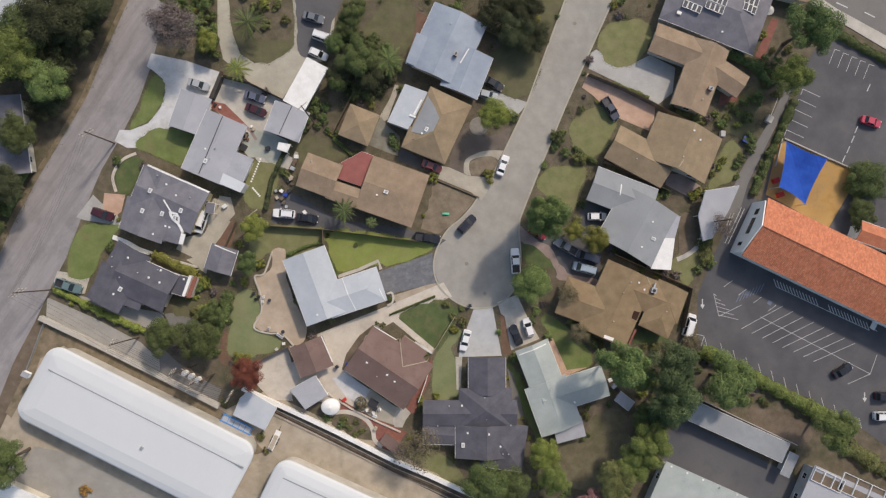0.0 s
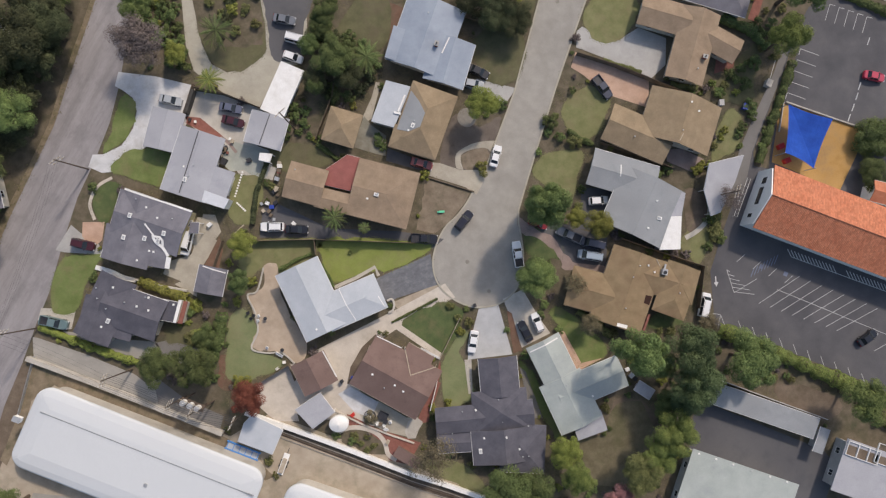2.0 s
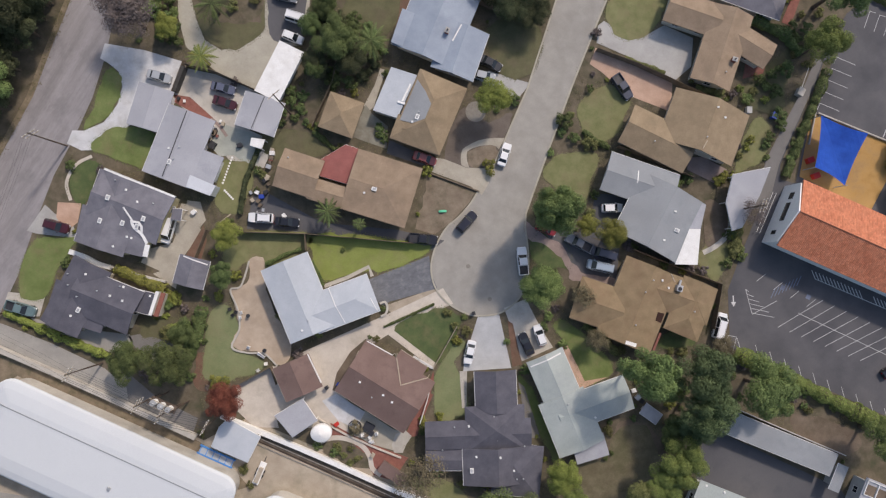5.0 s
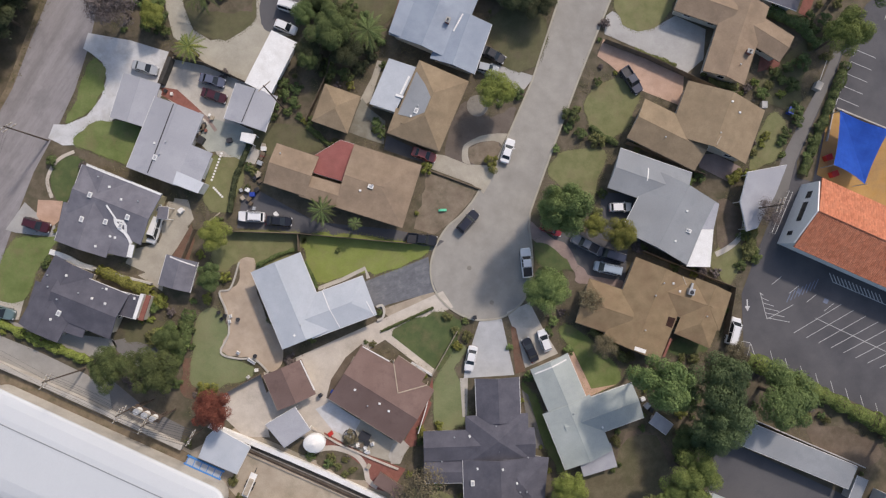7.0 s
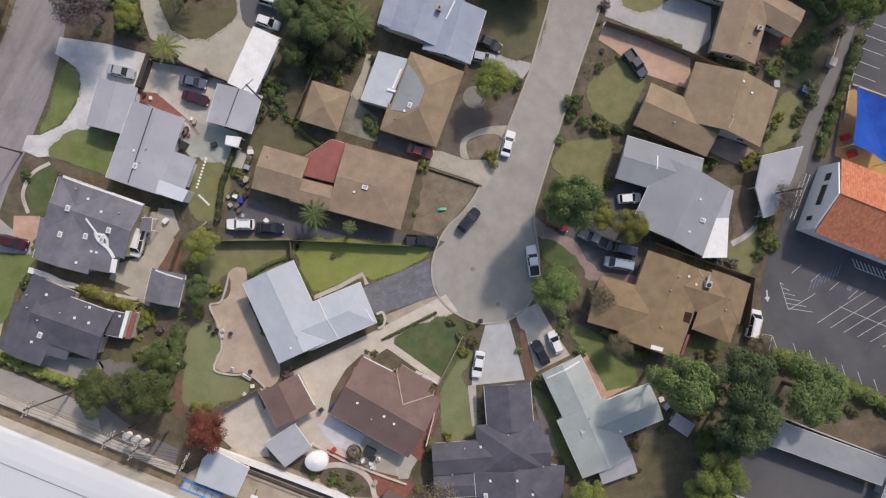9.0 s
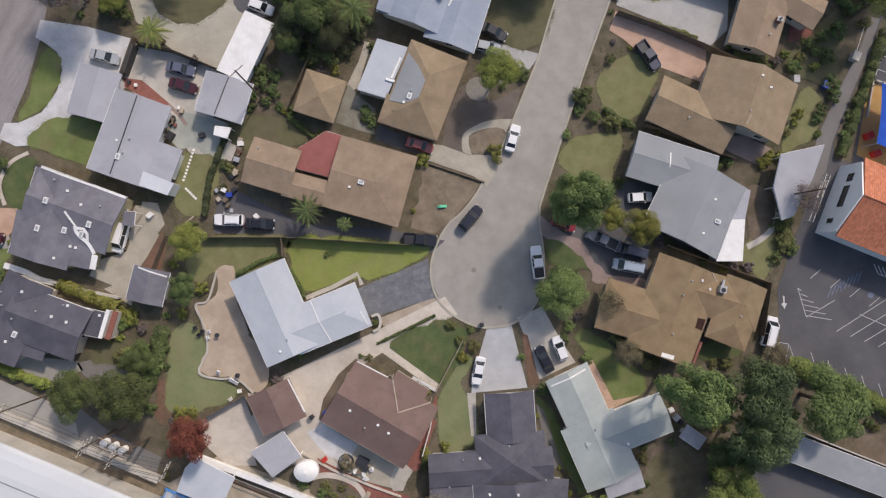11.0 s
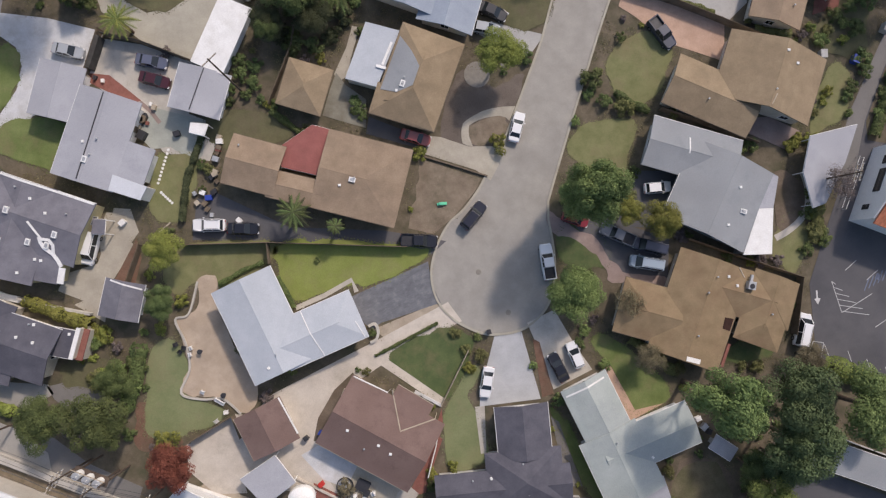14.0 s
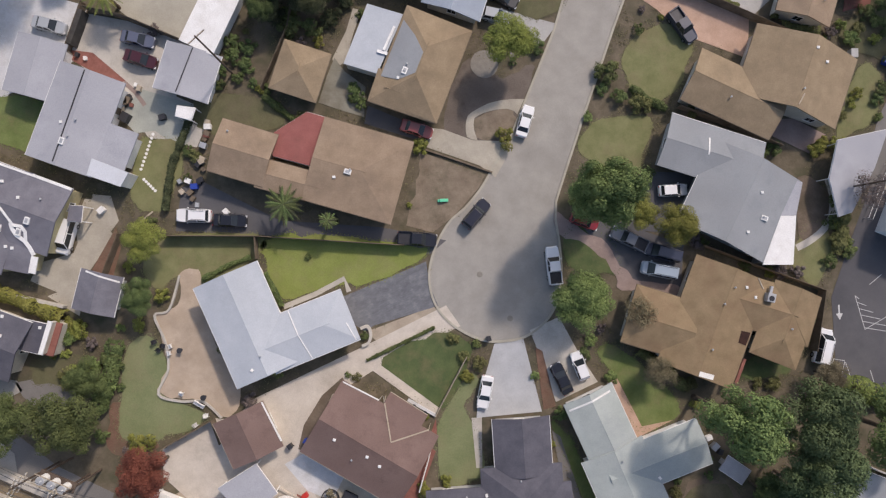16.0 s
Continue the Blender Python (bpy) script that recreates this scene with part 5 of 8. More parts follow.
solo("garden_path", ribbon_mesh(curved([(56.43, 0.28), (58.38, 1.13), (60.55, 2.64), (62.00, 4.73), (62.34, 7.71), (61.88, 10.07)], closed=False), 1.0, -0.05, 0.07), M["concrete"], "curved pale garden path", "path", kind="structure")
solo("house_path", ribbon_mesh([(-17.83, -3.32), (-13.37, -1.83), (-9.19, 0.08), (-8.63, -1.80)], 0.7, -0.05, 0.09), M["concrete"], "narrow pale path along a blue-grey roof", "path", kind="structure")
area("track_bed", [(-33.10, -29.82), (-29.51, -31.54), (-23.52, -34.37), (-17.51, -37.32), (-11.48, -40.41), (-5.43, -43.50), (1.84, -46.62), (10.37, -50.62), (19.04, -55.24), (19.04, -57.54), (12.80, -54.53), (4.27, -50.52), (-3.01, -46.79), (-12.68, -41.83), (-22.31, -36.90), (-29.50, -33.22), (-33.09, -31.50)], 0.05, "ballast", "dark ballast strip with rusty rails beside the block wall", "track bed")
area("garden_strip", [(-81.91, -21.04), (-79.12, -12.99), (-77.96, -13.36), (-80.17, -21.05), (-82.40, -26.95), (-85.77, -32.81), (-86.94, -31.62)], 0.055, "verge", "strip of dry weeds beside a wire fence", "verge")
x, y = (12.61, 29.47)
solo("stone_pad", rod_mesh((x, y, 0), (x, y, 0.09), 2.0, sides=28), M["manhole"], "round grey stone pad in brown earth", "stone pad")
solo("garden_path", ribbon_mesh(curved([(-60.70, 23.03), (-63.70, 21.47), (-65.50, 18.15), (-64.80, 14.80)], closed=False), 0.6, -0.05, 0.08), M["concrete_tan"], "narrow curved path round a small lawn", "path", kind="structure")
area("side_terrace", [(74.62, 45.70), (78.62, 54.43), (80.16, 53.68), (76.42, 44.96)], 0.05, "brick_red", "narrow reddish terrace beside a slate roof", "terrace")
for k in range(3):
    rail_line = [Vector(p) + Vector((-0.28, -0.53)) * k for p in [(-30.94, -31.64), (-23.52, -35.33), (-17.51, -38.28), (-11.48, -41.37), (-5.43, -44.46), (1.84, -47.59), (10.36, -51.71), (16.47, -54.83)]]
    solo("rail", ribbon_mesh(rail_line, 0.12, 0.0, 0.2), M["rust" if k % 2 else "steel_worn"], "worn steel rail on dark ballast", "rail", kind="structure")
for k in range(8):
    p = Vector((69.65, -9.20)).lerp(Vector((75.02, -6.96)), k / 7)
    line_mark(p, p + Vector((1.0, 1.9)), "paint_blue", 0.16, "blue hatched lines")
area("court", [(-52.15, 2.58), (-46.32, -0.39), (-45.11, 3.75), (-39.80, 10.13), (-40.72, 13.66), (-43.13, 14.04), (-44.34, 9.97), (-46.15, 6.04), (-50.89, 4.98)], 0.053, "concrete_dull", "tan concrete court behind a slate roof", "court")
line_mark((80.20, 37.50), (70.62, 14.03), width=0.1)
solo("low_edge", ribbon_mesh([(1.25, 18.47), (6.78, 16.27), (12.70, 13.83)], 0.22, 0.0, 0.35), M["fence"], "low timber edge beside a bare front yard", "garden edge", kind="structure")
solo("garden_wall", ribbon_mesh(curved([(-65.26, 5.14), (-62.24, 3.94), (-59.98, 2.61), (-57.50, 1.74)], closed=False), 0.9, 0.0, 0.3), M["white"], "low whitewashed wall along a slate roof", "garden wall", kind="structure")
solo("garden_wall", ribbon_mesh([(-57.48, 2.03), (-52.60, 0.29), (-47.32, -1.29)], 0.35, 0.0, 1.0), M["concrete"], "thin pale wall behind a hedge", "garden wall", kind="structure")
area("court", [(-72.85, -6.97), (-64.53, -9.33), (-54.67, -10.95), (-53.91, -12.40), (-57.92, -14.25), (-65.56, -11.10), (-71.40, -8.24)], 0.05, "asphalt_old", "dull grey paved strip between a slate roof and a hedge", "court")
wall([(59.86, -29.71), (71.11, -35.11), (81.69, -40.08)], 0.15, 2.2, "stucco_grey", "thin grey wall behind a long storage shed")
area("mulch_bed", [(57.84, 10.77), (61.62, 8.34), (61.44, 3.59), (57.49, 1.28), (56.80, 5.85)], 0.068, "earth", "round bed of bare brown soil beside a path", "planting bed", soft=True)
wall([(80.45, 27.26), (78.77, 20.99)], 0.2, 0.5, "concrete", "low pale kerb wall beside the playground")
wall([(80.94, 27.23), (89.49, 23.50), (100.24, 18.88)], 0.25, 0.5, "concrete", "low pale kerb wall below the parking lot")
area("patio", [(54.20, 19.20), (57.35, 19.20), (62.08, 16.52), (59.40, 13.93), (54.02, 16.80)], 0.07, "brick_mauve", "dull paved patio behind a tan house", "patio")
area("court", [(-35.53, -21.81), (-34.60, -21.65), (-27.81, -27.48), (-27.33, -29.85), (-31.94, -29.48), (-35.58, -25.69)], 0.052, "concrete_tan", "tan concrete edge of a rear court", "court")
solo("planter_wall", ribbon_mesh([(-1.30, -17.47), (2.53, -19.98)], 0.4, 0.0, 0.4), M["concrete_white"], "low white planter wall beside a brown roof", "planter", kind="structure")
area("planting", [(88.27, 56.12), (92.16, 54.39), (104.90, 47.13), (122.18, 38.59), (122.10, 34.73), (104.84, 44.04), (93.67, 50.82), (90.15, 51.02)], 0.06, "scrub", "planted strip between a pavement and a lot", "planting")
solo("terrace_tail", ribbon_mesh([(-38.05, 29.48), (-36.58, 27.97), (-35.36, 26.07)], 0.6, 0.0, 0.075), M["brick_mauve"], "narrow mauve brick path beside a grey roof", "path", kind="structure")
# ---- houses round the turning circle ----
house("low house with an L-shaped pale blue-grey roof", "roof_blue", "stucco", [
    (-21.93, -5.14, 14.67, 9.15, -69.7, "gable", 3.6, 0.17), (-13.91, -6.58, 12.12, 7.29, 18.3, "half", 3.6, 0.17)],
    vents=[(-20.15, -9.36), (-21.48, -11.19)], strips=[([(-8.76, -5.75), (-7.56, -8.16)], 0.13, "white"), ([(-16.76, -2.80), (-15.21, -6.82), (-13.54, -10.24)], 0.13, "white")])
house("house with a chocolate brown shingled roof and pale ridges", "roof_brown", "stucco", [
    (-6.74, -22.37, 15.18, 11.16, -34.4, "gable", 2.9, 0.3), (-2.29, -19.12, 6.00, 4.12, 143.9, "shed", 2.62, 0.235)],
    vents=[(-11.22, -21.09), (-7.02, -23.66), (-9.15, -24.02), (-5.46, -25.06)], trim="wood_pale",
    strips=[([(-4.41, -16.64), (-3.76, -22.04), (1.75, -21.03)], 0.16, "wood_pale"), ([(-9.79, -13.75), (-4.42, -17.04)], 0.16, "white")])
house("small garage with a brown shingled roof", "roof_brown", "stucco", [(-22.90, -20.03, 6.73, 7.31, -69.0, "gable", 2.7, 0.22)], category="garage", kind_name="garage", trim="wood_pale", strips=[([(-20.86, -15.74), (-18.54, -21.15)], 0.2, "white")])
house("house with a sprawling blue-black shingle roof", "roof_slate_dark", "stucco_grey", [
    (14.00, -24.37, 7.96, 7.92, -90.1, "gable", 2.9, 0.25), (13.63, -31.18, 8.53, 11.27, -90.1, "hip", 2.9, 0.28),
    (10.38, -32.09, 19.95, 5.32, -0.7, "gable", 2.9, 0.28), (13.79, -38.15, 6.85, 13.05, -90.1, "gable", 2.9, 0.25), (17.54, -39.17, 9.09, 9.70, -8.2, "hip", 2.9, 0.25),
    (3.73, -36.61, 6.91, 4.11, -2.7, "gable", 2.6, 0.2)],
    vents=[(13.85, -33.09), (18.96, -34.68), (9.81, -36.10), (14.20, -36.15), (16.69, -38.89), (18.35, -40.44), (17.16, -40.42), (13.39, -28.73), (3.55, -34.73), (5.92, -30.42), (8.64, -30.45)], skylights=(8.86, -38.66), units=[])
house("house with an L-shaped pale green-grey shingle roof", "roof_green", "white", [
    (26.43, -25.61, 16.66, 7.34, -69.0, "half", 2.9, 0.22), (32.56, -27.57, 14.23, 6.61, 17.0, "gable", 2.9, 0.22), (28.16, -30.75, 10.82, 9.17, -70.2, "gable", 2.9, 0.2), (31.6, -36.0, 6.4, 4.4, 14.0, "flat", 2.5, 0.03, "roof_grey")],
    vents=[(32.63, -30.00), (27.36, -27.10)], strips=[([(20.76, -19.96), (26.59, -17.61)], 0.24, "white")])
house("house with warm brown hip roofs and a small inner court", "roof_warm", "stucco", [
    (41.83, -9.15, 15.84, 11.13, -114.8, "gable", 3.0, 0.2), (50.18, -7.95, 12.99, 7.27, -20.7, "half", 2.95, 0.22),
    (52.02, -10.29, 10.89, 7.11, -115.0, "half", 3.0, 0.22), (34.42, -8.79, 9.47, 8.30, 159.4, "half", 2.9, 0.22)],
    # The roof patch is a flat dark plate painting a shaded opening.
    vents=[(47.64, -6.13), (52.32, -10.81), (46.47, -4.65), (44.57, -4.52), (42.90, -6.67), (40.77, -12.80)], units=(49.55, -6.26), patches=[([(45.46, -10.62), (46.87, -11.03), (46.09, -12.77), (44.93, -12.22)], "painted_opening")],
    strips=[([(48.19, -3.12), (49.08, -5.06)], 0.15, "wood_pale"), ([(38.70, -15.94), (40.87, -16.72)], 0.7, "white")])
house("grey shingled house with a white flat-roofed end", "roof_mid", "stucco_grey", [
    (43.34, 14.24, 14.01, 7.68, -20.8, "gable", 2.9, 0.2), (46.76, 7.43, 12.73, 13.74, -119.7, "gable", 3.0, 0.2)],
    vents=[(49.41, 8.31), (49.52, 4.93), (47.07, 2.97)], skylights=(49.69, 4.74),
    annexes=[([(53.51, 10.51), (55.88, 9.40), (54.62, 4.90), (52.42, 4.97)], 3.15, "roof_grey"), ([(52.42, 4.95), (54.62, 4.87), (53.67, -1.98), (49.28, -1.71)], 3.15, "white")], strips=[([(43.00, 16.44), (42.53, 14.05)], 0.2, "white")])
house("tan-brown house with two crossing gable roofs", "roof_tan", "stucco", [
    (47.40, 22.48, 13.93, 7.96, -27.8, "gable", 2.9, 0.28), (56.27, 24.51, 10.56, 15.27, -112.7, "gable", 3.0, 0.31)],
    vents=[(58.02, 27.68), (59.67, 25.83), (55.54, 22.07), (46.15, 21.88)], strips=[([(54.71, 19.94), (55.69, 21.44)], 0.14, "wood_pale")])
house("taupe shingled house with crossing gables", "roof_taupe", "stucco", [
    (55.46, 46.69, 10.98, 6.62, -20.3, "gable", 2.9, 0.28), (60.59, 39.91, 15.52, 8.14, -110.8, "gable", 3.0, 0.26), (66.89, 39.97, 7.92, 5.56, -33.5, "gable", 2.8, 0.26)],
    vents=(60.76, 34.87), chimneys=(62.39, 37.09))
house("dark slate shingled house with rows of pale roof panels", "roof_slate", "stucco_grey", [
    (64.38, 55.16, 22.15, 13.68, -20.8, "hip", 3.0, 0.26)],
    vents=[(65.27, 49.65), (67.72, 46.36)], skylights=(55.75, 53.56),
    panels=[(56.88, 55.30, -22, 4, 1), (62.24, 56.62, -21, 4, 2), (70.60, 56.52, -19, 3, 2)])
house("steel-blue roofed house with two offset wings", "roof_blue_dark", "stucco", [
    (5.57, 46.17, 14.78, 12.22, -114.3, "gable", 3.0, 0.18), (9.75, 40.49, 9.71, 8.54, -111.4, "gable", 2.95, 0.2), (0.49, 44.33, 6.78, 5.39, 69.3, "shed", 2.85, 0.16)],
    vents=(6.36, 50.33), chimneys=(7.43, 43.83), strips=[([(10.20, 45.19), (8.39, 42.15)], 0.25, "white")])
house("tan-brown hip roofed house with a pale metal patio roof", "roof_tan", "stucco", [
    (3.58, 28.89, 13.85, 9.64, -114.8, "hip", 3.0, 0.28), (1.29, 24.65, 9.86, 4.79, -22.0, "hip", 2.9, 0.28)],
    annexes=[([(-3.38, 37.74), (1.50, 36.01), (-2.58, 27.96), (-7.13, 29.60)], 2.75, "roof_blue"), ([(0.01, 34.42), (0.31, 34.25), (-1.37, 31.04), (-1.67, 31.21)], 2.95, "white"), ([(-2.36, 31.25), (-0.31, 30.52), (-0.41, 30.13), (-2.46, 30.86)], 2.98, "white")],
    patches=[([(1.49, 35.13), (2.94, 32.58), (3.86, 30.06), (2.61, 27.34), (0.19, 26.69), (-2.13, 27.50), (-0.28, 31.35)], "roof_mid")], vents=[(1.54, 28.71), (1.18, 27.80), (0.21, 26.92)], skylights=(1.18, 27.80),
    )
house("small garage with a tan hip roof", "roof_tan", "stucco", [(-13.09, 28.87, 7.12, 6.72, -111.4, "hip", 2.8, 0.28)], category="garage", kind_name="garage")
house("long tan-brown house with two wings", "roof_taupe", "stucco", [
    (-21.31, 18.01, 7.80, 7.41, -20.2, "gable", 3.3, 0.22), (-14.74, 13.68, 9.97, 4.10, -18.6, "gable", 3.2, 0.2), (-6.01, 14.66, 12.56, 11.70, -19.3, "half", 3.4, 0.1)],
    vents=[(-6.97, 14.74), (-9.21, 13.90), (-22.98, 20.94)], skylights=(-7.32, 14.50))
house("pale grey house with a wide low roof and a side wing", "roof_grey", "white", [
    (-43.22, 23.86, 13.50, 9.12, -112.9, "gable", 3.0, 0.16), (-48.34, 31.21, 8.17, 6.69, -108.5, "gable", 2.8, 0.14), (-38.55, 19.89, 5.62, 5.27, -114.0, "flat", 3.0, 0.02)],
    vents=[(-44.84, 23.40), (-43.90, 21.40), (-42.76, 23.53)], skylights=(-44.71, 20.81), strips=[([(-41.33, 30.19), (-46.10, 18.18)], 0.14, "dark_metal"), ([(-41.56, 16.48), (-36.22, 14.62)], 0.12, "dark_metal")], annexes=[([(-41.3, 18.4), (-36.62, 16.2), (-37.76, 14.36), (-42.1, 16.2)], 3.14, "roof_sheet")])
house("small garage with a grey gable roof", "roof_grey", "white", [(-28.23, 29.48, 6.76, 7.64, -110.0, "gable", 2.8, 0.16)], strips=[([(-27.09, 32.52), (-29.88, 26.34)], 0.12, "dark_metal")], category="garage", kind_name="garage")
house("long white canopy roof beside a garage", "white", "white", [(-24.34, 37.32, 10.59, 5.09, -118.3, "flat", 3.0, 0.03)], category="carport", kind_name="carport", windows=False)
house("dark slate house with white painted roof seams", "roof_slate", "stucco_yellow", [
    (-55.79, 11.87, 14.14, 9.33, -111.0, "gable", 3.0, 0.2), (-52.37, 12.91, 14.07, 9.64, -24.1, "gable", 3.05, 0.22), (-55.60, 8.53, 12.75, 6.92, -15.8, "shed", 2.9, 0.05)],
    strips=[([(-56.77, 19.98), (-44.17, 14.35)], 0.3, "white"), ([(-53.08, 12.69), (-52.43, 11.53), (-51.78, 10.36)], 0.28, "white"), ([(-51.87, 10.37), (-51.82, 9.63), (-51.43, 8.76), (-50.40, 7.85), (-49.91, 6.97), (-49.53, 5.92)], 0.5, "white"), ([(-51.70, 10.08), (-50.54, 9.81), (-50.14, 9.03), (-50.30, 7.93)], 0.42, "white"), ([(-49.40, 5.73), (-50.00, 3.53)], 0.9, "white")],
    over=0.35, vents=[(-54.38, 17.72), (-52.69, 15.92), (-50.66, 13.63), (-47.78, 13.23), (-55.43, 5.64), (-53.06, 7.31), (-52.26, 7.06)], skylights=[(-55.76, 14.56), (-57.47, 10.42), (-53.62, 9.85), (-49.59, 10.48), (-51.04, 9.10)])
house("dark slate house behind a long hedge", "roof_slate_dark", "stucco", [
    (-62.58, -3.23, 13.36, 7.48, -119.1, "gable", 3.0, 0.22), (-57.29, -4.35, 11.98, 8.40, -24.6, "gable", 3.1, 0.26), (-50.31, -4.91, 3.56, 4.08, -16.7, "shed", 2.8, 0.04), (-62.09, -5.12, 10.65, 7.00, -20.4, "shed", 2.9, 0.04)],
    vents=[(-63.72, 0.94), (-60.24, 0.75), (-63.58, -1.10), (-61.75, -3.27), (-58.19, -2.36), (-56.00, -3.37), (-53.81, -4.38), (-54.37, -1.75), (-53.83, -1.88), (-49.25, -3.73), (-63.22, -6.73)], skylights=(-61.90, -5.74), annexes=[([(-47.94, -3.08), (-46.76, -3.45), (-48.25, -7.76), (-49.61, -7.37)], 2.2, "brick_red"), ([(-48.11, -2.89), (-47.48, -3.03), (-49.05, -7.39), (-49.58, -7.15)], 3.15, "white")])
house("small grey garage with a gable roof", "roof_slate", "stucco_grey", [(-41.72, 0.38, 5.53, 5.71, -106.6, "gable", 2.7, 0.24)], strips=[([(-42.98, 3.40), (-38.70, 1.60)], 0.22, "white")], category="garage", kind_name="garage")

# patio roofs, canopies and sheds
def canopy(outline, z, mat, label, name="patio_cover", thick=0.1, leg="white"):
    """A roof sheet on posts."""
    cx, cy = sum(p[0] for p in outline) / len(outline), sum(p[1] for p in outline) / len(outline)
    c = thing(name, cx, cy, label, "patio cover")
    part("roof_sheet", slab_mesh(outline, z - thick, z), M[mat], c)
    for x, y in outline:
        px, py = x + (cx - x) * 0.08, y + (cy - y) * 0.08
        part("post", box_mesh(px - 0.06, px + 0.06, py - 0.06, py + 0.06, 0, z - thick), M[leg], c)
    for i, (x, y) in enumerate(outline):
        q = outline[(i + 1) % len(outline)]
        part("edge_beam", rod_mesh((x, y, z - thick - 0.05), (*q, z - thick - 0.05), 0.06, sides=6), M[leg], c)
    return c


canopy([(-17.28, 20.59), (-12.54, 23.26), (-9.91, 22.32), (-12.52, 15.82), (-17.51, 17.47)], 2.6, "red_canvas", "faded red patio cover between two tan wings")
canopy([(-27.39, -26.89), (-22.12, -23.99), (-19.52, -28.15), (-24.21, -31.04)], 2.6, "roof_grey", "pale grey flat patio roof")
canopy([(-37.58, -28.50), (-35.85, -27.00), (-30.01, -30.57), (-32.55, -35.22), (-39.07, -31.99)], 2.8, "roof_blue", "pale blue-grey sheet metal shelter in a yard")
canopy([(61.55, 15.16), (69.06, 16.30), (66.63, 10.92), (62.88, 4.88), (60.82, 4.32), (59.89, 9.78)], 3.0, "roof_grey", "pale grey many-sided canopy roof beside a lane", name="canopy")
canopy([(-44.82, 12.36), (-43.07, 12.14), (-43.40, 9.99), (-45.24, 10.22)], 2.7, "roof_slate", "small slate porch roof beside a yellow wall", name="porch_roof")
canopy([(-30.05, 25.14), (-27.57, 24.68), (-28.27, 22.99), (-30.40, 23.70)], 2.4, "white", "small white awning beside a garage")

# ---- the long hall with clay tiles ----
hall = thing("hall", *(87.44, 1.48), "long white hall with a terracotta tiled gable roof", "hall")
HALL = (91.63, -2.46, 45.33, 13.58, -25.5, "gable", 5.0, 0.42)
hm = frame_at(HALL[0], HALL[1], HALL[4])
ha, hb = HALL[2] / 2, HALL[3] / 2
bm = bmesh.new()
box(bm, -ha - 0.25, ha, -hb + 0.7, hb - 0.7, 0, 4.9)
t = [bm.verts.new(v) for v in ((-ha - 0.25, -hb + 0.7, 4.9), (-ha - 0.25, hb - 0.7, 4.9), (-ha - 0.25, 0, 4.9 + hb * 0.42), (-ha, -hb + 0.7, 4.9), (-ha, hb - 0.7, 4.9), (-ha, 0, 4.9 + hb * 0.42))]
for f in ((0, 1, 2), (3, 5, 4), (0, 2, 5, 3), (1, 4, 5, 2), (0, 3, 4, 1)):
    bm.faces.new([t[i] for i in f])
bmesh.ops.transform(bm, matrix=hm, verts=bm.verts)
hall_wall = part("wall", bm, M["white_wall"], hall, "white plastered gable wall")
hall_roof = part("roof", roof_mesh(HALL, 0.25), M["roof_clay"], hall, "terracotta tiled roof")
for y0, y1, z0, z1 in ((-0.66, -0.54, 2.0, 3.3), (-0.25, 0.3, 3.0, 4.3), (0.42, 0.62, 3.0, 4.3)):
    win = part("window", box_mesh(-ha - 0.33, -ha - 0.253, y0 * hb, y1 * hb, z0, z1, m=hm), M["dark_metal"], hall, "dark framed wide window")
    part("pane", box_mesh(-ha - 0.35, -ha - 0.31, y0 * hb + 0.1, y1 * hb - 0.1, z0 + 0.1, z1 - 0.1, m=hm), M["glass"], win)
part("ridge_cap", rod_mesh(hm @ Vector((-ha, 0, 5.0 + hb * 0.42)), hm @ Vector((ha, 0, 5.0 + hb * 0.42)), 0.16, sides=8), M["roof_clay"], hall_roof)
# rows of tiles running down both slopes
for s in (-1, 1):
    bm = bmesh.new()
    n = int(HALL[2] / 0.32)
    for i in range(n):
        x = -ha + (i + 0.5) * HALL[2] / n
        for k in range(14):
            v0, v1 = hb * k / 14, hb * (k + 1) / 14 + 0.05
            lift = 0.012 * ((i * 7 + k * 5) % 3)
            z0, z1 = 5.0 + (hb - v0) * 0.42, 5.0 + (hb - v1) * 0.42
            q = [bm.verts.new(hm @ Vector(c)) for c in ((x - 0.15, s * v0, z0 + 0.01), (x, s * v0, z0 + 0.035 + lift), (x + 0.15, s * v0, z0 + 0.01),
                                                        (x - 0.15, s * v1, z1 + 0.03), (x, s * v1, z1 + 0.06 + lift), (x + 0.15, s * v1, z1 + 0.03))]
            bm.faces.new((q[0], q[1], q[4], q[3]))
            bm.faces.new((q[1], q[2], q[5], q[4]))
            bm.faces.new((q[3], q[4], q[5]))
    ob = part("roof_tiles", bm, M["roof_clay"], hall_roof)
    ob["kind"] = "stuff"

# the blue shade sail over the sand
sail = thing("shade_sail", *(84.87, 19.77), "bright blue four-cornered shade sail over sand", "shade sail")
corners = [(79.61, 26.07), (88.41, 22.17), (83.58, 12.26), (77.46, 15.94)]
bm = bmesh.new()
rows = []
for i in range(9):
    row = []
    for k in range(9):
        u, v = i / 8, k / 8
        p = Vector(corners[0]).lerp(Vector(corners[1]), u).lerp(Vector(corners[3]).lerp(Vector(corners[2]), u), v)
        c = sum((Vector(q) for q in corners), Vector((0, 0))) / 4
        pull = 0.07 * (4 * u * (1 - u) * abs(2 * v - 1) + 4 * v * (1 - v) * abs(2 * u - 1))
        p = p.lerp(c, pull)
        row.append(bm.verts.new((p.x, p.y, 3.0 - 0.5 * 16 * u * (1 - u) * v * (1 - v) + 0.5 * abs(u - v))))
    rows.append(row)
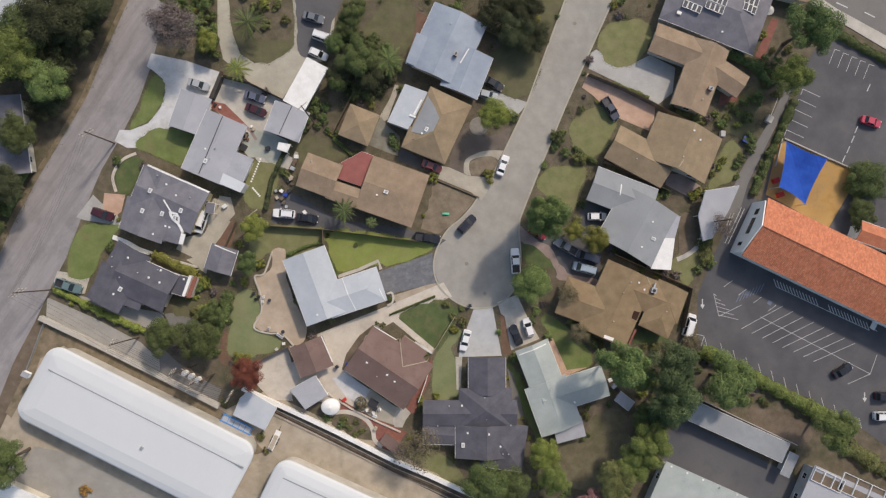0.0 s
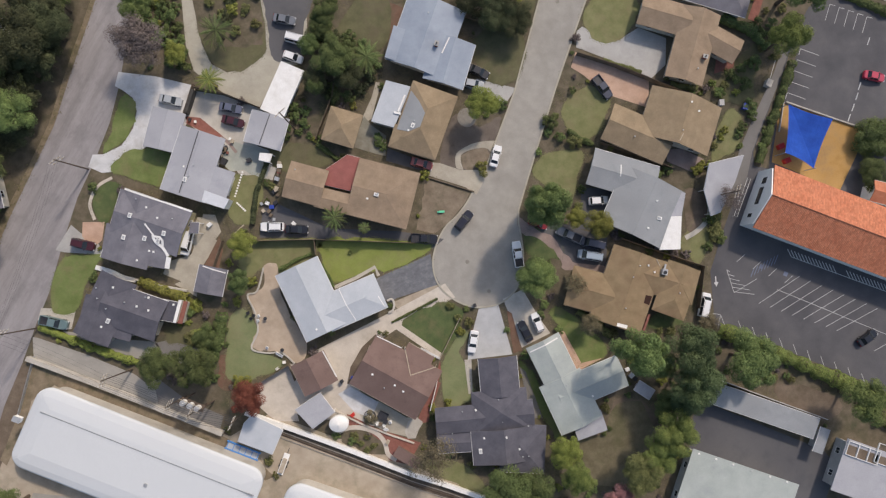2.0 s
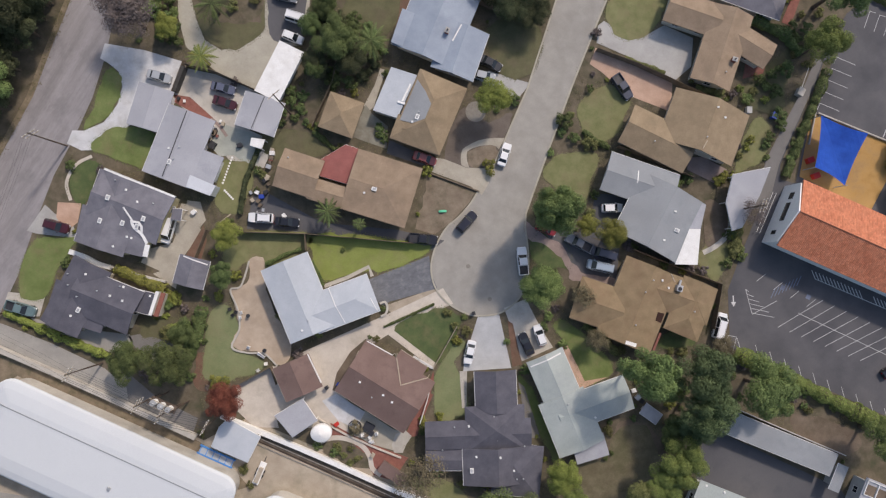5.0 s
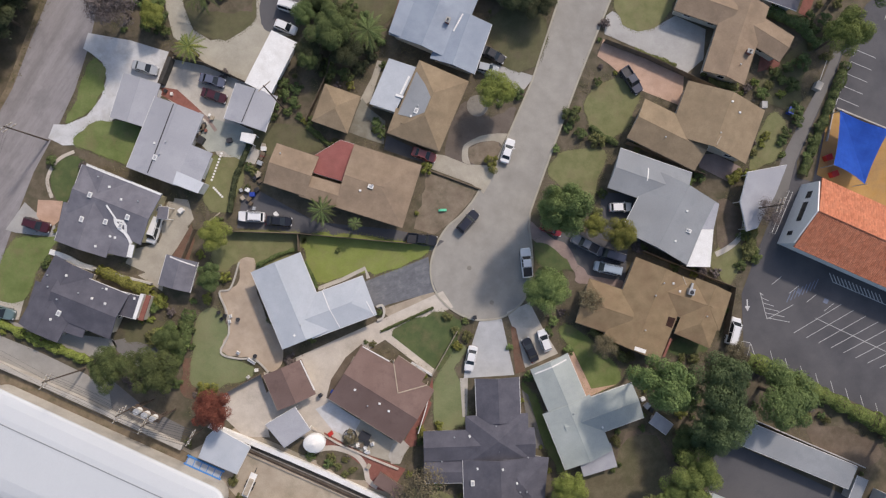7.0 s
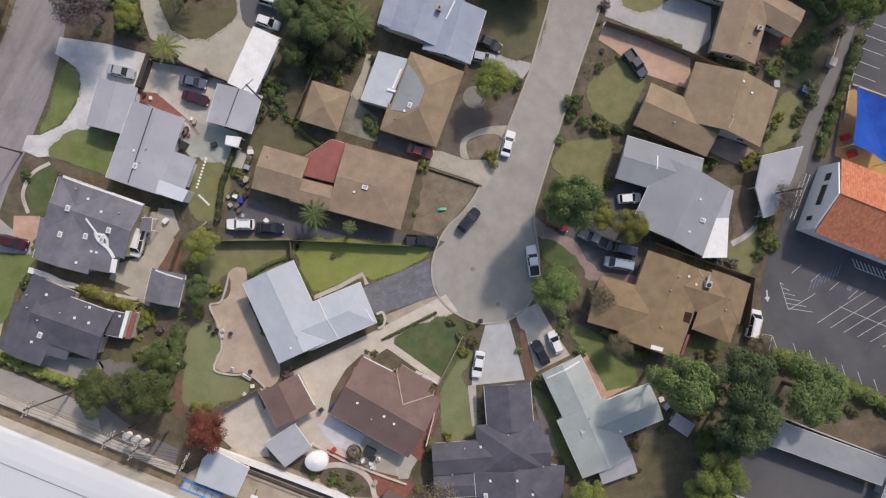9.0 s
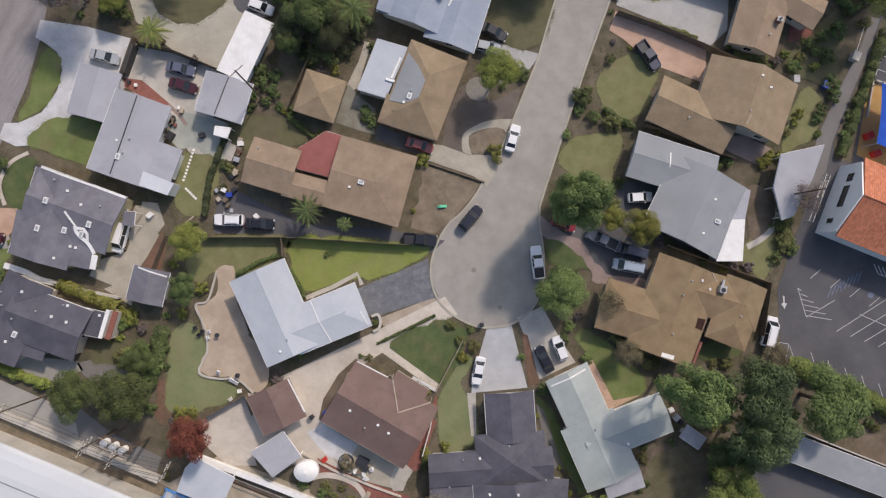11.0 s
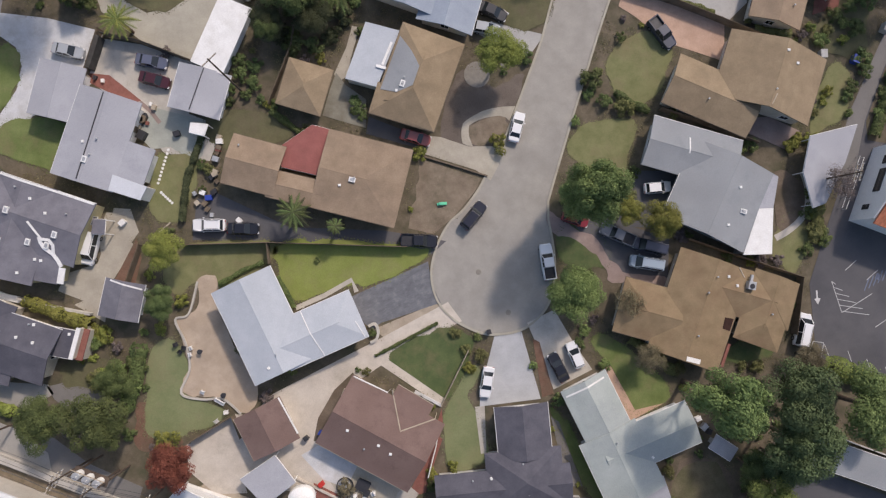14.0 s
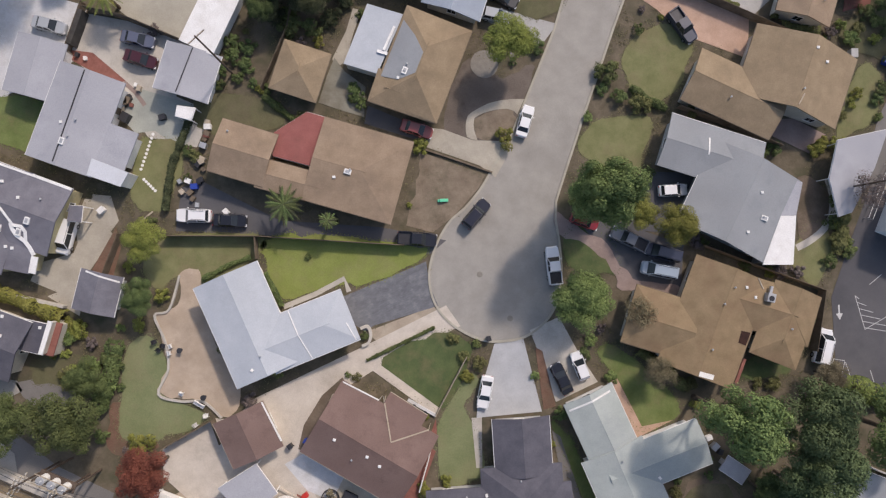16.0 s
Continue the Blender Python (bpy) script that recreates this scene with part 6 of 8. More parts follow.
for r0, r1 in zip(rows, rows[1:]):
    for k in range(8):
        bm.faces.new((r0[k], r0[k + 1], r1[k + 1], r1[k]))
bmesh.ops.solidify(bm, geom=bm.faces[:], thickness=0.02)
part("cloth", bm, M["blue_cloth"], sail)
for x, y in corners:
    part("mast", rod_mesh((x, y, 0), (x, y, 3.6), 0.08), M["metal"], sail, "grey steel mast")

# ---- white storage halls along the yard ----
def storage_hall(name, wing, label):
    cx, cy, length, width, angle = wing
    h = thing(name, cx, cy, label, "storage hall")
    m = frame_at(cx, cy, angle)
    a, b, r = length / 2, width / 2, 3.0
    outline = []
    for sx, sy, t0 in ((1, 1, 0), (-1, 1, 90), (-1, -1, 180), (1, -1, 270)):
        for k in range(7):
            t = radians(t0 + k * 15)
            p = m @ Vector((sx * (a - r) + r * math.cos(t), sy * (b - r) + r * math.sin(t), 0))
            outline.append((p.x, p.y))
    part("wall", slab_mesh([(cx + (x - cx) * 0.98, cy + (y - cy) * 0.96) for x, y in outline], 0, 3.6), M["concrete"], h)
    # a low crowned roof whose sides curl down
    bm = bmesh.new()
    rings = [(1.0, 3.7), (1.0, 3.95), (0.985, 4.1), (0.95, 4.28), (0.8, 4.6), (0.55, 4.85), (0.0, 5.0)]
    prev = None
    for s, z in rings[:-1]:
        ring = []
        for x, y in outline:
            q = m.inverted() @ Vector((x, y, 0))
            inset = (1 - s) * b
            q.x = max(-a + inset, min(a - inset, q.x)) if s < 1 else q.x
            q.y *= s
            ring.append(bm.verts.new(m @ Vector((q.x, q.y, z))))
        if prev:
            for i in range(len(ring)):
                j = (i + 1) % len(ring)
                bm.faces.new((prev[i], prev[j], ring[j], ring[i]))
        prev = ring
    bm.faces.new(prev)
    roof = part("roof", bm, M["roof_white"], h, "white membrane roof with grey streaks")
    part("seam", ribbon_mesh([(m @ Vector((x, b * 0.42, 0))).xy for x in (-a * 0.9, a * 0.97)], 0.16, 4.6, 4.92), M["roof_mid"], roof)
    for k in range(1):
        p = m @ Vector((a * 0.12, -b * 0.25, 3.9))
        part("roof_hatch", box_mesh(-0.3, 0.3, -0.3, 0.3, 0, 0.35, m=frame_at(p.x, p.y, angle, 4.78)), M["metal"], roof)
    return h


storage_hall("storage_hall", (-58.08, -34.72, 47.06, 16.55, -27.5), "long white-roofed storage hall with rounded corners")
storage_hall("storage_hall", (-8.33, -56.58, 51.52, 12.10, -25.4), "second white-roofed storage hall in the dirt yard")

# ---- sheds and carports on the eastern court ----
house("long low storage shed with a grey metal roof", "roof_mid", "stucco_grey", [(68.10, -36.67, 23.29, 4.47, -24.5, "shed", 2.8, 0.03)], category="shed", kind_name="shed", windows=False)
house("short low shed with a grey roof", "roof_mid", "stucco_grey", [(79.46, -44.00, 5.32, 2.10, -115.7, "shed", 2.8, 0.03)], category="shed", kind_name="shed", windows=False)
house("low flat-roofed building with a pale grey roof", "roof_green", "stucco_grey", [(59.71, -53.72, 23.25, 14.10, -24.3, "flat", 3.6, 0.01)], vents=[(53.07, -43.63), (56.46, -45.08), (59.87, -46.54), (63.50, -48.15), (67.25, -49.77), (70.68, -51.23)], category="building", kind_name="building", windows=True)
house("flat pale-roofed commercial building", "roof_grey", "stucco_grey", [(93.13, -53.93, 24.68, 11.12, -24.9, "flat", 3.8, 0.01)], category="building", kind_name="building", windows=True)
house("slate roofed house among dark trees", "roof_slate", "stucco", [(-87.07, 25.62, 16.54, 10.89, -81.2, "gable", 3.0, 0.25)])
house("tan roofed building beside the wide street", "roof_taupe", "stucco", [(81.57, 60.60, 9.55, 6.50, -11.1, "gable", 3.0, 0.2)])
house("pale roofed house corner among trees", "roof_blue", "stucco", [(-85.6, 54.2, 14.56, 12.86, 28.8, "gable", 4.0, 0.12)])
house("clay tiled annex beside the long hall", "roof_clay", "white", [(102.65, 3.83, 16.65, 4.46, -19.3, "gable", 4.0, 0.35)], category="annex", kind_name="annex", windows=False)

house("white flat-roofed corner building beside the yard", "white", "stucco", [(-81.72, -48.77, 9.59, 4.27, -24.9, "flat", 3.0, 0.01)], category="building", kind_name="building", windows=False)
# ---- trees ----
for x, y, r, m, s, label in (
    (22.9, -4.6, 4.4, "leaf", "full", "round green tree at the edge of the turning circle"),
    (24.9, 8.8, 4.8, "leaf_fresh", "full", "round green tree beside a driveway"),
    (-13.40, 42.11, 4.26, "leaf_dark", "full", "broad dark evergreen tree in a back garden"),
    (15.45, 30.67, 4.0, "leaf_lime", "full", "light green tree beside the street"),
    (39.6, -20.1, 5.1, "leaf_fresh", "full", "large green tree behind a house"),
    (50.6, -21.0, 5.2, "leaf_blue", "full", "dark green tree in a clump"),
    (51.2, -27.67, 5.3, "leaf_blue", "full", "broad dark tree over sheds"),
    (50.69, -31.63, 4.2, "leaf_blue", "full", "dark blue-green tree beside storage sheds"),
    (33.48, -15.29, 2.6, "leaf_dry", "airy", "brownish loose tree beside a warm brown roof"),
    (57.74, -17.73, 2.4, "leaf_dry", "airy", "brownish loose tree beside a white van"),
    (63.66, -25.0, 6.0, "leaf_fresh", "full", "round green tree beside a parking lot"),
    (47.2, -38.2, 4.9, "leaf_hedge", "full", "olive green tree in a back yard"),
    (39.6, -45.4, 4.4, "leaf_olive", "full", "yellowish green tree in a back yard"),
    (43.92, -41.89, 4.2, "leaf_hedge", "full", "yellowish green tree in a back yard"),
    (86.28, -35.26, 5.23, "leaf", "full", "round green tree beside storage sheds"),
    (81.2, 48.5, 6.4, "leaf_dark", "full", "dark tree at the corner of a parking lot"),
    (77.7, 38.7, 4.2, "leaf_hedge", "full", "yellow-green tree beside a parking lot"),
    (98.44, 17.37, 5.58, "leaf_dark", "wide", "dark tree beside the playground"),
    (96.67, 10.00, 3.79, "leaf_dark", "full", "dark tree beside the clay tiled hall"),
    (12.77, -45.67, 5.0, "leaf_dark", "full", "green tree behind a dark slate roof"),
    (25.5, -40.0, 3.6, "leaf_lime", "full", "yellowish tree beside a dark slate roof"),
    (27.63, -45.22, 3.9, "leaf_hedge", "full", "yellowish tree beside a dark slate roof"),
    (18.60, -46.46, 4.0, "leaf_dark", "full", "dark green tree behind a slate roof"),
    (-52.21, -14.98, 3.93, "leaf_dark", "full", "dark green tree beside the lane"),
    (-45.24, -15.71, 4.62, "leaf_dark", "full", "broad dark green tree beside the lane"),
    (-34.9, -22.9, 3.9, "leaf_red", "full", "rust red autumn tree by the boundary wall"),
    (-34.7, 7.0, 2.9, "leaf_light", "full", "bright yellow-green small tree"),
    (-35.9, -0.4, 2.7, "leaf_dark", "full", "dark shaggy tree in a garden corner"),
    (-80.68, 41.00, 6.23, "leaf_hedge", "wide", "light green wide tree beside the rural road"),
    (-72.24, 48.91, 6.79, "leaf_deep", "wide", "dark woodland tree beside the rural road"),
    (-67.75, 51.91, 5.11, "leaf_deep", "full", "dark woodland tree beside the rural road"),
    (-75.2, 36.2, 5.0, "leaf", "full", "dark woodland tree beside the rural road"),
    (-81.03, 25.82, 4.52, "leaf_dark", "wide", "dark woodland tree beside the rural road"),
    (-83.69, 15.35, 4.27, "leaf_deep", "full", "dark tree beside the rural road"),
    (-87.48, 7.25, 4.48, "leaf_dark", "full", "dark tree beside the rural road"),
    (-78.50, 46.89, 5.68, "leaf_dark", "wide", "dark woodland tree beside the rural road"),
    (-81.98, -39.26, 5.35, "leaf_dark", "full", "dark tree beside the yard"),
    (-50.12, 47.3, 5.6, "leaf_grey", "airy", "bare grey-purple twiggy tree"),
    (-0.57, -37.95, 5.30, "leaf_dry", "thin", "bare brown twiggy tree by the wall"),
    (18.05, 53.18, 6.06, "leaf_deep", "wide", "dense dark evergreen mass beside the street"),
    (37.16, 4.60, 3.37, "leaf_light", "wide", "low yellow-green tree over parked cars"),
    (32.6, 6.4, 2.4, "leaf_light", "full", "low airy yellow-green tree beside a dark court"),
    (35.93, -50.30, 3.03, "leaf_pink", "full", "pink flowering bush beside dark trees"),
    (-50.89, 55.84, 3.82, "leaf", "full", "green tree beside a circular drive"),
    (-44.46, 46.01, 2.57, "leaf_light", "full", "spiky yellow-green bush beside a drive"),
    (64.71, 7.56, 3.12, "leaf_grey", "thin", "bare small tree over a pale canopy"),
    (-18.05, 45.78, 2.38, "leaf_dark", "full", "dark green thicket tree behind a house"),
    (-15.55, 48.84, 3.22, "leaf_dark", "full", "dark green thicket tree behind a house"),
    (-11.13, 43.70, 2.63, "leaf_dark", "full", "dark green thicket tree behind a house"),
    (-17.55, 37.83, 2.14, "leaf_dark", "full", "dark green thicket tree behind a house"),
    (20.34, 49.40, 4.6, "leaf_deep", "wide", "dense dark evergreen mass beside the street"),
    (23.89, 47.74, 4.0, "leaf_deep", "wide", "dense dark evergreen mass beside the street"),
    (22.29, 53.86, 4.25, "leaf_deep", "wide", "dense dark evergreen mass beside the street"),
    (-43.08, -10.77, 2.87, "leaf_dark", "full", "dark green garden tree"),
    (-14.25, 52.05, 3.20, "leaf_dark", "full", "dark green garden tree"),
    (31.0, -6.9, 2.8, "leaf_dry", "thin", "thin olive tree beside a tan roof"),
    (46.2, -24.6, 3.6, "leaf", "full", "green tree between taller trees"),
    (46.9, -32.8, 3.2, "leaf_dark", "full", "dark tree beside a small shed"),
    (-10.98, 39.33, 3.4, "leaf_deep", "wide", "dark thicket tree behind a tan garage"),
    (-17.36, 38.50, 2.8, "leaf_deep", "full", "dark thicket tree behind a tan garage")):
    tall = {"at the edge of the turning": 6.8, "round green tree beside a driveway": 17.8, "large green tree behind": 17.5, "in a clump": 14.0, "over sheds": 13.0, "beside a parking lot": 10.5, "rust red": 9.0, "beside the lane": 8.0, "broad dark evergreen": 7.5, "dense dark evergreen": 6.0, "thicket": 5.0, "beside the playground": 4.0, "clay tiled hall": 4.0}
    tree(x, y, r, m, s, next((h for k, h in tall.items() if k in label), None), label=label, skirts=2 if "beside a driveway" in label else 0)
for x, y, r, tone in ((-36.03, 49.72, 4.40, ("leaf_dark", "leaf_deep")), (-38.16, 40.02, 3.12, ("leaf_hedge", "leaf_light")), (-6.83, 42.20, 4.13, ("leaf_dark", "leaf")), (-16.01, 10.59, 3.0, ("leaf_dark", "leaf_deep"))):
    palm(x, y, r, tone)
palm(-10.31, 8.04, 1.4, ("leaf_dark", "leaf_deep"), "small palm beside a dark driveway")

# hedges and beds
hedge([(-76.85, -5.81), (-66.95, -10.94), (-58.19, -14.89)], 1.9, 1.5, "leaf_lime", "long clipped yellow-green hedge", seed=2)
hedge([(-56.36, 1.60), (-52.12, -0.65), (-47.13, -2.96)], 2.4, 2.0, "leaf_light", "yellow-green hedge between two dark roofs", seed=3)
hedge([(61.07, -19.26), (72.35, -25.13), (83.69, -31.41), (90.01, -34.81)], 3.6, 2.4, "leaf_hedge", "thick green hedge beside the parking lot", seed=4)
hedge([(93.75, -40.78), (101.35, -45.82), (106.45, -48.37)], 4.0, 1.8, "leaf_olive", "overgrown olive hedge beside the lot", seed=5)
hedge([(68.14, 46.25), (74.50, 43.06), (77.65, 39.06)], 2.6, 2.0, "leaf_dark", "dark hedge behind a taupe roof", seed=6)
hedge([(73.52, 14.66), (76.87, 21.95), (80.40, 29.74), (83.03, 35.58)], 2.3, 1.7, "leaf_dark", "dark hedge along the lane", seed=7)
hedge([(-6.63, -11.56), (3.05, -7.61)], 0.4, 0.5, "leaf_dark", "low dark hedge along a driveway", seed=8)
hedge([(-83.54, 19.32), (-87.43, 9.81)], 3.0, 2.4, "leaf_dark", "dark hedge beside the rural road", seed=9)
hedge([(42.50, 39.28), (50.27, 36.00)], 0.9, 0.8, "leaf_olive", "low dry hedge beside a driveway", seed=10)
hedge([(58.54, 41.35), (57.24, 37.58), (55.30, 33.80)], 1.0, 1.0, "leaf_olive", "low hedge between two tan roofs", seed=11)
hedge([(61.89, -1.00), (64.11, 5.20)], 2.0, 1.5, "leaf_olive", "scruffy hedge beside the lane", seed=12)

# ---- vehicles ----
for kind, colour, (x, y, turn), label in (
    ("sedan", "white", (17.80, 20.78, 70), "white sedan parked at the kerb of the street"),
    ("suv", "plum", (9.98, 8.03, 46), "very dark car parked at the turning circle"),
    ("pickup", "white", (20.46, 0.02, 93), "white pickup truck with an open dark bed"),
    ("sedan", "white", (9.57, -17.11, -104), "white sedan on a grey driveway"),
    ("hatch", "white", (23.26, -14.37, 107), "white small car on a pale driveway"),
    ("sedan", "black", (20.53, -15.95, 112), "black car on a pale driveway"),
    ("suv", "white", (-29.25, 10.15, 175), "white car with a sunroof on a dark driveway"),
    ("sedan", "black", (-24.30, 9.18, -6), "black car behind a white car"),
    ("pickup", "black", (1.45, 5.00, -8), "black pickup truck on a dark driveway"),
    ("hatch", "white", (38.48, 9.69, 0), "white small car on a dark court"),
    ("hatch", "red", (25.35, 6.04, -23), "red car half under a tree"),
    ("pickup", "grey", (31.55, 3.11, 151), "grey pickup truck on a reddish driveway"),
    ("van", "navy", (36.29, 0.88, 161), "dark blue van on a reddish driveway"),
    ("van", "pale_blue", (35.52, -1.60, 165), "pale blue van on a reddish driveway"),
    ("pickup", "navy", (41.54, 33.31, -58), "dark pickup truck on pinkish paving"),
    ("sedan", "silver", (-47.41, 37.71, -17), "silver sedan on a pale drive"),
    ("sedan", "slate", (-35.52, 35.14, -16), "dull slate blue sedan in a tan court"),
    ("sedan", "maroon", (-35.27, 32.33, -20), "maroon sedan in a tan court"),
    ("pickup", "teal", (-73.88, -5.16, -19), "dull teal pickup truck beside a lawn"),
    ("suv", "maroon", (-67.04, 9.94, -19), "dark maroon car on a short driveway"),
    ("sedan", "rose", (100.54, 31.07, -17), "red car in the parking lot"),
    ("sedan", "black", (93.11, -24.26, 30), "black car in the parking lot"),
    ("van", "white", (58.71, -14.07, 72), "white van beside a board fence"),
    ("suv", "white", (102.39, -34.35, -1), "white car in the parking lot"),
    ("suv", "black", (102.73, -29.98, -1), "black car in the parking lot"),
    ("van", "white", (-20.75, 48.16, -19), "white van on a tan drive"),
    ("hatch", "white", (-22.05, 44.61, -24), "white car on a tan drive"),
    ("sedan", "black", (15.87, 38.67, -29), "black car on a grey driveway"),
    ("hatch", "silver", (14.62, 36.16, -15), "silver car under a light green tree"),
    ("sedan", "dull_red", (2.38, 20.48, -21), "faded red car half under a tan eave"),
    ("van", "white", (-46.56, 8.40, -108), "white box van beside a dark-roofed house")):
    vehicle(kind, colour, x, y, turn, label)

# ---- walls and fences ----
wall([(-79.72, -11.80), (-67.42, -17.82), (-53.27, -25.08), (-42.60, -30.68)], 0.9, 1.2, "concrete", "long pale concrete boundary wall of the yard")
wall([(-37.84, -26.94), (-29.30, -30.95), (-23.35, -33.76), (-17.38, -36.69), (-11.40, -39.75), (-5.39, -42.83), (1.83, -45.92), (10.29, -49.89), (18.90, -54.48)], 0.85, 0.9, "white", "long whitewashed block wall behind the gardens")
for line in ([(-33.32, 7.59), (-20.67, 6.75), (-0.35, 4.20)], [(-20.91, 6.75), (-20.90, 3.59)], [(-34.94, -21.40), (-28.15, -18.08), (-27.17, -21.46)], [(40.07, 21.62), (46.91, 18.77), (54.65, 15.03)],
             [(42.19, 1.49), (49.09, -1.62), (59.17, -5.99), (57.19, -14.68)], [(-12.88, 45.77), (-14.69, 35.85), (-18.92, 27.20)], [(36.79, 40.79), (44.35, 37.74), (50.67, 34.66), (63.36, 28.47)], [(11.17, 51.72), (23.01, 46.89), (26.52, 48.19)], [(-39.31, 8.18), (-41.66, 2.73), (-43.41, -2.10)], [(-42.53, 40.45), (-45.46, 33.09)], [(-29.25, 34.47), (-37.11, 38.31), (-42.52, 39.84)]):
    fence(line)

fence([(2.46, -19.87), (7.36, -11.97)], 1.0, "wood_pale", "low pale board fence beside a front lawn")

# ---- the wood beside the rural road ----
def within(x, y, poly):
    hit = False
    for (x0, y0), (x1, y1) in zip(poly, poly[1:] + poly[:1]):
        if (y0 > y) != (y1 > y) and x < (x1 - x0) * (y - y0) / (y1 - y0) + x0:
            hit = not hit
    return hit


WOOD = [(-96.53, 62.76), (-62.67, 63.43), (-65.56, 56.02), (-69.35, 46.45), (-73.70, 35.83), (-78.74, 26.97), (-83.97, 18.04), (-88.26, 9.65), (-95.46, -2.02)]
wood_rng = random.Random(12)
planted = []
xs, ys = [p[0] for p in WOOD], [p[1] for p in WOOD]
for _ in range(1500):
    if len(planted) >= 60:
        break
    x, y = wood_rng.uniform(min(xs), max(xs)), wood_rng.uniform(min(ys), max(ys))
    if within(x, y, WOOD) and all((x - a) ** 2 + (y - b) ** 2 > 2.7 ** 2 for a, b in planted) and not any(inside(w, x, y, 4.5)[0] for w in WINGS):
        planted.append((x, y))
        tree(x, y, wood_rng.uniform(2.4, 4.6), wood_rng.choice(["leaf_deep", "leaf_deep", "leaf_deep", "leaf_dark", "leaf_olive", "leaf_deep"]), "far", label="dense woodland tree beside the rural road")

# ---- shrubs and weeds in the gardens ----
GARDENS = [(-75.68, -9.80), (-73.51, 2.73), (-66.11, 20.78), (-57.45, 40.27), (-54.07, 61.14), (33.14, 62.78), (26.75, 43.80), (12.95, 14.45), (3.08, 2.73), (7.98, -9.52), (19.07, -8.34), (22.84, 5.20), (22.87, 11.39), (42.62, 60.43), (56.03, 63.22), (76.50, 50.82), (78.86, 34.31), (69.58, 12.77), (61.09, -4.75), (59.06, -17.17), (61.56, -20.29), (81.84, -29.77), (88.07, -42.27), (81.66, -42.18), (57.67, -29.53), (53.66, -54.04), (31.24, -53.64), (10.37, -48.45), (-12.69, -37.26), (-36.69, -27.39), (-58.65, -16.45)]
bush_rng = random.Random(5)
bushes = []
gx, gy = [p[0] for p in GARDENS], [p[1] for p in GARDENS]
while len(bushes) < 245:
    x, y = bush_rng.uniform(min(gx), max(gx)), bush_rng.uniform(min(gy), max(gy))
    if not within(x, y, GARDENS) or any(inside(w, x, y, 0.4)[0] for w in WINGS) or any(within(x, y, c) for c in COVERED) or any((x - a) ** 2 + (y - b) ** 2 < 1.1 for a, b in bushes):
        continue
    bushes.append((x, y))
    shrub(x, y, bush_rng.uniform(0.45, 1.35), bush_rng.choice(["leaf_dark", "leaf_dark", "leaf_olive", "leaf", "leaf_grey", "leaf_light"]))
verts, faces = [], []
tufts = 0
while tufts < 14000:
    x, y = bush_rng.uniform(min(gx), max(gx)), bush_rng.uniform(min(gy), max(gy))
    if noise.noise((x * 0.16, y * 0.16, 3.3)) < -0.05 or not within(x, y, GARDENS) or any(inside(w, x, y, 0.0)[0] for w in WINGS):
        tufts += 0.05
        continue
    if any(within(x, y, c) for c in COVERED):
        tufts += 0.05
        continue
    for k in range(4):
        d = Vector((bush_rng.gauss(0, 0.5), bush_rng.gauss(0, 0.5), 1)).normalized()
        leaf_card(verts, faces, Vector((x + bush_rng.gauss(0, 0.25), y + bush_rng.gauss(0, 0.25), bush_rng.uniform(0.03, 0.12))), d, bush_rng.uniform(0.05, 0.14), bush_rng)
    tufts += 1
me = bpy.data.meshes.new("weeds")
me.from_pydata([tuple(v) for v in verts], [], faces)
me.materials.append(M["weed"])
tagged(new("weeds", me), "low dry weeds scattered over the gardens", "weeds", kind="stuff")

# ---- power poles and wires ----
WIRE_ENDS = {}


def power_pole(key, x, y, height, turn, arms=2, label="dark wooden power pole with crossarms"):
    p = thing("power_pole", x, y, label, "power pole")
    part("pole", rod_mesh((x, y, -0.2), (x, y, height), 0.16, 0.1), M["pole"], p)
    ends = []
    for a in range(arms):
        z = height - 0.35 - 1.0 * a
        m = frame_at(x, y, turn, z)
        arm = part("crossarm", box_mesh(-1.3, 1.3, -0.06, 0.06, -0.07, 0.07, m=m), M["wood_pale"], p)
        for u in (-1.2, -0.5, 0.5, 1.2):
            q = m @ Vector((u, 0, 0.07))
            part("insulator", rod_mesh(q, q + Vector((0, 0, 0.22)), 0.06, 0.04, 8), M["white"], arm)
            ends.append(q + Vector((0, 0, 0.2)))
    WIRE_ENDS[key] = ends
    return p


def wires(a, b, count=4, sag=0.7, thick=0.014):
    for p, q in list(zip(WIRE_ENDS[a], WIRE_ENDS[b]))[:count]:
        pts = [p.lerp(q, i / 12) - Vector((0, 0, sag * 4 * (i / 12) * (1 - i / 12))) for i in range(13)]
        bm = tube_mesh(pts, thick)
        solo("power_wire", bm, M["dark_metal"], "thin dark sagging overhead wire", "power wire", "overhead wires")


power_pole("a", *(-65.21, 25.14), 11.0, 30)
power_pole("b", *(-77.48, -5.98), 12.0, 40, arms=3)
power_pole("c", *(-59.71, -16.08), 11.5, 62)
power_pole("d", *(-49.38, -22.41), 9.8, 62, arms=3)
power_pole("f", *(-45.54, -24.41), 9.6, 62, arms=2)
power_pole("e", *(-37.69, -26.60), 10.0, 62)
power_pole("g", *(63.40, 8.49), 10.0, 70, arms=2)
WIRE_ENDS["far"] = [Vector((*(24.36, -53.01), 9.5)) + Vector((0.5 * i, 0.5 * i, 0)) for i in range(8)]
wires("c", "d", 8, 0.5, 0.024)
wires("d", "f", 8, 0.15, 0.03)
wires("f", "e", 8, 0.3, 0.03)
wires("a", "b", 4, 0.9)
wires("b", "c", 4, 0.9)
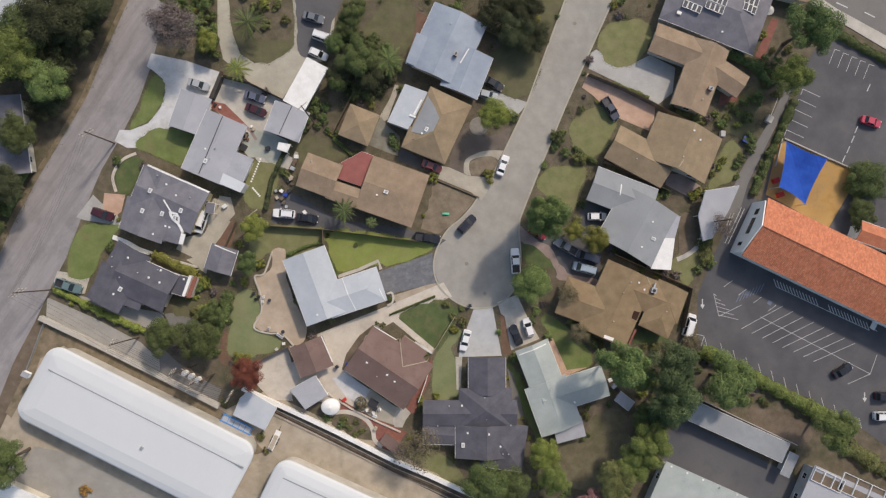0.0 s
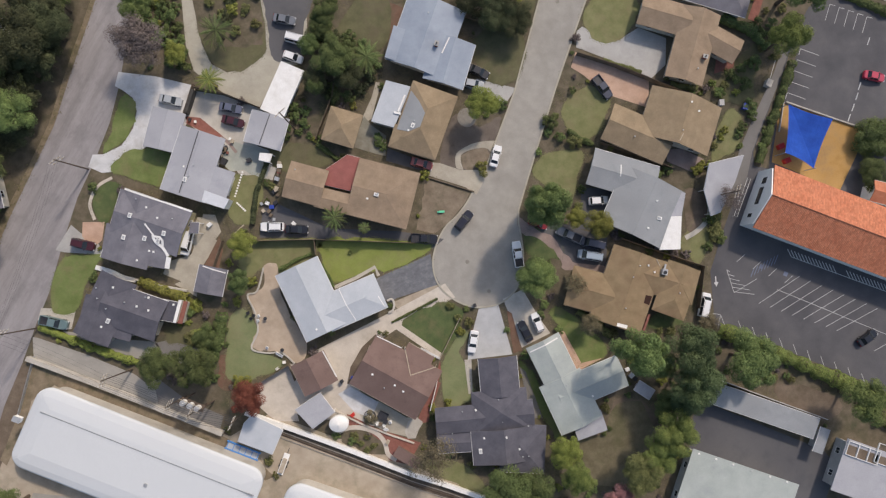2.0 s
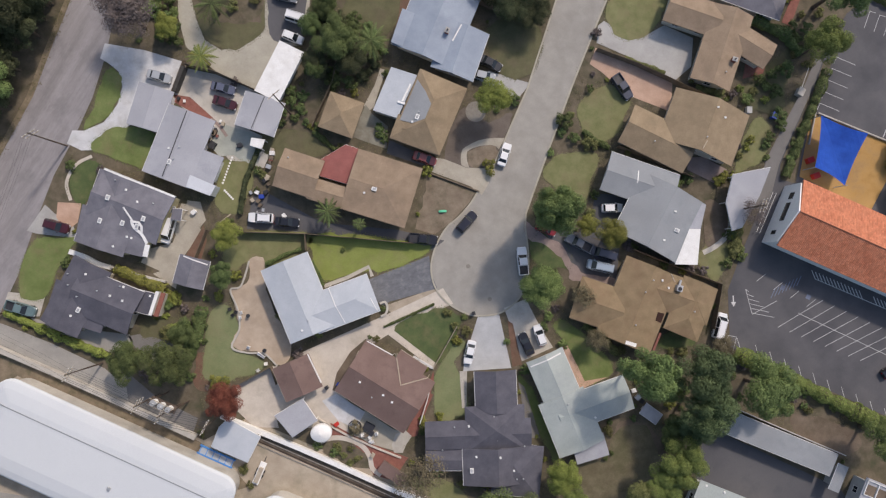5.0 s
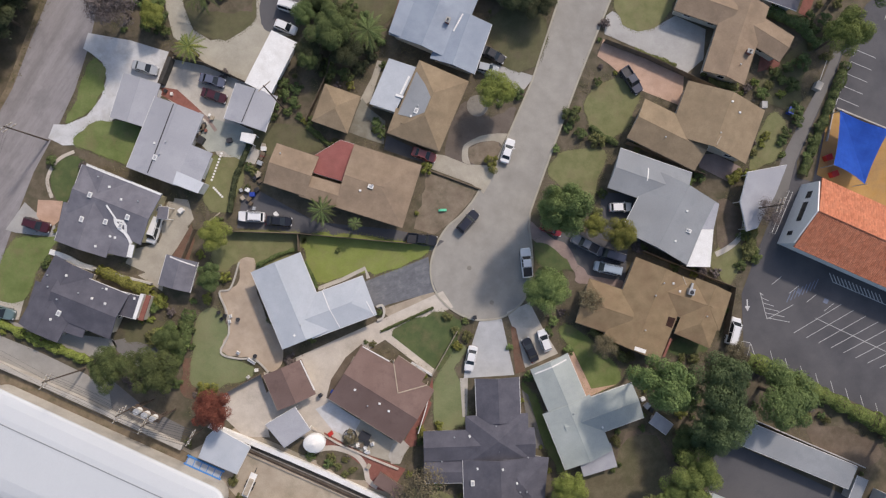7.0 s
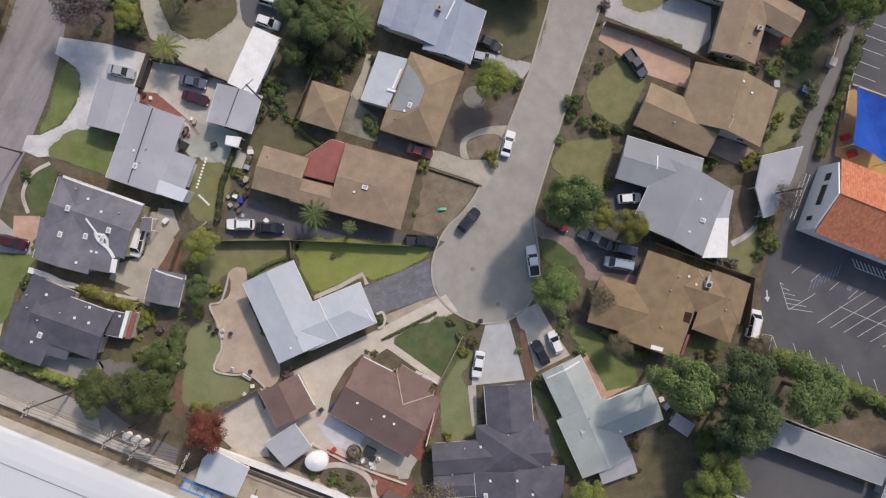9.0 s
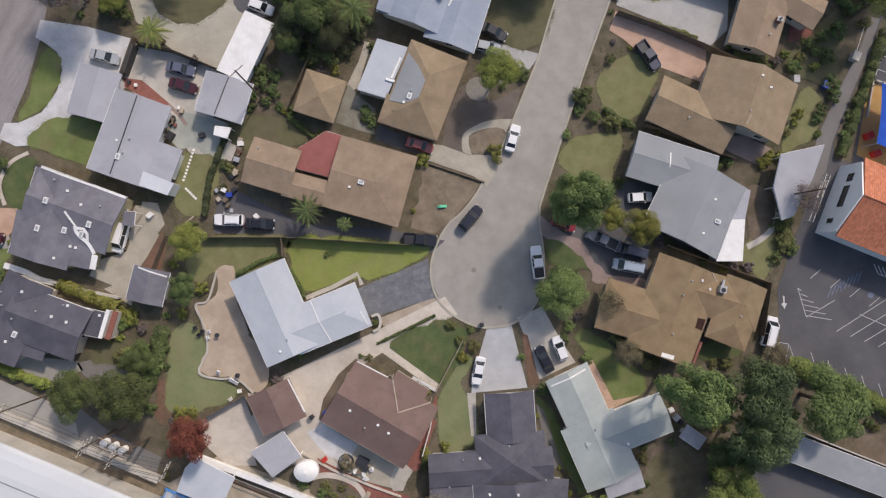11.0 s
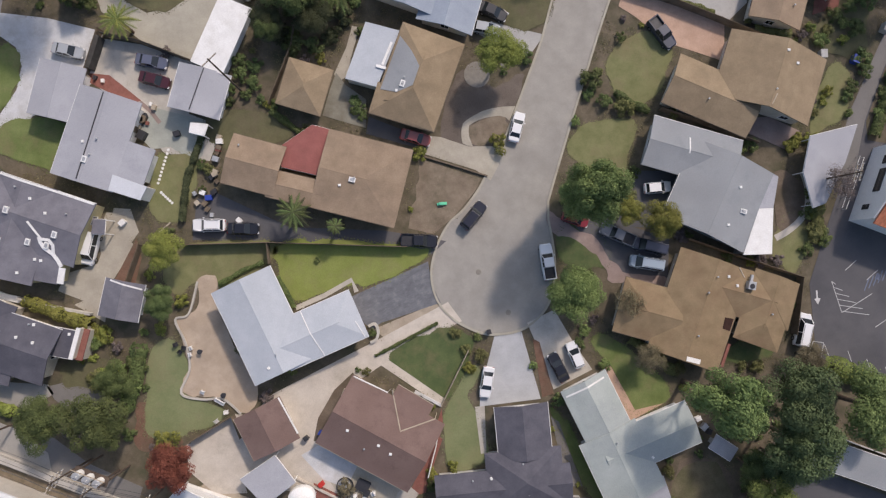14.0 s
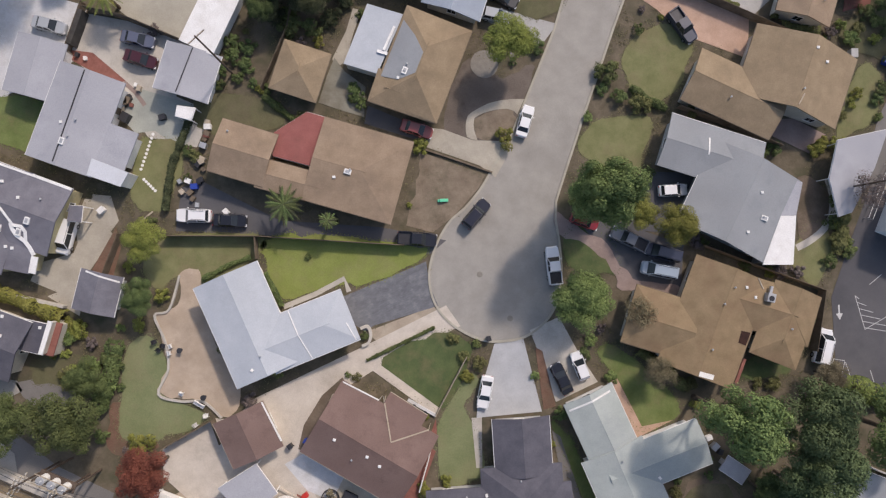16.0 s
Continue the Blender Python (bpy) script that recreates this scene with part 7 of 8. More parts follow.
# the transformer bank on its platform
bank = thing("transformer_bank", *(-45.87, -23.02), "platform with three pale transformer cans on poles", "transformer")
tx, ty = (-45.87, -23.02)
bm_m = frame_at(tx, ty, -27)
part("platform", box_mesh(-2.4, 2.4, -0.7, 0.7, 6.2, 6.4, m=bm_m), M["pole"], bank)
for u in (-2.1, 2.1):
    q = bm_m @ Vector((u, 0, 0))
    part("leg", rod_mesh((q.x, q.y, -0.2), (q.x, q.y, 8.2), 0.18, 0.14), M["pole"], bank)
for u in (-1.45, 0.0, 1.45):
    q = bm_m @ Vector((u, 0, 6.4))
    can = part("transformer_can", rod_mesh(q, q + Vector((0, 0, 1.25)), 0.52, 0.52, 16), M["white"], bank, "pale grey transformer can")
    part("bushing", rod_mesh(q + Vector((0.2, 0, 1.25)), q + Vector((0.2, 0, 1.6)), 0.08, 0.05), M["white"], can)
    part("lid", rod_mesh(q + Vector((0, 0, 1.25)), q + Vector((0, 0, 1.32)), 0.56, 0.5, 16), M["metal"], can)
for v in (-0.6, 0.6):
    part("rail", box_mesh(-2.4, 2.4, v - 0.04, v + 0.04, 7.6, 7.7, m=bm_m), M["wood_pale"], bank)

# ---- garden furniture and clutter ----
def garden_chair(x, y, turn, mat="white", label="white garden chair on a tan patio"):
    c = thing("garden_chair", 0, 0, label, "chair", "garden chairs")
    part("seat", box_mesh(-0.27, 0.27, -0.27, 0.27, 0.38, 0.43, bevel=0.015), M[mat], c)
    part("backrest", box_mesh(-0.29, -0.24, -0.27, 0.27, 0.43, 0.9, bevel=0.015), M[mat], c)
    for sx in (-0.24, 0.24):
        for sy in (-0.24, 0.24):
            part("leg", rod_mesh((sx, sy, 0), (sx, sy, 0.38), 0.025), M[mat], c)
    for sy in (-0.28, 0.28):
        part("armrest", box_mesh(-0.26, 0.24, sy - 0.03, sy + 0.03, 0.6, 0.64), M[mat], c)
    c.matrix_basis = pose(x, y, 0.12, 0, 0, turn)


def round_table(x, y, r, mat, label, height=0.74):
    t = thing("garden_table", x, y, label, "table")
    part("tabletop", rod_mesh((x, y, height - 0.04 + 0.1), (x, y, height + 0.1), r, sides=20), M[mat], t)
    part("stem", rod_mesh((x, y, 0.1), (x, y, height + 0.06), 0.06), M["dark_metal"], t)
    part("foot", rod_mesh((x, y, 0.1), (x, y, 0.15), r * 0.55, sides=16), M["dark_metal"], t)


for x, y in [(-33.55, -7.68), (-33.76, -8.60), (-32.38, -14.32), (-29.16, -17.53), (-30.69, -18.74)]:
    garden_chair(x, y, 37 * x)
for x, y, r in ((-32.20, -8.32, 0.38), (-29.33, -15.02, 0.39)):
    round_table(x, y, r, "dark_metal", "small dark round patio table")
for (x, y) in [(-35.59, -6.91), (-34.47, -7.54), (-35.12, -8.12)]:
    garden_chair(x, y, 50 * y, "dark_metal", "dark garden chair beside a lawn")
solo("patio_edge", ribbon_mesh(curved([(-31.85, 2.00), (-33.50, -2.60), (-35.53, -3.32), (-34.31, -6.95), (-34.05, -10.81), (-35.58, -14.18), (-32.59, -15.40), (-29.60, -15.66), (-27.19, -18.09)], closed=False), 0.3, 0.0, 0.32), M["concrete"], "low pale kerb along a wavy patio", "garden wall", kind="structure")

# the round white tent
tent = thing("garden_tent", *(-19.73, -31.43), "round white garden tent beside the wall", "tent")
tx, ty = (-19.03, -30.72)
bm = bmesh.new()
rings = []
for r, z in ((1.95, 1.1), (2.0, 2.0), (1.9, 2.25), (1.1, 2.6), (0.12, 2.9)):
    rings.append([bm.verts.new((tx + r * math.cos(i * math.tau / 20), ty + r * 0.85 * math.sin(i * math.tau / 20), z)) for i in range(20)])
for a, b in zip(rings, rings[1:]):
    for i in range(20):
        bm.faces.new((a[i], a[(i + 1) % 20], b[(i + 1) % 20], b[i]))
bm.faces.new(rings[-1])
part("canopy", bm, M["white"], tent)
for i in range(6):
    a = i * math.tau / 6
    part("pole", rod_mesh((tx + 1.85 * math.cos(a), ty + 1.55 * math.sin(a), 0), (tx + 1.85 * math.cos(a), ty + 1.55 * math.sin(a), 2.0), 0.04), M["metal"], tent)

area("flower_bed", [(-18.56, -32.91), (-16.01, -32.83), (-12.97, -33.80), (-10.99, -35.84), (-10.57, -38.41), (-14.12, -37.72), (-18.13, -35.48)], 0.09, "scrub", "round planted bed with a tan rim", "flower bed", soft=True)
solo("bed_rim", ribbon_mesh(curved([(-20.60, -33.32), (-17.83, -32.34), (-14.97, -32.48), (-11.95, -33.85), (-10.38, -35.97), (-9.85, -38.45), (-8.26, -39.76)], closed=False), 0.9, 0.0, 0.13), M["concrete_tan"], "curved tan concrete path round a planted bed", "path", kind="structure")
solo("terrace_edge", ribbon_mesh([(-20.34, -28.13), (-14.94, -31.56), (-8.90, -34.61), (-4.35, -36.68)], 0.3, 0.0, 0.35), M["concrete_tan"], "low tan wall along a brick terrace", "garden wall", kind="structure")
for x, y in [(-16.06, -34.56), (-15.08, -35.63), (-13.81, -34.37), (-12.54, -36.27), (-14.10, -37.01), (-16.54, -33.62)]:
    shrub(x, y, 0.8, "leaf_olive")
house("small brown garden shed roof", "roof_brown", "stucco", [(-5.94, -38.83, 5.46, 2.34, -36.2, "shed", 2.2, 0.05)], category="shed", kind_name="shed", windows=False)


def crate(x, y, size, turn, mat, label, name="crate", height=None):
    h = height or size * 0.7
    c = thing(name, x, y, label, name.replace("_", " "))
    m = frame_at(x, y, turn, 0.06)
    part("body", box_mesh(-size / 2, size / 2, -size * 0.4, size * 0.4, 0, h, m=m, bevel=size * 0.04), M[mat], c)
    part("lid", box_mesh(-size * 0.53, size * 0.53, -size * 0.43, size * 0.43, h, h + size * 0.08, m=m), M[mat], c)


for (x, y), size, m, label in (
    ((-9.78, -31.65), 0.9, "dark_metal", "dark covered grill on a terrace"), ((-10.25, -30.30), 0.7, "dark_metal", "dark storage box on a terrace"), ((-8.77, -31.80), 0.6, "white", "white storage box on a terrace"),
    ((-10.92, -32.10), 0.7, "fence", "brown wooden box on a terrace"), ((-10.04, -33.16), 0.6, "white", "white plastic box on a terrace"), ((-9.72, -35.82), 0.8, "wood_pale", "pale wooden box on red brick"),
    ((-16.33, -29.60), 0.8, "red_plastic", "red plastic box on a terrace"), ((-29.03, 14.23), 0.9, "blue_plastic", "blue plastic box beside a house"), ((-29.87, 15.08), 0.8, "white", "white box in a heap beside a house"),
    ((-30.82, 13.62), 0.7, "wood_pale", "pale box in a heap beside a house"), ((-28.19, 15.08), 0.8, "dark_metal", "dark box in a heap beside a house"), ((-31.07, 15.07), 0.6, "metal", "grey metal box beside a house"),
    ((-37.94, 26.62), 0.9, "fence", "brown crate beside a grey roof"), ((-37.29, 27.22), 0.7, "dark_metal", "dark crate beside a grey roof"), ((-38.38, 25.62), 0.7, "wood_pale", "pale crate beside a grey roof"),
    ((-24.89, 10.46), 0.8, "white", "white box on a tan court"), ((71.80, 26.85), 1.2, "blue_plastic", "dark blue garden box by a fence"), ((66.67, 28.10), 1.2, "stucco_grey", "grey storage box beside a tan roof"),
    ((41.94, -27.22), 1.0, "metal", "pale metal box beside a pale roof"), ((41.21, -25.96), 0.8, "white", "white box beside a pale roof"), ((42.71, -28.08), 0.8, "dark_metal", "dark box beside a pale roof")):
    crate(x, y, size, 31 * x, m, label)
house("small grey garden shed behind trees", "roof_grey", "stucco_grey", [(43.7, -30.1, 3.9, 2.3, -38.0, "shed", 2.3, 0.04)], category="shed", kind_name="shed", windows=False)


def wheelie_bin(x, y, turn, mat, label):
    b = thing("wheelie_bin", x, y, label, "bin")
    m = frame_at(x, y, turn, 0.06)
    bm = box_mesh(-0.29, 0.29, -0.33, 0.33, 0.05, 0.98)
    for v in bm.verts:
        if v.co.z < 0.5:
            v.co.x *= 0.8
            v.co.y *= 0.8
    bmesh.ops.transform(bm, matrix=m, verts=bm.verts)
    part("body", bm, M[mat], b)
    part("lid", box_mesh(-0.31, 0.31, -0.36, 0.36, 0.98, 1.05, m=m, bevel=0.02), M[mat], b)
    for s in (-1, 1):
        part("wheel", rod_mesh(m @ Vector((s * 0.24, -0.3, 0.1)), m @ Vector((s * 0.29, -0.3, 0.1)), 0.1, sides=12), M["tyre"], b)


wheelie_bin(*(10.60, -9.62), 10, "dark_metal", "dark wheelie bin at the kerb")
wheelie_bin(*(-17.92, -22.52), 30, "dark_metal", "dark wheelie bin on a tan drive")
wheelie_bin(*(-15.66, -22.01), 60, "blue_plastic", "blue wheelie bin beside a brown roof")
toy = thing("garden_toy", *(5.36, 10.28), "mint green plastic play toy on bare earth", "toy")
qx, qy = (5.36, 10.28)
part("deck", box_mesh(qx - 0.4, qx + 0.4, qy - 0.25, qy + 0.2, 0.3, 0.5, bevel=0.06), M["green_plastic"], toy)
part("slide", box_mesh(qx + 0.3, qx + 0.8, qy - 0.25, qy + 0.2, 0.1, 0.3, bevel=0.05), M["green_plastic"], toy)
part("step", box_mesh(qx - 0.7, qx - 0.35, qy - 0.25, qy + 0.15, 0.05, 0.25, bevel=0.04), M["green_plastic"], toy)
for k in range(16):
    x, y = Vector((-34.49, 21.96)).lerp(Vector((-36.38, 17.15)), k / 9) if k < 10 else Vector((-36.06, 15.70)).lerp(Vector((-34.60, 14.03)), (k - 10) / 5)
    solo("stepping_stone", rod_mesh((x, y, 0), (x, y, 0.1), 0.24, 0.2, 9), M["white"], "pale round stepping stone in dry grass", "stepping stone", "stepping stones")

# ---- the storage yard ----
rack = thing("timber_rack", *(-39.73, -35.51), "blue and white rack stacked in the yard", "rack")
rx, ry = (-39.34, -35.16)
m = frame_at(rx, ry, -27)
part("base", box_mesh(-3.4, 3.4, -1.5, 1.5, 0.3, 0.5, m=m), M["roof_blue"], rack, "pale blue sheeting")
for v in (-1.5, 0.0, 1.5):
    part("side_rail", box_mesh(-3.6, 3.6, v - 0.09, v + 0.09, 0.25, 0.72, m=m), M["blue_steel"], rack, "blue painted side rail")
for i in range(6):
    part("crossbar", box_mesh(-3.3 + 1.3 * i, -3.18 + 1.3 * i, -1.5, 1.5, 0.5, 0.62, m=m), M["blue_steel"], rack)
for u in (-3.3, 3.3):
    for v in (-1.5, 1.5):
        part("foot", box_mesh(u - 0.08, u + 0.08, v - 0.08, v + 0.08, 0.0, 0.25, m=m), M["dark_metal"], rack)
trailer = thing("flat_trailer", *(-31.03, -37.99), "long pale trailer in the dirt yard", "trailer")
rx, ry = (-31.03, -37.99)
m = frame_at(rx, ry, 65)
part("bed", box_mesh(-2.2, 2.2, -0.6, 0.6, 0.5, 0.7, m=m, bevel=0.03), M["white"], trailer)
part("drawbar", box_mesh(2.2, 3.3, -0.06, 0.06, 0.45, 0.55, m=m), M["dark_metal"], trailer)
part("load", box_mesh(-1.8, 1.2, -0.4, 0.4, 0.7, 1.1, m=m, bevel=0.05), M["wood_pale"], trailer)
for sx in (-0.5, 0.4):
    for sy in (-1, 1):
        part("wheel", rod_mesh(m @ Vector((sx, sy * 0.62, 0.3)), m @ Vector((sx, sy * 0.8, 0.3)), 0.3, sides=14), M["tyre"], trailer)
shrub(*(-70.04, -47.66), 1.6, "leaf_orange", "orange-yellow bush on concrete")
for x, y, r in ((-33.97, -37.28, 1.18), (-32.77, -40.26, 0.94), (-41.67, -30.08, 0.82)):
    shrub(x, y, r, "leaf_olive")
wall([(-82.46, -22.81), (-80.24, -16.31), (-78.56, -11.57)], 0.06, 0.8, "metal", "thin wire fence beside the rural road")
# roof plant on the white commercial roof
for x, y, sx, sy in ((*(86.97, -46.92), 3.5, 1.4), (*(94.41, -49.19), 5.0, 2.0)):
    f = thing("roof_well", x, y, "dark sunken roof well with white rails", "roof well", z=3.8)
    m = frame_at(x, y, -25)
    part("floor", box_mesh(-sx, sx, -sy, sy, 3.8, 3.9, m=m), M["earth"], f)
    for k in range(4):
        u = -sx + k * sx * 2 / 3
        part("beam", box_mesh(u - 0.07, u + 0.07, -sy, sy, 3.9, 4.2, m=m), M["white"], f)
    for v in (-sy, sy):
        part("rail", box_mesh(-sx, sx, v - 0.06, v + 0.06, 3.9, 4.15, m=m), M["white"], f)
# playground
for x, y, m_, label in ((*(78.58, 17.78), "red_plastic", "red plastic play block on sand"), (*(79.56, 14.64), "red_plastic", "red plastic play seat on sand")):
    crate(x, y, 1.3, 20, m_, label, "play_block")
crate(*(77.22, 31.37), 1.5, 62, "concrete", "pale concrete box beside the lane", "utility_box")
for x, y, r, m_, label in (
    (9.11, -12.93, 1.28, "leaf_olive", "yellow-green shrub beside a driveway"), (7.15, -14.88, 0.96, "leaf_light", "round clipped light green shrub"),
    (3.37, -28.98, 1.03, "leaf_light", "round light green shrub on a lawn"), (-0.01, -29.81, 0.95, "leaf_light", "round clipped light green shrub"),
    (-8.32, -13.76, 0.79, "leaf_olive", "spiky shrub beside a brown roof"), (-9.48, -13.36, 0.55, "leaf_dark", "dark shrub beside a brown roof"),
    (6.87, -11.84, 0.96, "leaf_olive", "loose shrub beside a lawn"), (5.43, -9.35, 0.96, "leaf_olive", "loose shrub at the kerb"),
    (14.71, 18.65, 1.75, "leaf_light", "light green shrub at the kerb"), (-13.97, 3.45, 0.55, "leaf_dark", "dark shrub beside a blue-grey roof"),
    (42.19, 20.72, 1.08, "leaf_olive", "olive shrub beside a tan roof"), (29.80, 27.11, 2.06, "leaf_dark", "dark loose shrub beside the street"),
    (31.62, 23.74, 1.40, "leaf_dark", "dark loose shrub beside the street"), (34.42, 22.37, 1.65, "leaf_olive", "olive shrub at a lawn edge"),
    (59.76, 14.39, 1.27, "leaf_light", "yellow-green shrub beside a tan roof"),     (-41.35, -9.20, 1.90, "leaf_dark", "dark shrub at a lawn edge"), (-42.69, -12.98, 1.90, "leaf", "green shrub at a lawn edge"), (-38.14, -20.67, 1.90, "leaf_light", "yellow-green shrub below a lawn"),
    (-46.76, -11.14, 1.89, "leaf_olive", "olive shrub beside a terrace"), (-45.67, -4.63, 1.52, "leaf_light", "yellow-green shrub behind a garage")):
    shrub(x, y, r, m_, label)
hedge([(-20.11, 1.52), (-18.78, -1.30), (-18.02, -3.18)], 1.0, 1.0, "leaf_dark", "dark hedge along a blue-grey roof", seed=21)
hedge([(-28.54, 1.31), (-24.94, 3.02), (-21.87, 3.94)], 0.8, 0.9, "leaf_dark", "dark hedge behind a blue-grey roof", seed=22)
hedge([(31.86, -12.78), (35.73, -15.87), (38.39, -18.88)], 1.8, 1.2, "leaf_olive", "loose olive hedge beside a tan roof", seed=23)
hedge([(56.05, 32.79), (61.90, 31.67)], 1.6, 1.2, "leaf_olive", "rounded yellow-brown hedge between roofs", seed=24)
hedge([(-29.05, 23.94), (-32.01, 17.24), (-33.18, 11.18)], 1.1, 1.3, "leaf_deep", "dark hedge along a fence", seed=25)
hedge([(-18.83, 26.45), (-12.76, 21.00)], 1.2, 1.0, "leaf_dark", "dark hedge behind a garage", seed=26)
for x, y in [(-38.28, 57.49), (-35.86, 54.46), (-33.43, 50.82), (-31.04, 55.16), (-29.22, 52.11), (-34.07, 58.18), (-36.43, 50.16)]:
    shrub(x, y, 1.3, "leaf_olive", "green shrub in an oval planted island")
x, y = (-79.67, -22.83)
unit = thing("roof_unit", x, y, "small white box on a storage hall roof", "roof unit", z=4.2)
part("casing", box_mesh(-0.7, 0.7, -0.5, 0.5, 4.15, 5.1, m=frame_at(x, y, -27), bevel=0.04), M["white"], unit)
part("lid", box_mesh(-0.75, 0.75, -0.55, 0.55, 5.1, 5.16, m=frame_at(x, y, -27)), M["metal"], unit)
shrub(*(-33.46, 55.73), 1.7, "leaf_light", "yellow-green shrub in an oval planted island")

# benches and bushes round the terraces
shrub(-12.72, -30.51, 1.7, "leaf_dry", "brownish loose bush on a terrace")
for (x, y), ang in (((-6.64, -38.32), -22), ((-30.08, -15.97), -35)):
    b = thing("garden_bench", x, y, "white slatted garden bench on paving", "bench", "garden benches")
    m = frame_at(x, y, ang, 0.07)
    for k in range(3):
        part("slat", box_mesh(-0.8, 0.8, -0.24 + 0.17 * k, -0.1 + 0.17 * k, 0.42, 0.46, m=m), M["white"], b)
    part("backrest", box_mesh(-0.8, 0.8, 0.27, 0.32, 0.5, 0.85, m=m), M["white"], b)
    for u in (-0.7, 0.7):
        part("leg", box_mesh(u - 0.04, u + 0.04, -0.22, 0.3, 0.0, 0.42, m=m), M["white"], b)
for x, y, r, m_, label in ((7.16, -14.67, 0.93, "leaf_light", "round clipped light green bush by a lawn"), (0.12, -29.75, 0.92, "leaf_light", "round clipped light green bush by a terrace")):
    shrub(x, y, r, m_, label)
hedge([(-40.57, -6.11), (-41.59, -11.06), (-43.50, -15.78)], 2.4, 2.2, "leaf_dark", "dense dark hedge between a yard and a lawn", seed=28)
solo("screen_wall", ribbon_mesh([(-42.68, 39.31), (-43.39, 37.38), (-44.52, 34.68)], 0.75, 0.0, 1.7), M["screen"], "charcoal boarded screen between two parking places", "screen", kind="structure")
for (x, y), size, m_, label in (((-38.40, 27.78), 1.1, "wood_pale", "pale wooden crate in a clutter corner"), ((-37.52, 26.79), 0.9, "fence", "brown crate in a clutter corner"), ((-37.88, 24.35), 1.3, "dark_metal", "dark flat bin beside a grey roof"), ((-37.09, 26.13), 0.5, "brick_red", "dull red box in a clutter corner"), ((-32.87, 24.16), 0.9, "dark_metal", "dark box on a pale yard"),
        ((-26.75, 22.48), 0.9, "white", "white box beside a hedge"), ((-27.05, 21.30), 0.7, "brick_red", "dull red crate beside a hedge"), ((-27.51, 19.90), 0.9, "metal", "grey metal box beside a hedge"), ((-27.77, 18.01), 0.8, "wood_pale", "pale box beside a tan roof"), ((-28.44, 17.25), 0.7, "dark_metal", "dark box beside a tan roof"),
        ((58.60, 20.27), 1.1, "metal", "grey metal box beside a fence"), ((57.97, 20.89), 0.9, "white", "white box beside a fence")):
    crate(x, y, size, 27 * x, m_, label)
hedge([(90.64, 52.32), (98.00, 48.34), (105.91, 44.36)], 2.4, 1.3, "leaf_dark", "dark hedge between a pavement and a lot", seed=29)
for (x, y), r in zip([(-18.86, 46.86), (-16.20, 48.13), (-13.29, 48.42), (-10.36, 47.72), (-7.44, 45.54), (-5.73, 42.85), (-6.70, 39.64), (-8.89, 36.91), (-11.56, 35.41), (-14.59, 35.87), (-16.66, 38.05), (-12.79, 44.85), (-10.35, 41.81), (-14.61, 41.76)], [1.8, 2.1, 1.7, 2.0, 1.8, 1.6, 1.9, 1.7, 1.8, 2.0, 1.9, 2.2, 2.1, 2.0]):
    shrub(x, y, r, "leaf_deep" if int(r * 10) % 2 else "leaf_dark", "dark green shrub in a back garden thicket")
for (x, y), size, m_, label in (((-45.91, 34.03), 0.8, "white", "white box on a red brick terrace"), ((-45.24, 33.68), 0.7, "wood_pale", "pale box on a red brick terrace"), ((-43.05, 33.01), 0.5, "white", "small white box on a red brick terrace"), ((-44.10, 33.54), 0.6, "dark_metal", "dark box on a red brick terrace"), ((-35.89, 28.37), 0.7, "wood_pale", "pale crate on a grey court"), ((-36.33, 28.94), 0.5, "white", "small white box on a grey court")):
    crate(x, y, size, 23 * x, m_, label)
heap_rng = random.Random(3)
for (x, y), size in zip([(-26.79, 23.19), (-26.95, 21.61), (-27.31, 20.76), (-27.94, 17.78), (-28.41, 14.88), (-29.66, 13.45), (-28.82, 11.66), (-29.39, 12.56), (-28.99, 14.28), (-27.70, 16.58)], [0.7, 0.8, 0.6, 0.9, 0.7, 0.8, 0.6, 0.7, 0.5, 0.6]):
    m_, tone = heap_rng.choice([("white", "white"), ("wood_pale", "pale wooden"), ("dark_metal", "dark"), ("metal", "grey metal"), ("fence", "brown")])
    crate(x, y, size, 41 * x, m_, tone + " box in a heap of garden clutter")
# a thicket of garden shrubs between the rural road and the circular drive
thicket_rng = random.Random(8)
for (x, y), r in zip([(-51.30, 56.24), (-49.76, 54.06), (-47.91, 56.50), (-46.34, 54.78), (-44.79, 52.60), (-46.99, 51.81), (-44.41, 50.03), (-44.39, 47.02), (-46.19, 48.64), (-46.95, 45.80), (-45.00, 44.75), (-48.32, 50.51), (-43.67, 44.43), (-45.08, 56.67), (-50.35, 58.73), (-47.19, 58.77)], [1.6, 1.9, 1.7, 1.9, 1.4, 1.8, 1.3, 1.5, 1.9, 1.6, 1.2, 1.9, 1.2, 1.4, 1.8, 1.9]):
    shrub(x, y, r, thicket_rng.choice(["leaf", "leaf_dark", "leaf_dark", "leaf_dark"]), "green leafy shrub in a roadside thicket")
# ---- further details of the gardens and courts ----
power_pole("h", -23.03, 29.90, 13.5, 40, arms=1, label="dark wooden power pole behind a garage")
area("court", [(-44.28, 13.50), (-40.77, 12.97), (-40.65, 9.34), (-42.89, 7.67), (-45.39, 6.65), (-45.84, 9.82)], 0.052, "concrete_dull", "tan paved corner behind a slate roof", "court")
area("bare_bed", [(-40.19, 9.31), (-39.73, 6.29), (-41.29, 1.51), (-43.79, 3.56)], 0.058, "mulch", "triangle of dark brown bare soil beside a garage", "planting bed")
solo("plank", ribbon_mesh([(-37.41, 9.30), (-35.07, 11.13)], 0.22, 0.05, 0.16), M["wood_pale"], "long pale plank lying on dry ground", "plank")
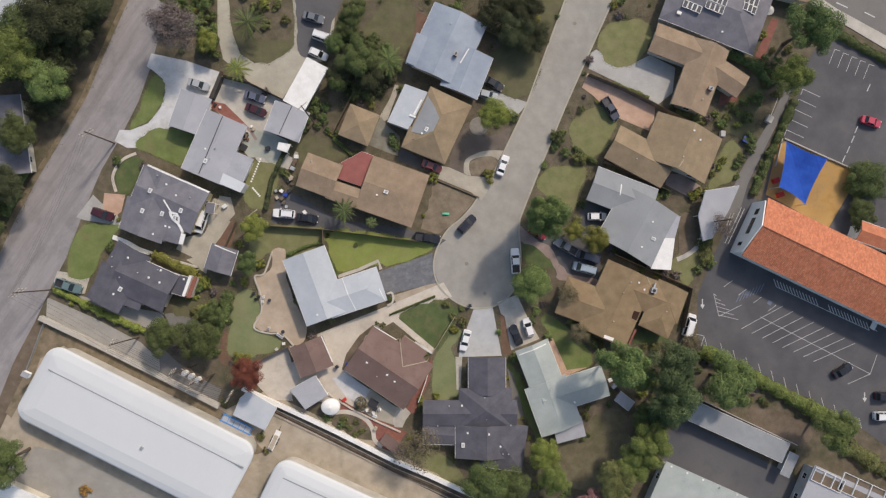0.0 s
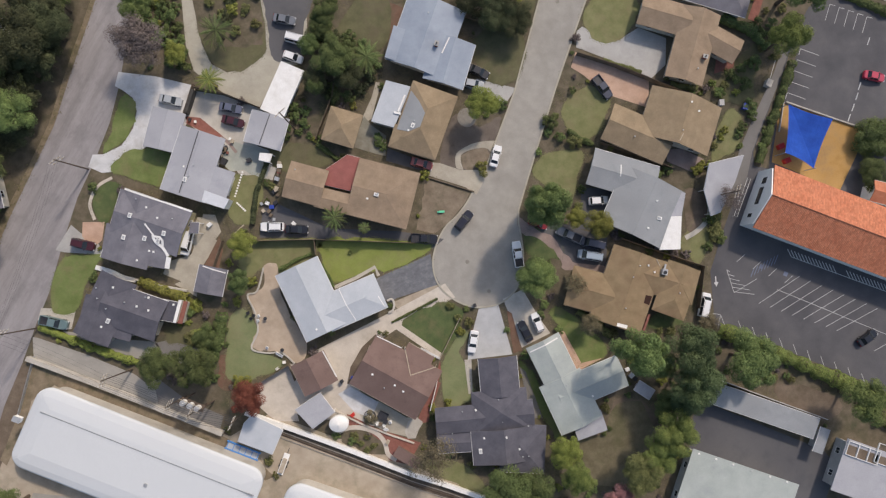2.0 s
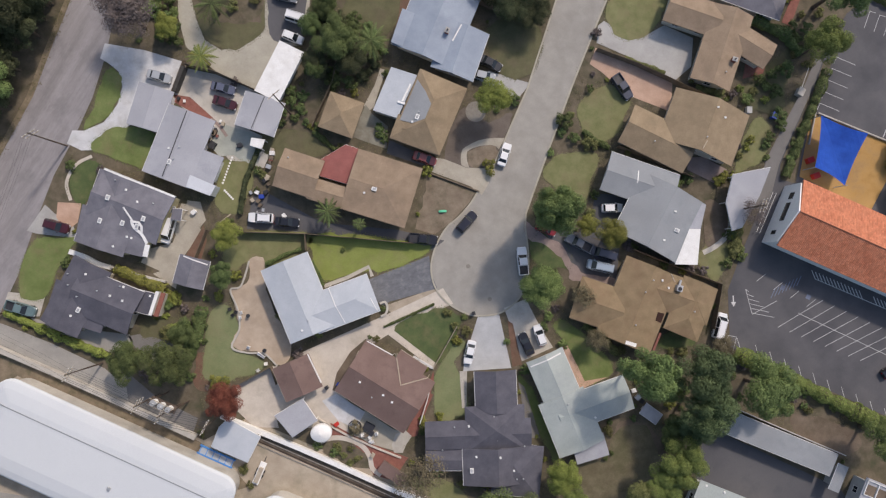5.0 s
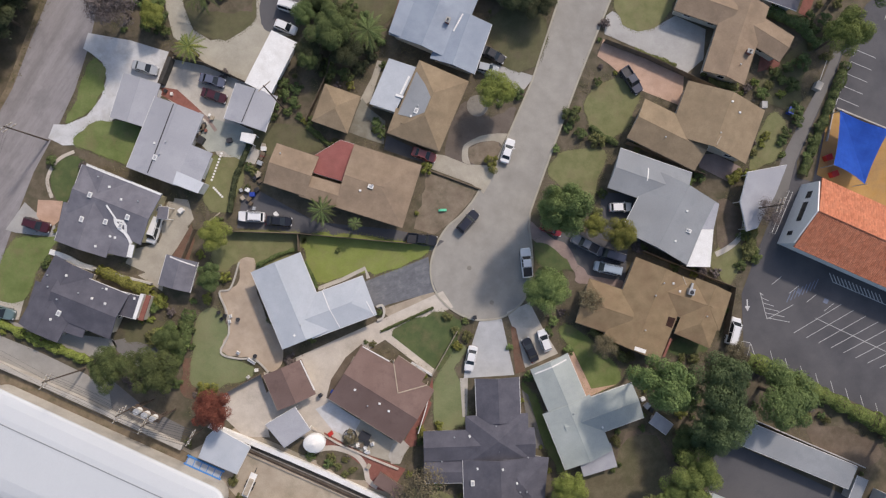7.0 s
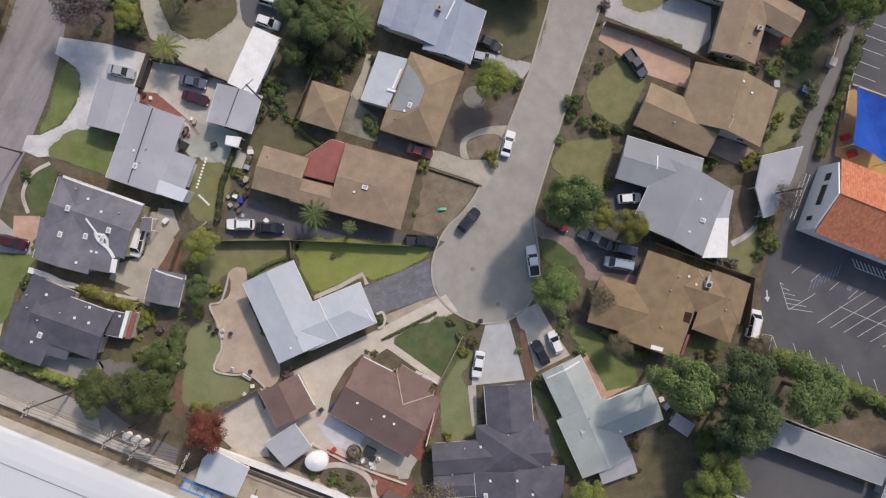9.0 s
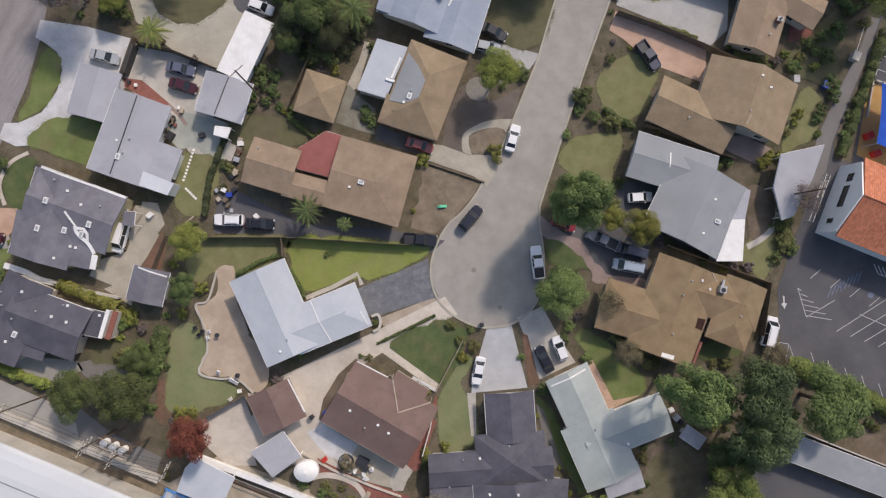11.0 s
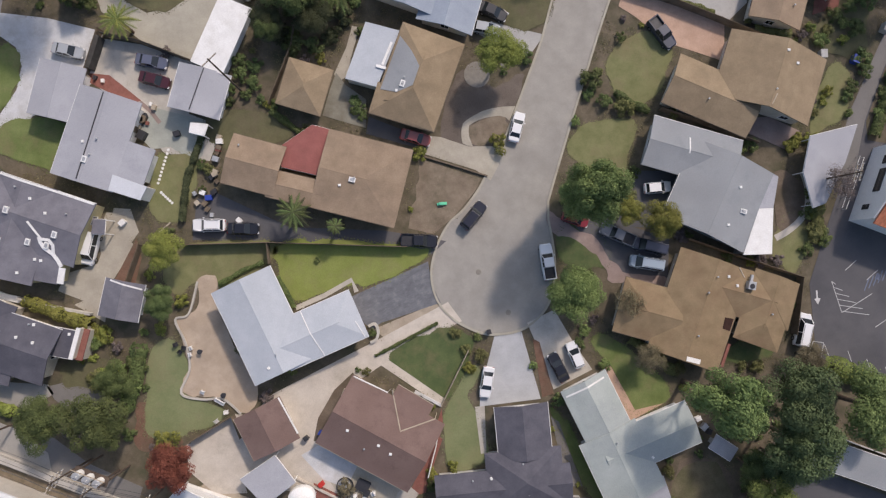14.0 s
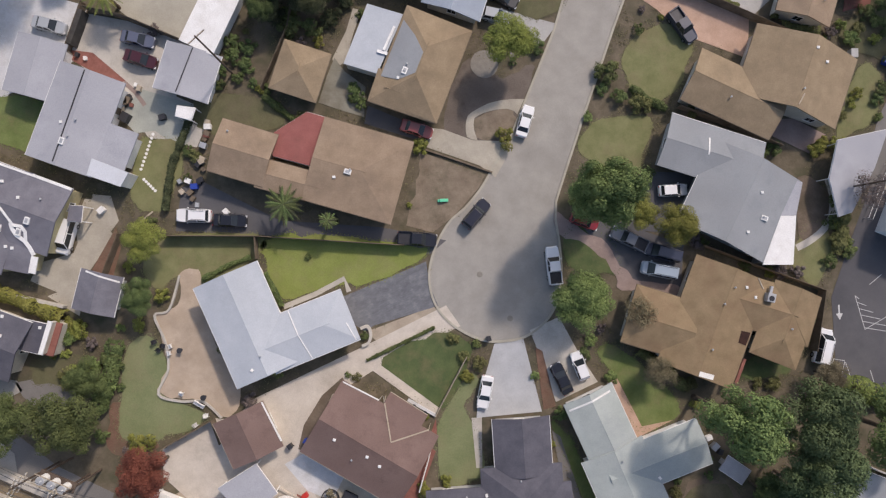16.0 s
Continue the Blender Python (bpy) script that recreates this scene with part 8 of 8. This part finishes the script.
crate(-41.83, 11.70, 0.9, 40, "white", "white covered box on a tan court")
area("moss_patch", [(0.14, 18.10), (2.47, 16.92), (1.93, 13.47), (1.12, 10.78), (-0.98, 9.29), (-1.80, 10.31)], 0.034, "scrub", "dark green-brown patch of soil beside a tan roof", "bare soil", soft=True)
# a horseshoe planter at the end of the blue-grey roof
solo("planter_rim", ribbon_mesh(curved([(-7.30, -7.06), (-6.34, -6.81), (-5.92, -7.79), (-6.24, -9.04), (-7.22, -9.53)], closed=False), 0.4, 0.0, 0.45), M["concrete"], "pale horseshoe planter rim beside a driveway", "planter", kind="structure")
shrub(-6.80, -8.12, 0.7, "leaf_dark", "dark shrub inside a horseshoe planter")
area("mulch_bed", [(-10.27, -13.72), (-13.25, -16.03), (-16.00, -19.93), (-16.98, -23.24), (-15.83, -23.72), (-14.16, -20.70), (-11.63, -17.89), (-9.55, -14.88)], 0.085, "earth", "narrow brown bed along a brown roof", "planting bed")
crate(-11.57, -16.61, 1.15, 62, "wood_pale", "pale slatted storage bench beside a brown roof", "storage_bench", 0.5)
for x, y in ([(-0.55, -18.40), (0.96, -19.46)]):
    solo("plant_pot", rod_mesh((x, y, 0.0), (x, y, 0.62), 0.26, 0.34, 14), M["dark_metal"], "dark plant pot in a white planter", "plant pot", "plant pots")
rail = thing("white_railing", 0.68, -24.05, "white railing round a red brick terrace", "railing")
for a, b in zip([(-0.07, -23.27), (1.54, -24.02), (1.03, -25.86), (0.07, -28.52)], [(1.54, -24.02), (1.03, -25.86), (0.07, -28.52), (-0.51, -30.19)]):
    part("top_rail", rod_mesh((*a, 1.0), (*b, 1.0), 0.09, sides=8), M["white"], rail)
    for k in range(4):
        p = Vector(a).lerp(Vector(b), k / 4)
        part("baluster", rod_mesh((p.x, p.y, 0.0), (p.x, p.y, 1.0), 0.05, sides=6), M["white"], rail)
wall([(46.15, -14.74), (44.62, -18.00)], 0.45, 2.5, "brick_red", "red brick garden wall in a house corner")
# a guard rail beside the hall's gable
guard = thing("guard_rail", 68.13, 4.40, "pale double guard rail beside the lane", "railing")
for a, b in ([(66.88, 3.97), (70.63, 11.70)], [(67.52, 3.74), (71.27, 11.47)]):
    part("top_rail", rod_mesh((*a, 0.9), (*b, 0.9), 0.04, sides=8), M["white"], guard)
    for k in range(6):
        p = Vector(a).lerp(Vector(b), k / 5)
        part("post", rod_mesh((p.x, p.y, 0.0), (p.x, p.y, 0.9), 0.05, sides=6), M["metal"], guard)
# white steps at the hall's long side
steps = thing("entry_steps", 100.67, -14.41, "white metal steps beside the clay tiled hall", "steps")
step_m = frame_at(100.67, -14.41, 62)
for k in range(4):
    part("tread", box_mesh(-0.9, 0.9, -0.8 + 0.4 * k, -0.44 + 0.4 * k, 0.16 * k, 0.16 * k + 0.17, m=step_m), M["white"], steps)
for u in (-0.95, 0.95):
    part("handrail", rod_mesh(step_m @ Vector((u, -0.8, 0.95)), step_m @ Vector((u, 0.8, 1.5)), 0.04), M["white"], steps)
# a white sunshade and a deck behind the taupe house
shade = thing("garden_sunshade", 76.60, 55.20, "round off-white sunshade beside a slate roof", "sunshade")
x, y = (76.60, 55.20)
bm = bmesh.new()
tip = bm.verts.new((x, y, 2.6))
rim = [bm.verts.new((x + 1.15 * math.cos(i * math.tau / 12), y + 1.15 * math.sin(i * math.tau / 12), 2.2)) for i in range(12)]
for i in range(12):
    bm.faces.new((tip, rim[i], rim[(i + 1) % 12]))
bmesh.ops.solidify(bm, geom=bm.faces[:], thickness=0.02)
part("canopy", bm, M["white"], shade)
part("pole", rod_mesh((x, y, 0.0), (x, y, 2.55), 0.03), M["metal"], shade)
part("foot", rod_mesh((x, y, 0.0), (x, y, 0.12), 0.3, sides=14), M["concrete_grey"], shade)
area("deck", [(67.20, 39.27), (71.08, 37.67), (70.32, 35.53), (66.09, 34.54)], 0.09, "brick_red", "dark red deck in the corner of a taupe house", "deck")
for x, y, r, m_ in ((66.49, 30.30, 1.5, "leaf"), (67.87, 31.87, 1.1, "leaf_olive"), (69.08, 34.21, 1.3, "leaf_dark"), (70.44, 32.89, 1.2, "leaf"), (71.63, 35.01, 1.4, "leaf_dark"), (65.29, 32.47, 1.0, "leaf_hedge"), (72.46, 31.76, 1.6, "leaf_dark"), (70.30, 30.21, 1.1, "leaf_light"), (74.42, 36.02, 1.8, "leaf_dark"), (72.66, 26.93, 1.7, "leaf_dark"), (72.99, 24.78, 1.5, "leaf_dark"), (66.97, 22.27, 1.1, "leaf_light"), (66.02, 20.70, 0.9, "leaf_light"), (64.32, 19.15, 0.9, "leaf_olive"), (70.70, 22.70, 1.3, "leaf_dark"), (69.86, 21.12, 1.1, "leaf_dark"), (77.09, 23.60, 1.3, "leaf_dark"), (75.86, 20.96, 1.4, "leaf_dark"), (74.85, 18.31, 1.2, "leaf"), (60.53, 14.79, 1.4, "leaf_light"), (61.74, 3.83, 1.5, "leaf_dark"), (62.37, 1.17, 1.6, "leaf_olive"), (63.70, -0.47, 1.5, "leaf"), (60.82, -1.95, 1.2, "leaf_dark")):
    shrub(x, y, r, m_, "leafy shrub in a narrow back garden")
shrub(20.26, 31.32, 1.4, "leaf_dark", "dark shrub at the kerb of the street")
area("terrace", [(1.36, -24.42), (2.15, -25.00), (-0.90, -31.84), (-2.75, -31.03)], 0.085, "brick_red", "bright red brick strip beside a brown roof", "terrace")
area("parking_pad", [(-26.31, 60.14), (-17.32, 59.34), (-18.58, 52.85), (-20.09, 48.43), (-20.63, 44.41), (-22.45, 43.86), (-25.13, 44.12), (-27.00, 46.45), (-26.76, 50.01), (-27.15, 54.23)], 0.06, "asphalt_dark", "worn grey asphalt strip beside a circular drive", "driveway", soft=True)
vehicle("sedan", "grey", -23.15, 52.55, -15, "dull grey sedan on a dark asphalt pad")
area("garden_path", [(18.03, 24.13), (16.26, 24.22), (14.59, 24.13), (12.90, 23.82), (11.60, 23.27), (10.45, 22.70), (9.76, 22.17), (9.48, 21.45), (9.35, 20.69), (9.33, 19.86), (9.43, 19.14), (10.08, 18.75), (10.92, 18.60), (10.71, 19.33), (10.53, 20.04), (10.50, 20.87), (10.66, 21.74), (11.25, 22.13), (12.08, 22.45), (13.07, 22.70), (14.19, 22.86), (15.44, 22.87), (16.38, 22.54), (16.88, 21.95)], 0.075, "concrete_dull", "curved worn concrete path across a brown front yard", "path")
area("soil_bed", [(10.82, 21.67), (12.21, 22.33), (14.18, 22.72), (15.56, 22.67), (16.59, 21.89), (16.45, 20.38), (13.52, 18.69), (11.18, 18.74), (10.76, 20.16)], 0.064, "soil_pale", "bare brown soil inside a curved path", "planting bed", soft=True)
ring_x, ring_y = -12.92, -30.33
solo("fire_ring", ribbon_mesh([(ring_x + 1.2 * math.cos(k * math.tau / 24), ring_y + 1.2 * math.sin(k * math.tau / 24)) for k in range(25)], 0.14, 0.05, 0.35), M["dark_metal"], "dark metal ring on a pale terrace", "fire ring")
crate(-10.25, -30.46, 1.9, -30, "dark_metal", "dark low garden sofa on a terrace", "garden_sofa", 0.45)
for x, y, turn in ((-11.46, -31.83, 20), (-10.14, -32.34, 110), (-8.96, -31.78, 200), (-9.63, -33.26, 290)):
    garden_chair(x, y, turn, "white", "white garden chair on a dull concrete terrace")
area("terrace", [(-5.22, -32.15), (-3.31, -31.53), (-2.84, -33.34), (-4.00, -35.78), (-5.61, -35.69), (-6.09, -34.24)], 0.092, "concrete", "pale concrete slab at the corner of a brown roof", "terrace")
hedge([(33.48, 24.97), (35.59, 23.22), (38.51, 21.58)], 1.3, 1.0, "leaf_dark", "dark low hedge between two front lawns", seed=33)
area("terrace", [(0.50, -25.34), (1.37, -25.18), (-1.13, -32.69), (-3.79, -32.99)], 0.088, "brick_red", "bright red brick strip inside a white railing", "terrace")
area("lawn", [(20.11, -24.39), (21.29, -24.18), (25.01, -34.61), (22.79, -34.37)], 0.08, "lawn", "narrow bright green strip of grass between two roofs", "lawn")
area("path", [(18.80, -23.35), (19.96, -24.29), (22.63, -34.35), (20.25, -34.09)], 0.07, "asphalt_lane", "narrow grey path beside a dark slate roof", "path")
area("soil_bed", [(-42.16, -15.31), (-40.14, -15.36), (-38.69, -18.68), (-35.94, -21.51), (-39.78, -22.53), (-42.46, -20.98)], 0.055, "mulch", "red-brown bare soil between trees and a lawn", "planting bed", soft=True)
area("yard_grass", [(26.07, -40.35), (35.07, -38.54), (37.40, -33.84), (42.53, -32.78), (45.22, -37.58), (45.85, -43.78), (41.87, -49.38), (28.11, -48.05)], 0.06, "yard_olive", "olive dry grass of a back yard between trees", "lawn", soft=True)
for x, y, r in ((35.04, -38.48, 0.9), (36.31, -37.81, 0.7)):
    shrub(x, y, r, "leaf_dark", "small dark bush behind a pale green roof")
area("soil_bed", [(-39.58, 60.91), (-40.02, 54.31), (-37.15, 48.77), (-33.06, 49.35), (-29.90, 47.92), (-28.09, 48.22), (-28.29, 53.63), (-29.46, 60.34)], 0.07, "earth", "dark bare soil inside a circular drive", "planting bed", soft=True)
for x, y, r in ((-33.35, 57.78, 1.8), (-34.86, 54.34, 1.7), (-28.6, 58.0, 1.2)):
    shrub(x, y, r, "leaf_deep", "dark bush inside a circular drive")
for x, y, r in ((-25.32, 31.72, 1.2), (-24.23, 30.34, 1.0), (-22.78, 32.31, 1.3), (-22.28, 29.13, 1.1), (-20.90, 30.43, 1.2), (-20.14, 28.24, 0.9), (-24.85, 28.30, 0.9), (-26.56, 30.16, 1.0), (-20.59, 33.36, 1.3), (-22.80, 34.43, 1.2)):
    shrub(x, y, r, "leaf_dark", "dark shrub along a back fence")
area("lawn", [(-52.53, -8.57), (-48.47, -8.00), (-44.52, -8.72), (-43.53, -10.90), (-45.70, -12.44), (-49.67, -11.95), (-52.38, -11.05)], 0.06, "lawn_dull", "small olive lawn between trees", "lawn", soft=True)
for x, y, r in ((-46.20, -10.24, 1.3), (-45.10, -9.72, 0.9), (-47.72, -7.76, 0.8)):
    shrub(x, y, r, "leaf_lime", "bright yellow-green shrub on a small lawn")
for x, y, r in ((-6.11, 26.79, 1.1), (-5.57, 25.60, 1.2), (-5.35, 24.43, 0.9), (-6.57, 25.35, 0.8)):
    shrub(x, y, r, "leaf_dark", "dark shrub between a side court and a tan roof")
for x, y, r in ((76.11, 44.53, 1.5), (77.23, 42.31, 1.3), (79.11, 43.92, 1.6), (80.19, 41.28, 1.4), (78.31, 39.68, 1.3), (76.50, 38.93, 1.1), (82.02, 47.18, 1.2), (79.38, 37.04, 1.2), (74.54, 36.48, 1.0), (78.51, 46.96, 1.0)):
    shrub(x, y, r, "leaf_dark" if r > 1.25 else "leaf_olive", "leafy bush beside a parking lot lane")
# dry weeds along the wooded side of the rural road
side_rng = random.Random(77)
verts, faces = [], []
for line in (WEST_LEFT,):
    for (x0, y0), (x1, y1) in zip(line, line[1:]):
        long = math.hypot(x1 - x0, y1 - y0)
        for k in range(int(long * 26)):
            t = side_rng.random()
            out = side_rng.gauss(0.5, 0.5)
            clump = noise.noise((x0 + (x1 - x0) * t, y0 + (y1 - y0) * t, 5.5))
            if clump < side_rng.uniform(-0.5, 0.4):
                continue
            p = Vector((x0 + (x1 - x0) * t - out * abs(y1 - y0) / long, y0 + (y1 - y0) * t + out * abs(x1 - x0) / long, side_rng.uniform(0.06, 0.16)))
            leaf_card(verts, faces, p, Vector((side_rng.gauss(0, 0.3), side_rng.gauss(0, 0.3), 1)).normalized(), side_rng.uniform(0.08, 0.22), side_rng)
me = bpy.data.meshes.new("roadside_weeds")
me.from_pydata([tuple(v) for v in verts], [], faces)
me.materials.append(M["weed"])
tagged(new("roadside_weeds", me), "dry tan weeds along the rural road", "weeds", kind="stuff")
# grass that frays over the edges of the lawns, and loose tufts on them
grass_rng = random.Random(31)
for mat in ("lawn", "lawn_bright", "lawn_soft", "lawn_deep", "lawn_dry", "lawn_dull"):
    verts, faces = [], []
    for outline, m_ in LAWNS:
        if m_ != mat:
            continue
        lx, ly = [p[0] for p in outline], [p[1] for p in outline]
        for (x0, y0), (x1, y1) in zip(outline, outline[1:] + outline[:1]):
            for k in range(int(math.hypot(x1 - x0, y1 - y0) * 22)):
                t = grass_rng.random()
                p = Vector((x0 + (x1 - x0) * t + grass_rng.gauss(0, 0.24), y0 + (y1 - y0) * t + grass_rng.gauss(0, 0.24), grass_rng.uniform(0.05, 0.085)))
                leaf_card(verts, faces, p, Vector((grass_rng.gauss(0, 0.12), grass_rng.gauss(0, 0.12), 1)).normalized(), grass_rng.uniform(0.05, 0.13), grass_rng)
    me = bpy.data.meshes.new("grass")
    me.from_pydata([tuple(v) for v in verts], [], faces)
    me.materials.append(M[mat])
    tagged(new("grass", me), "loose grass fraying over the lawn edges", "grass", kind="stuff")
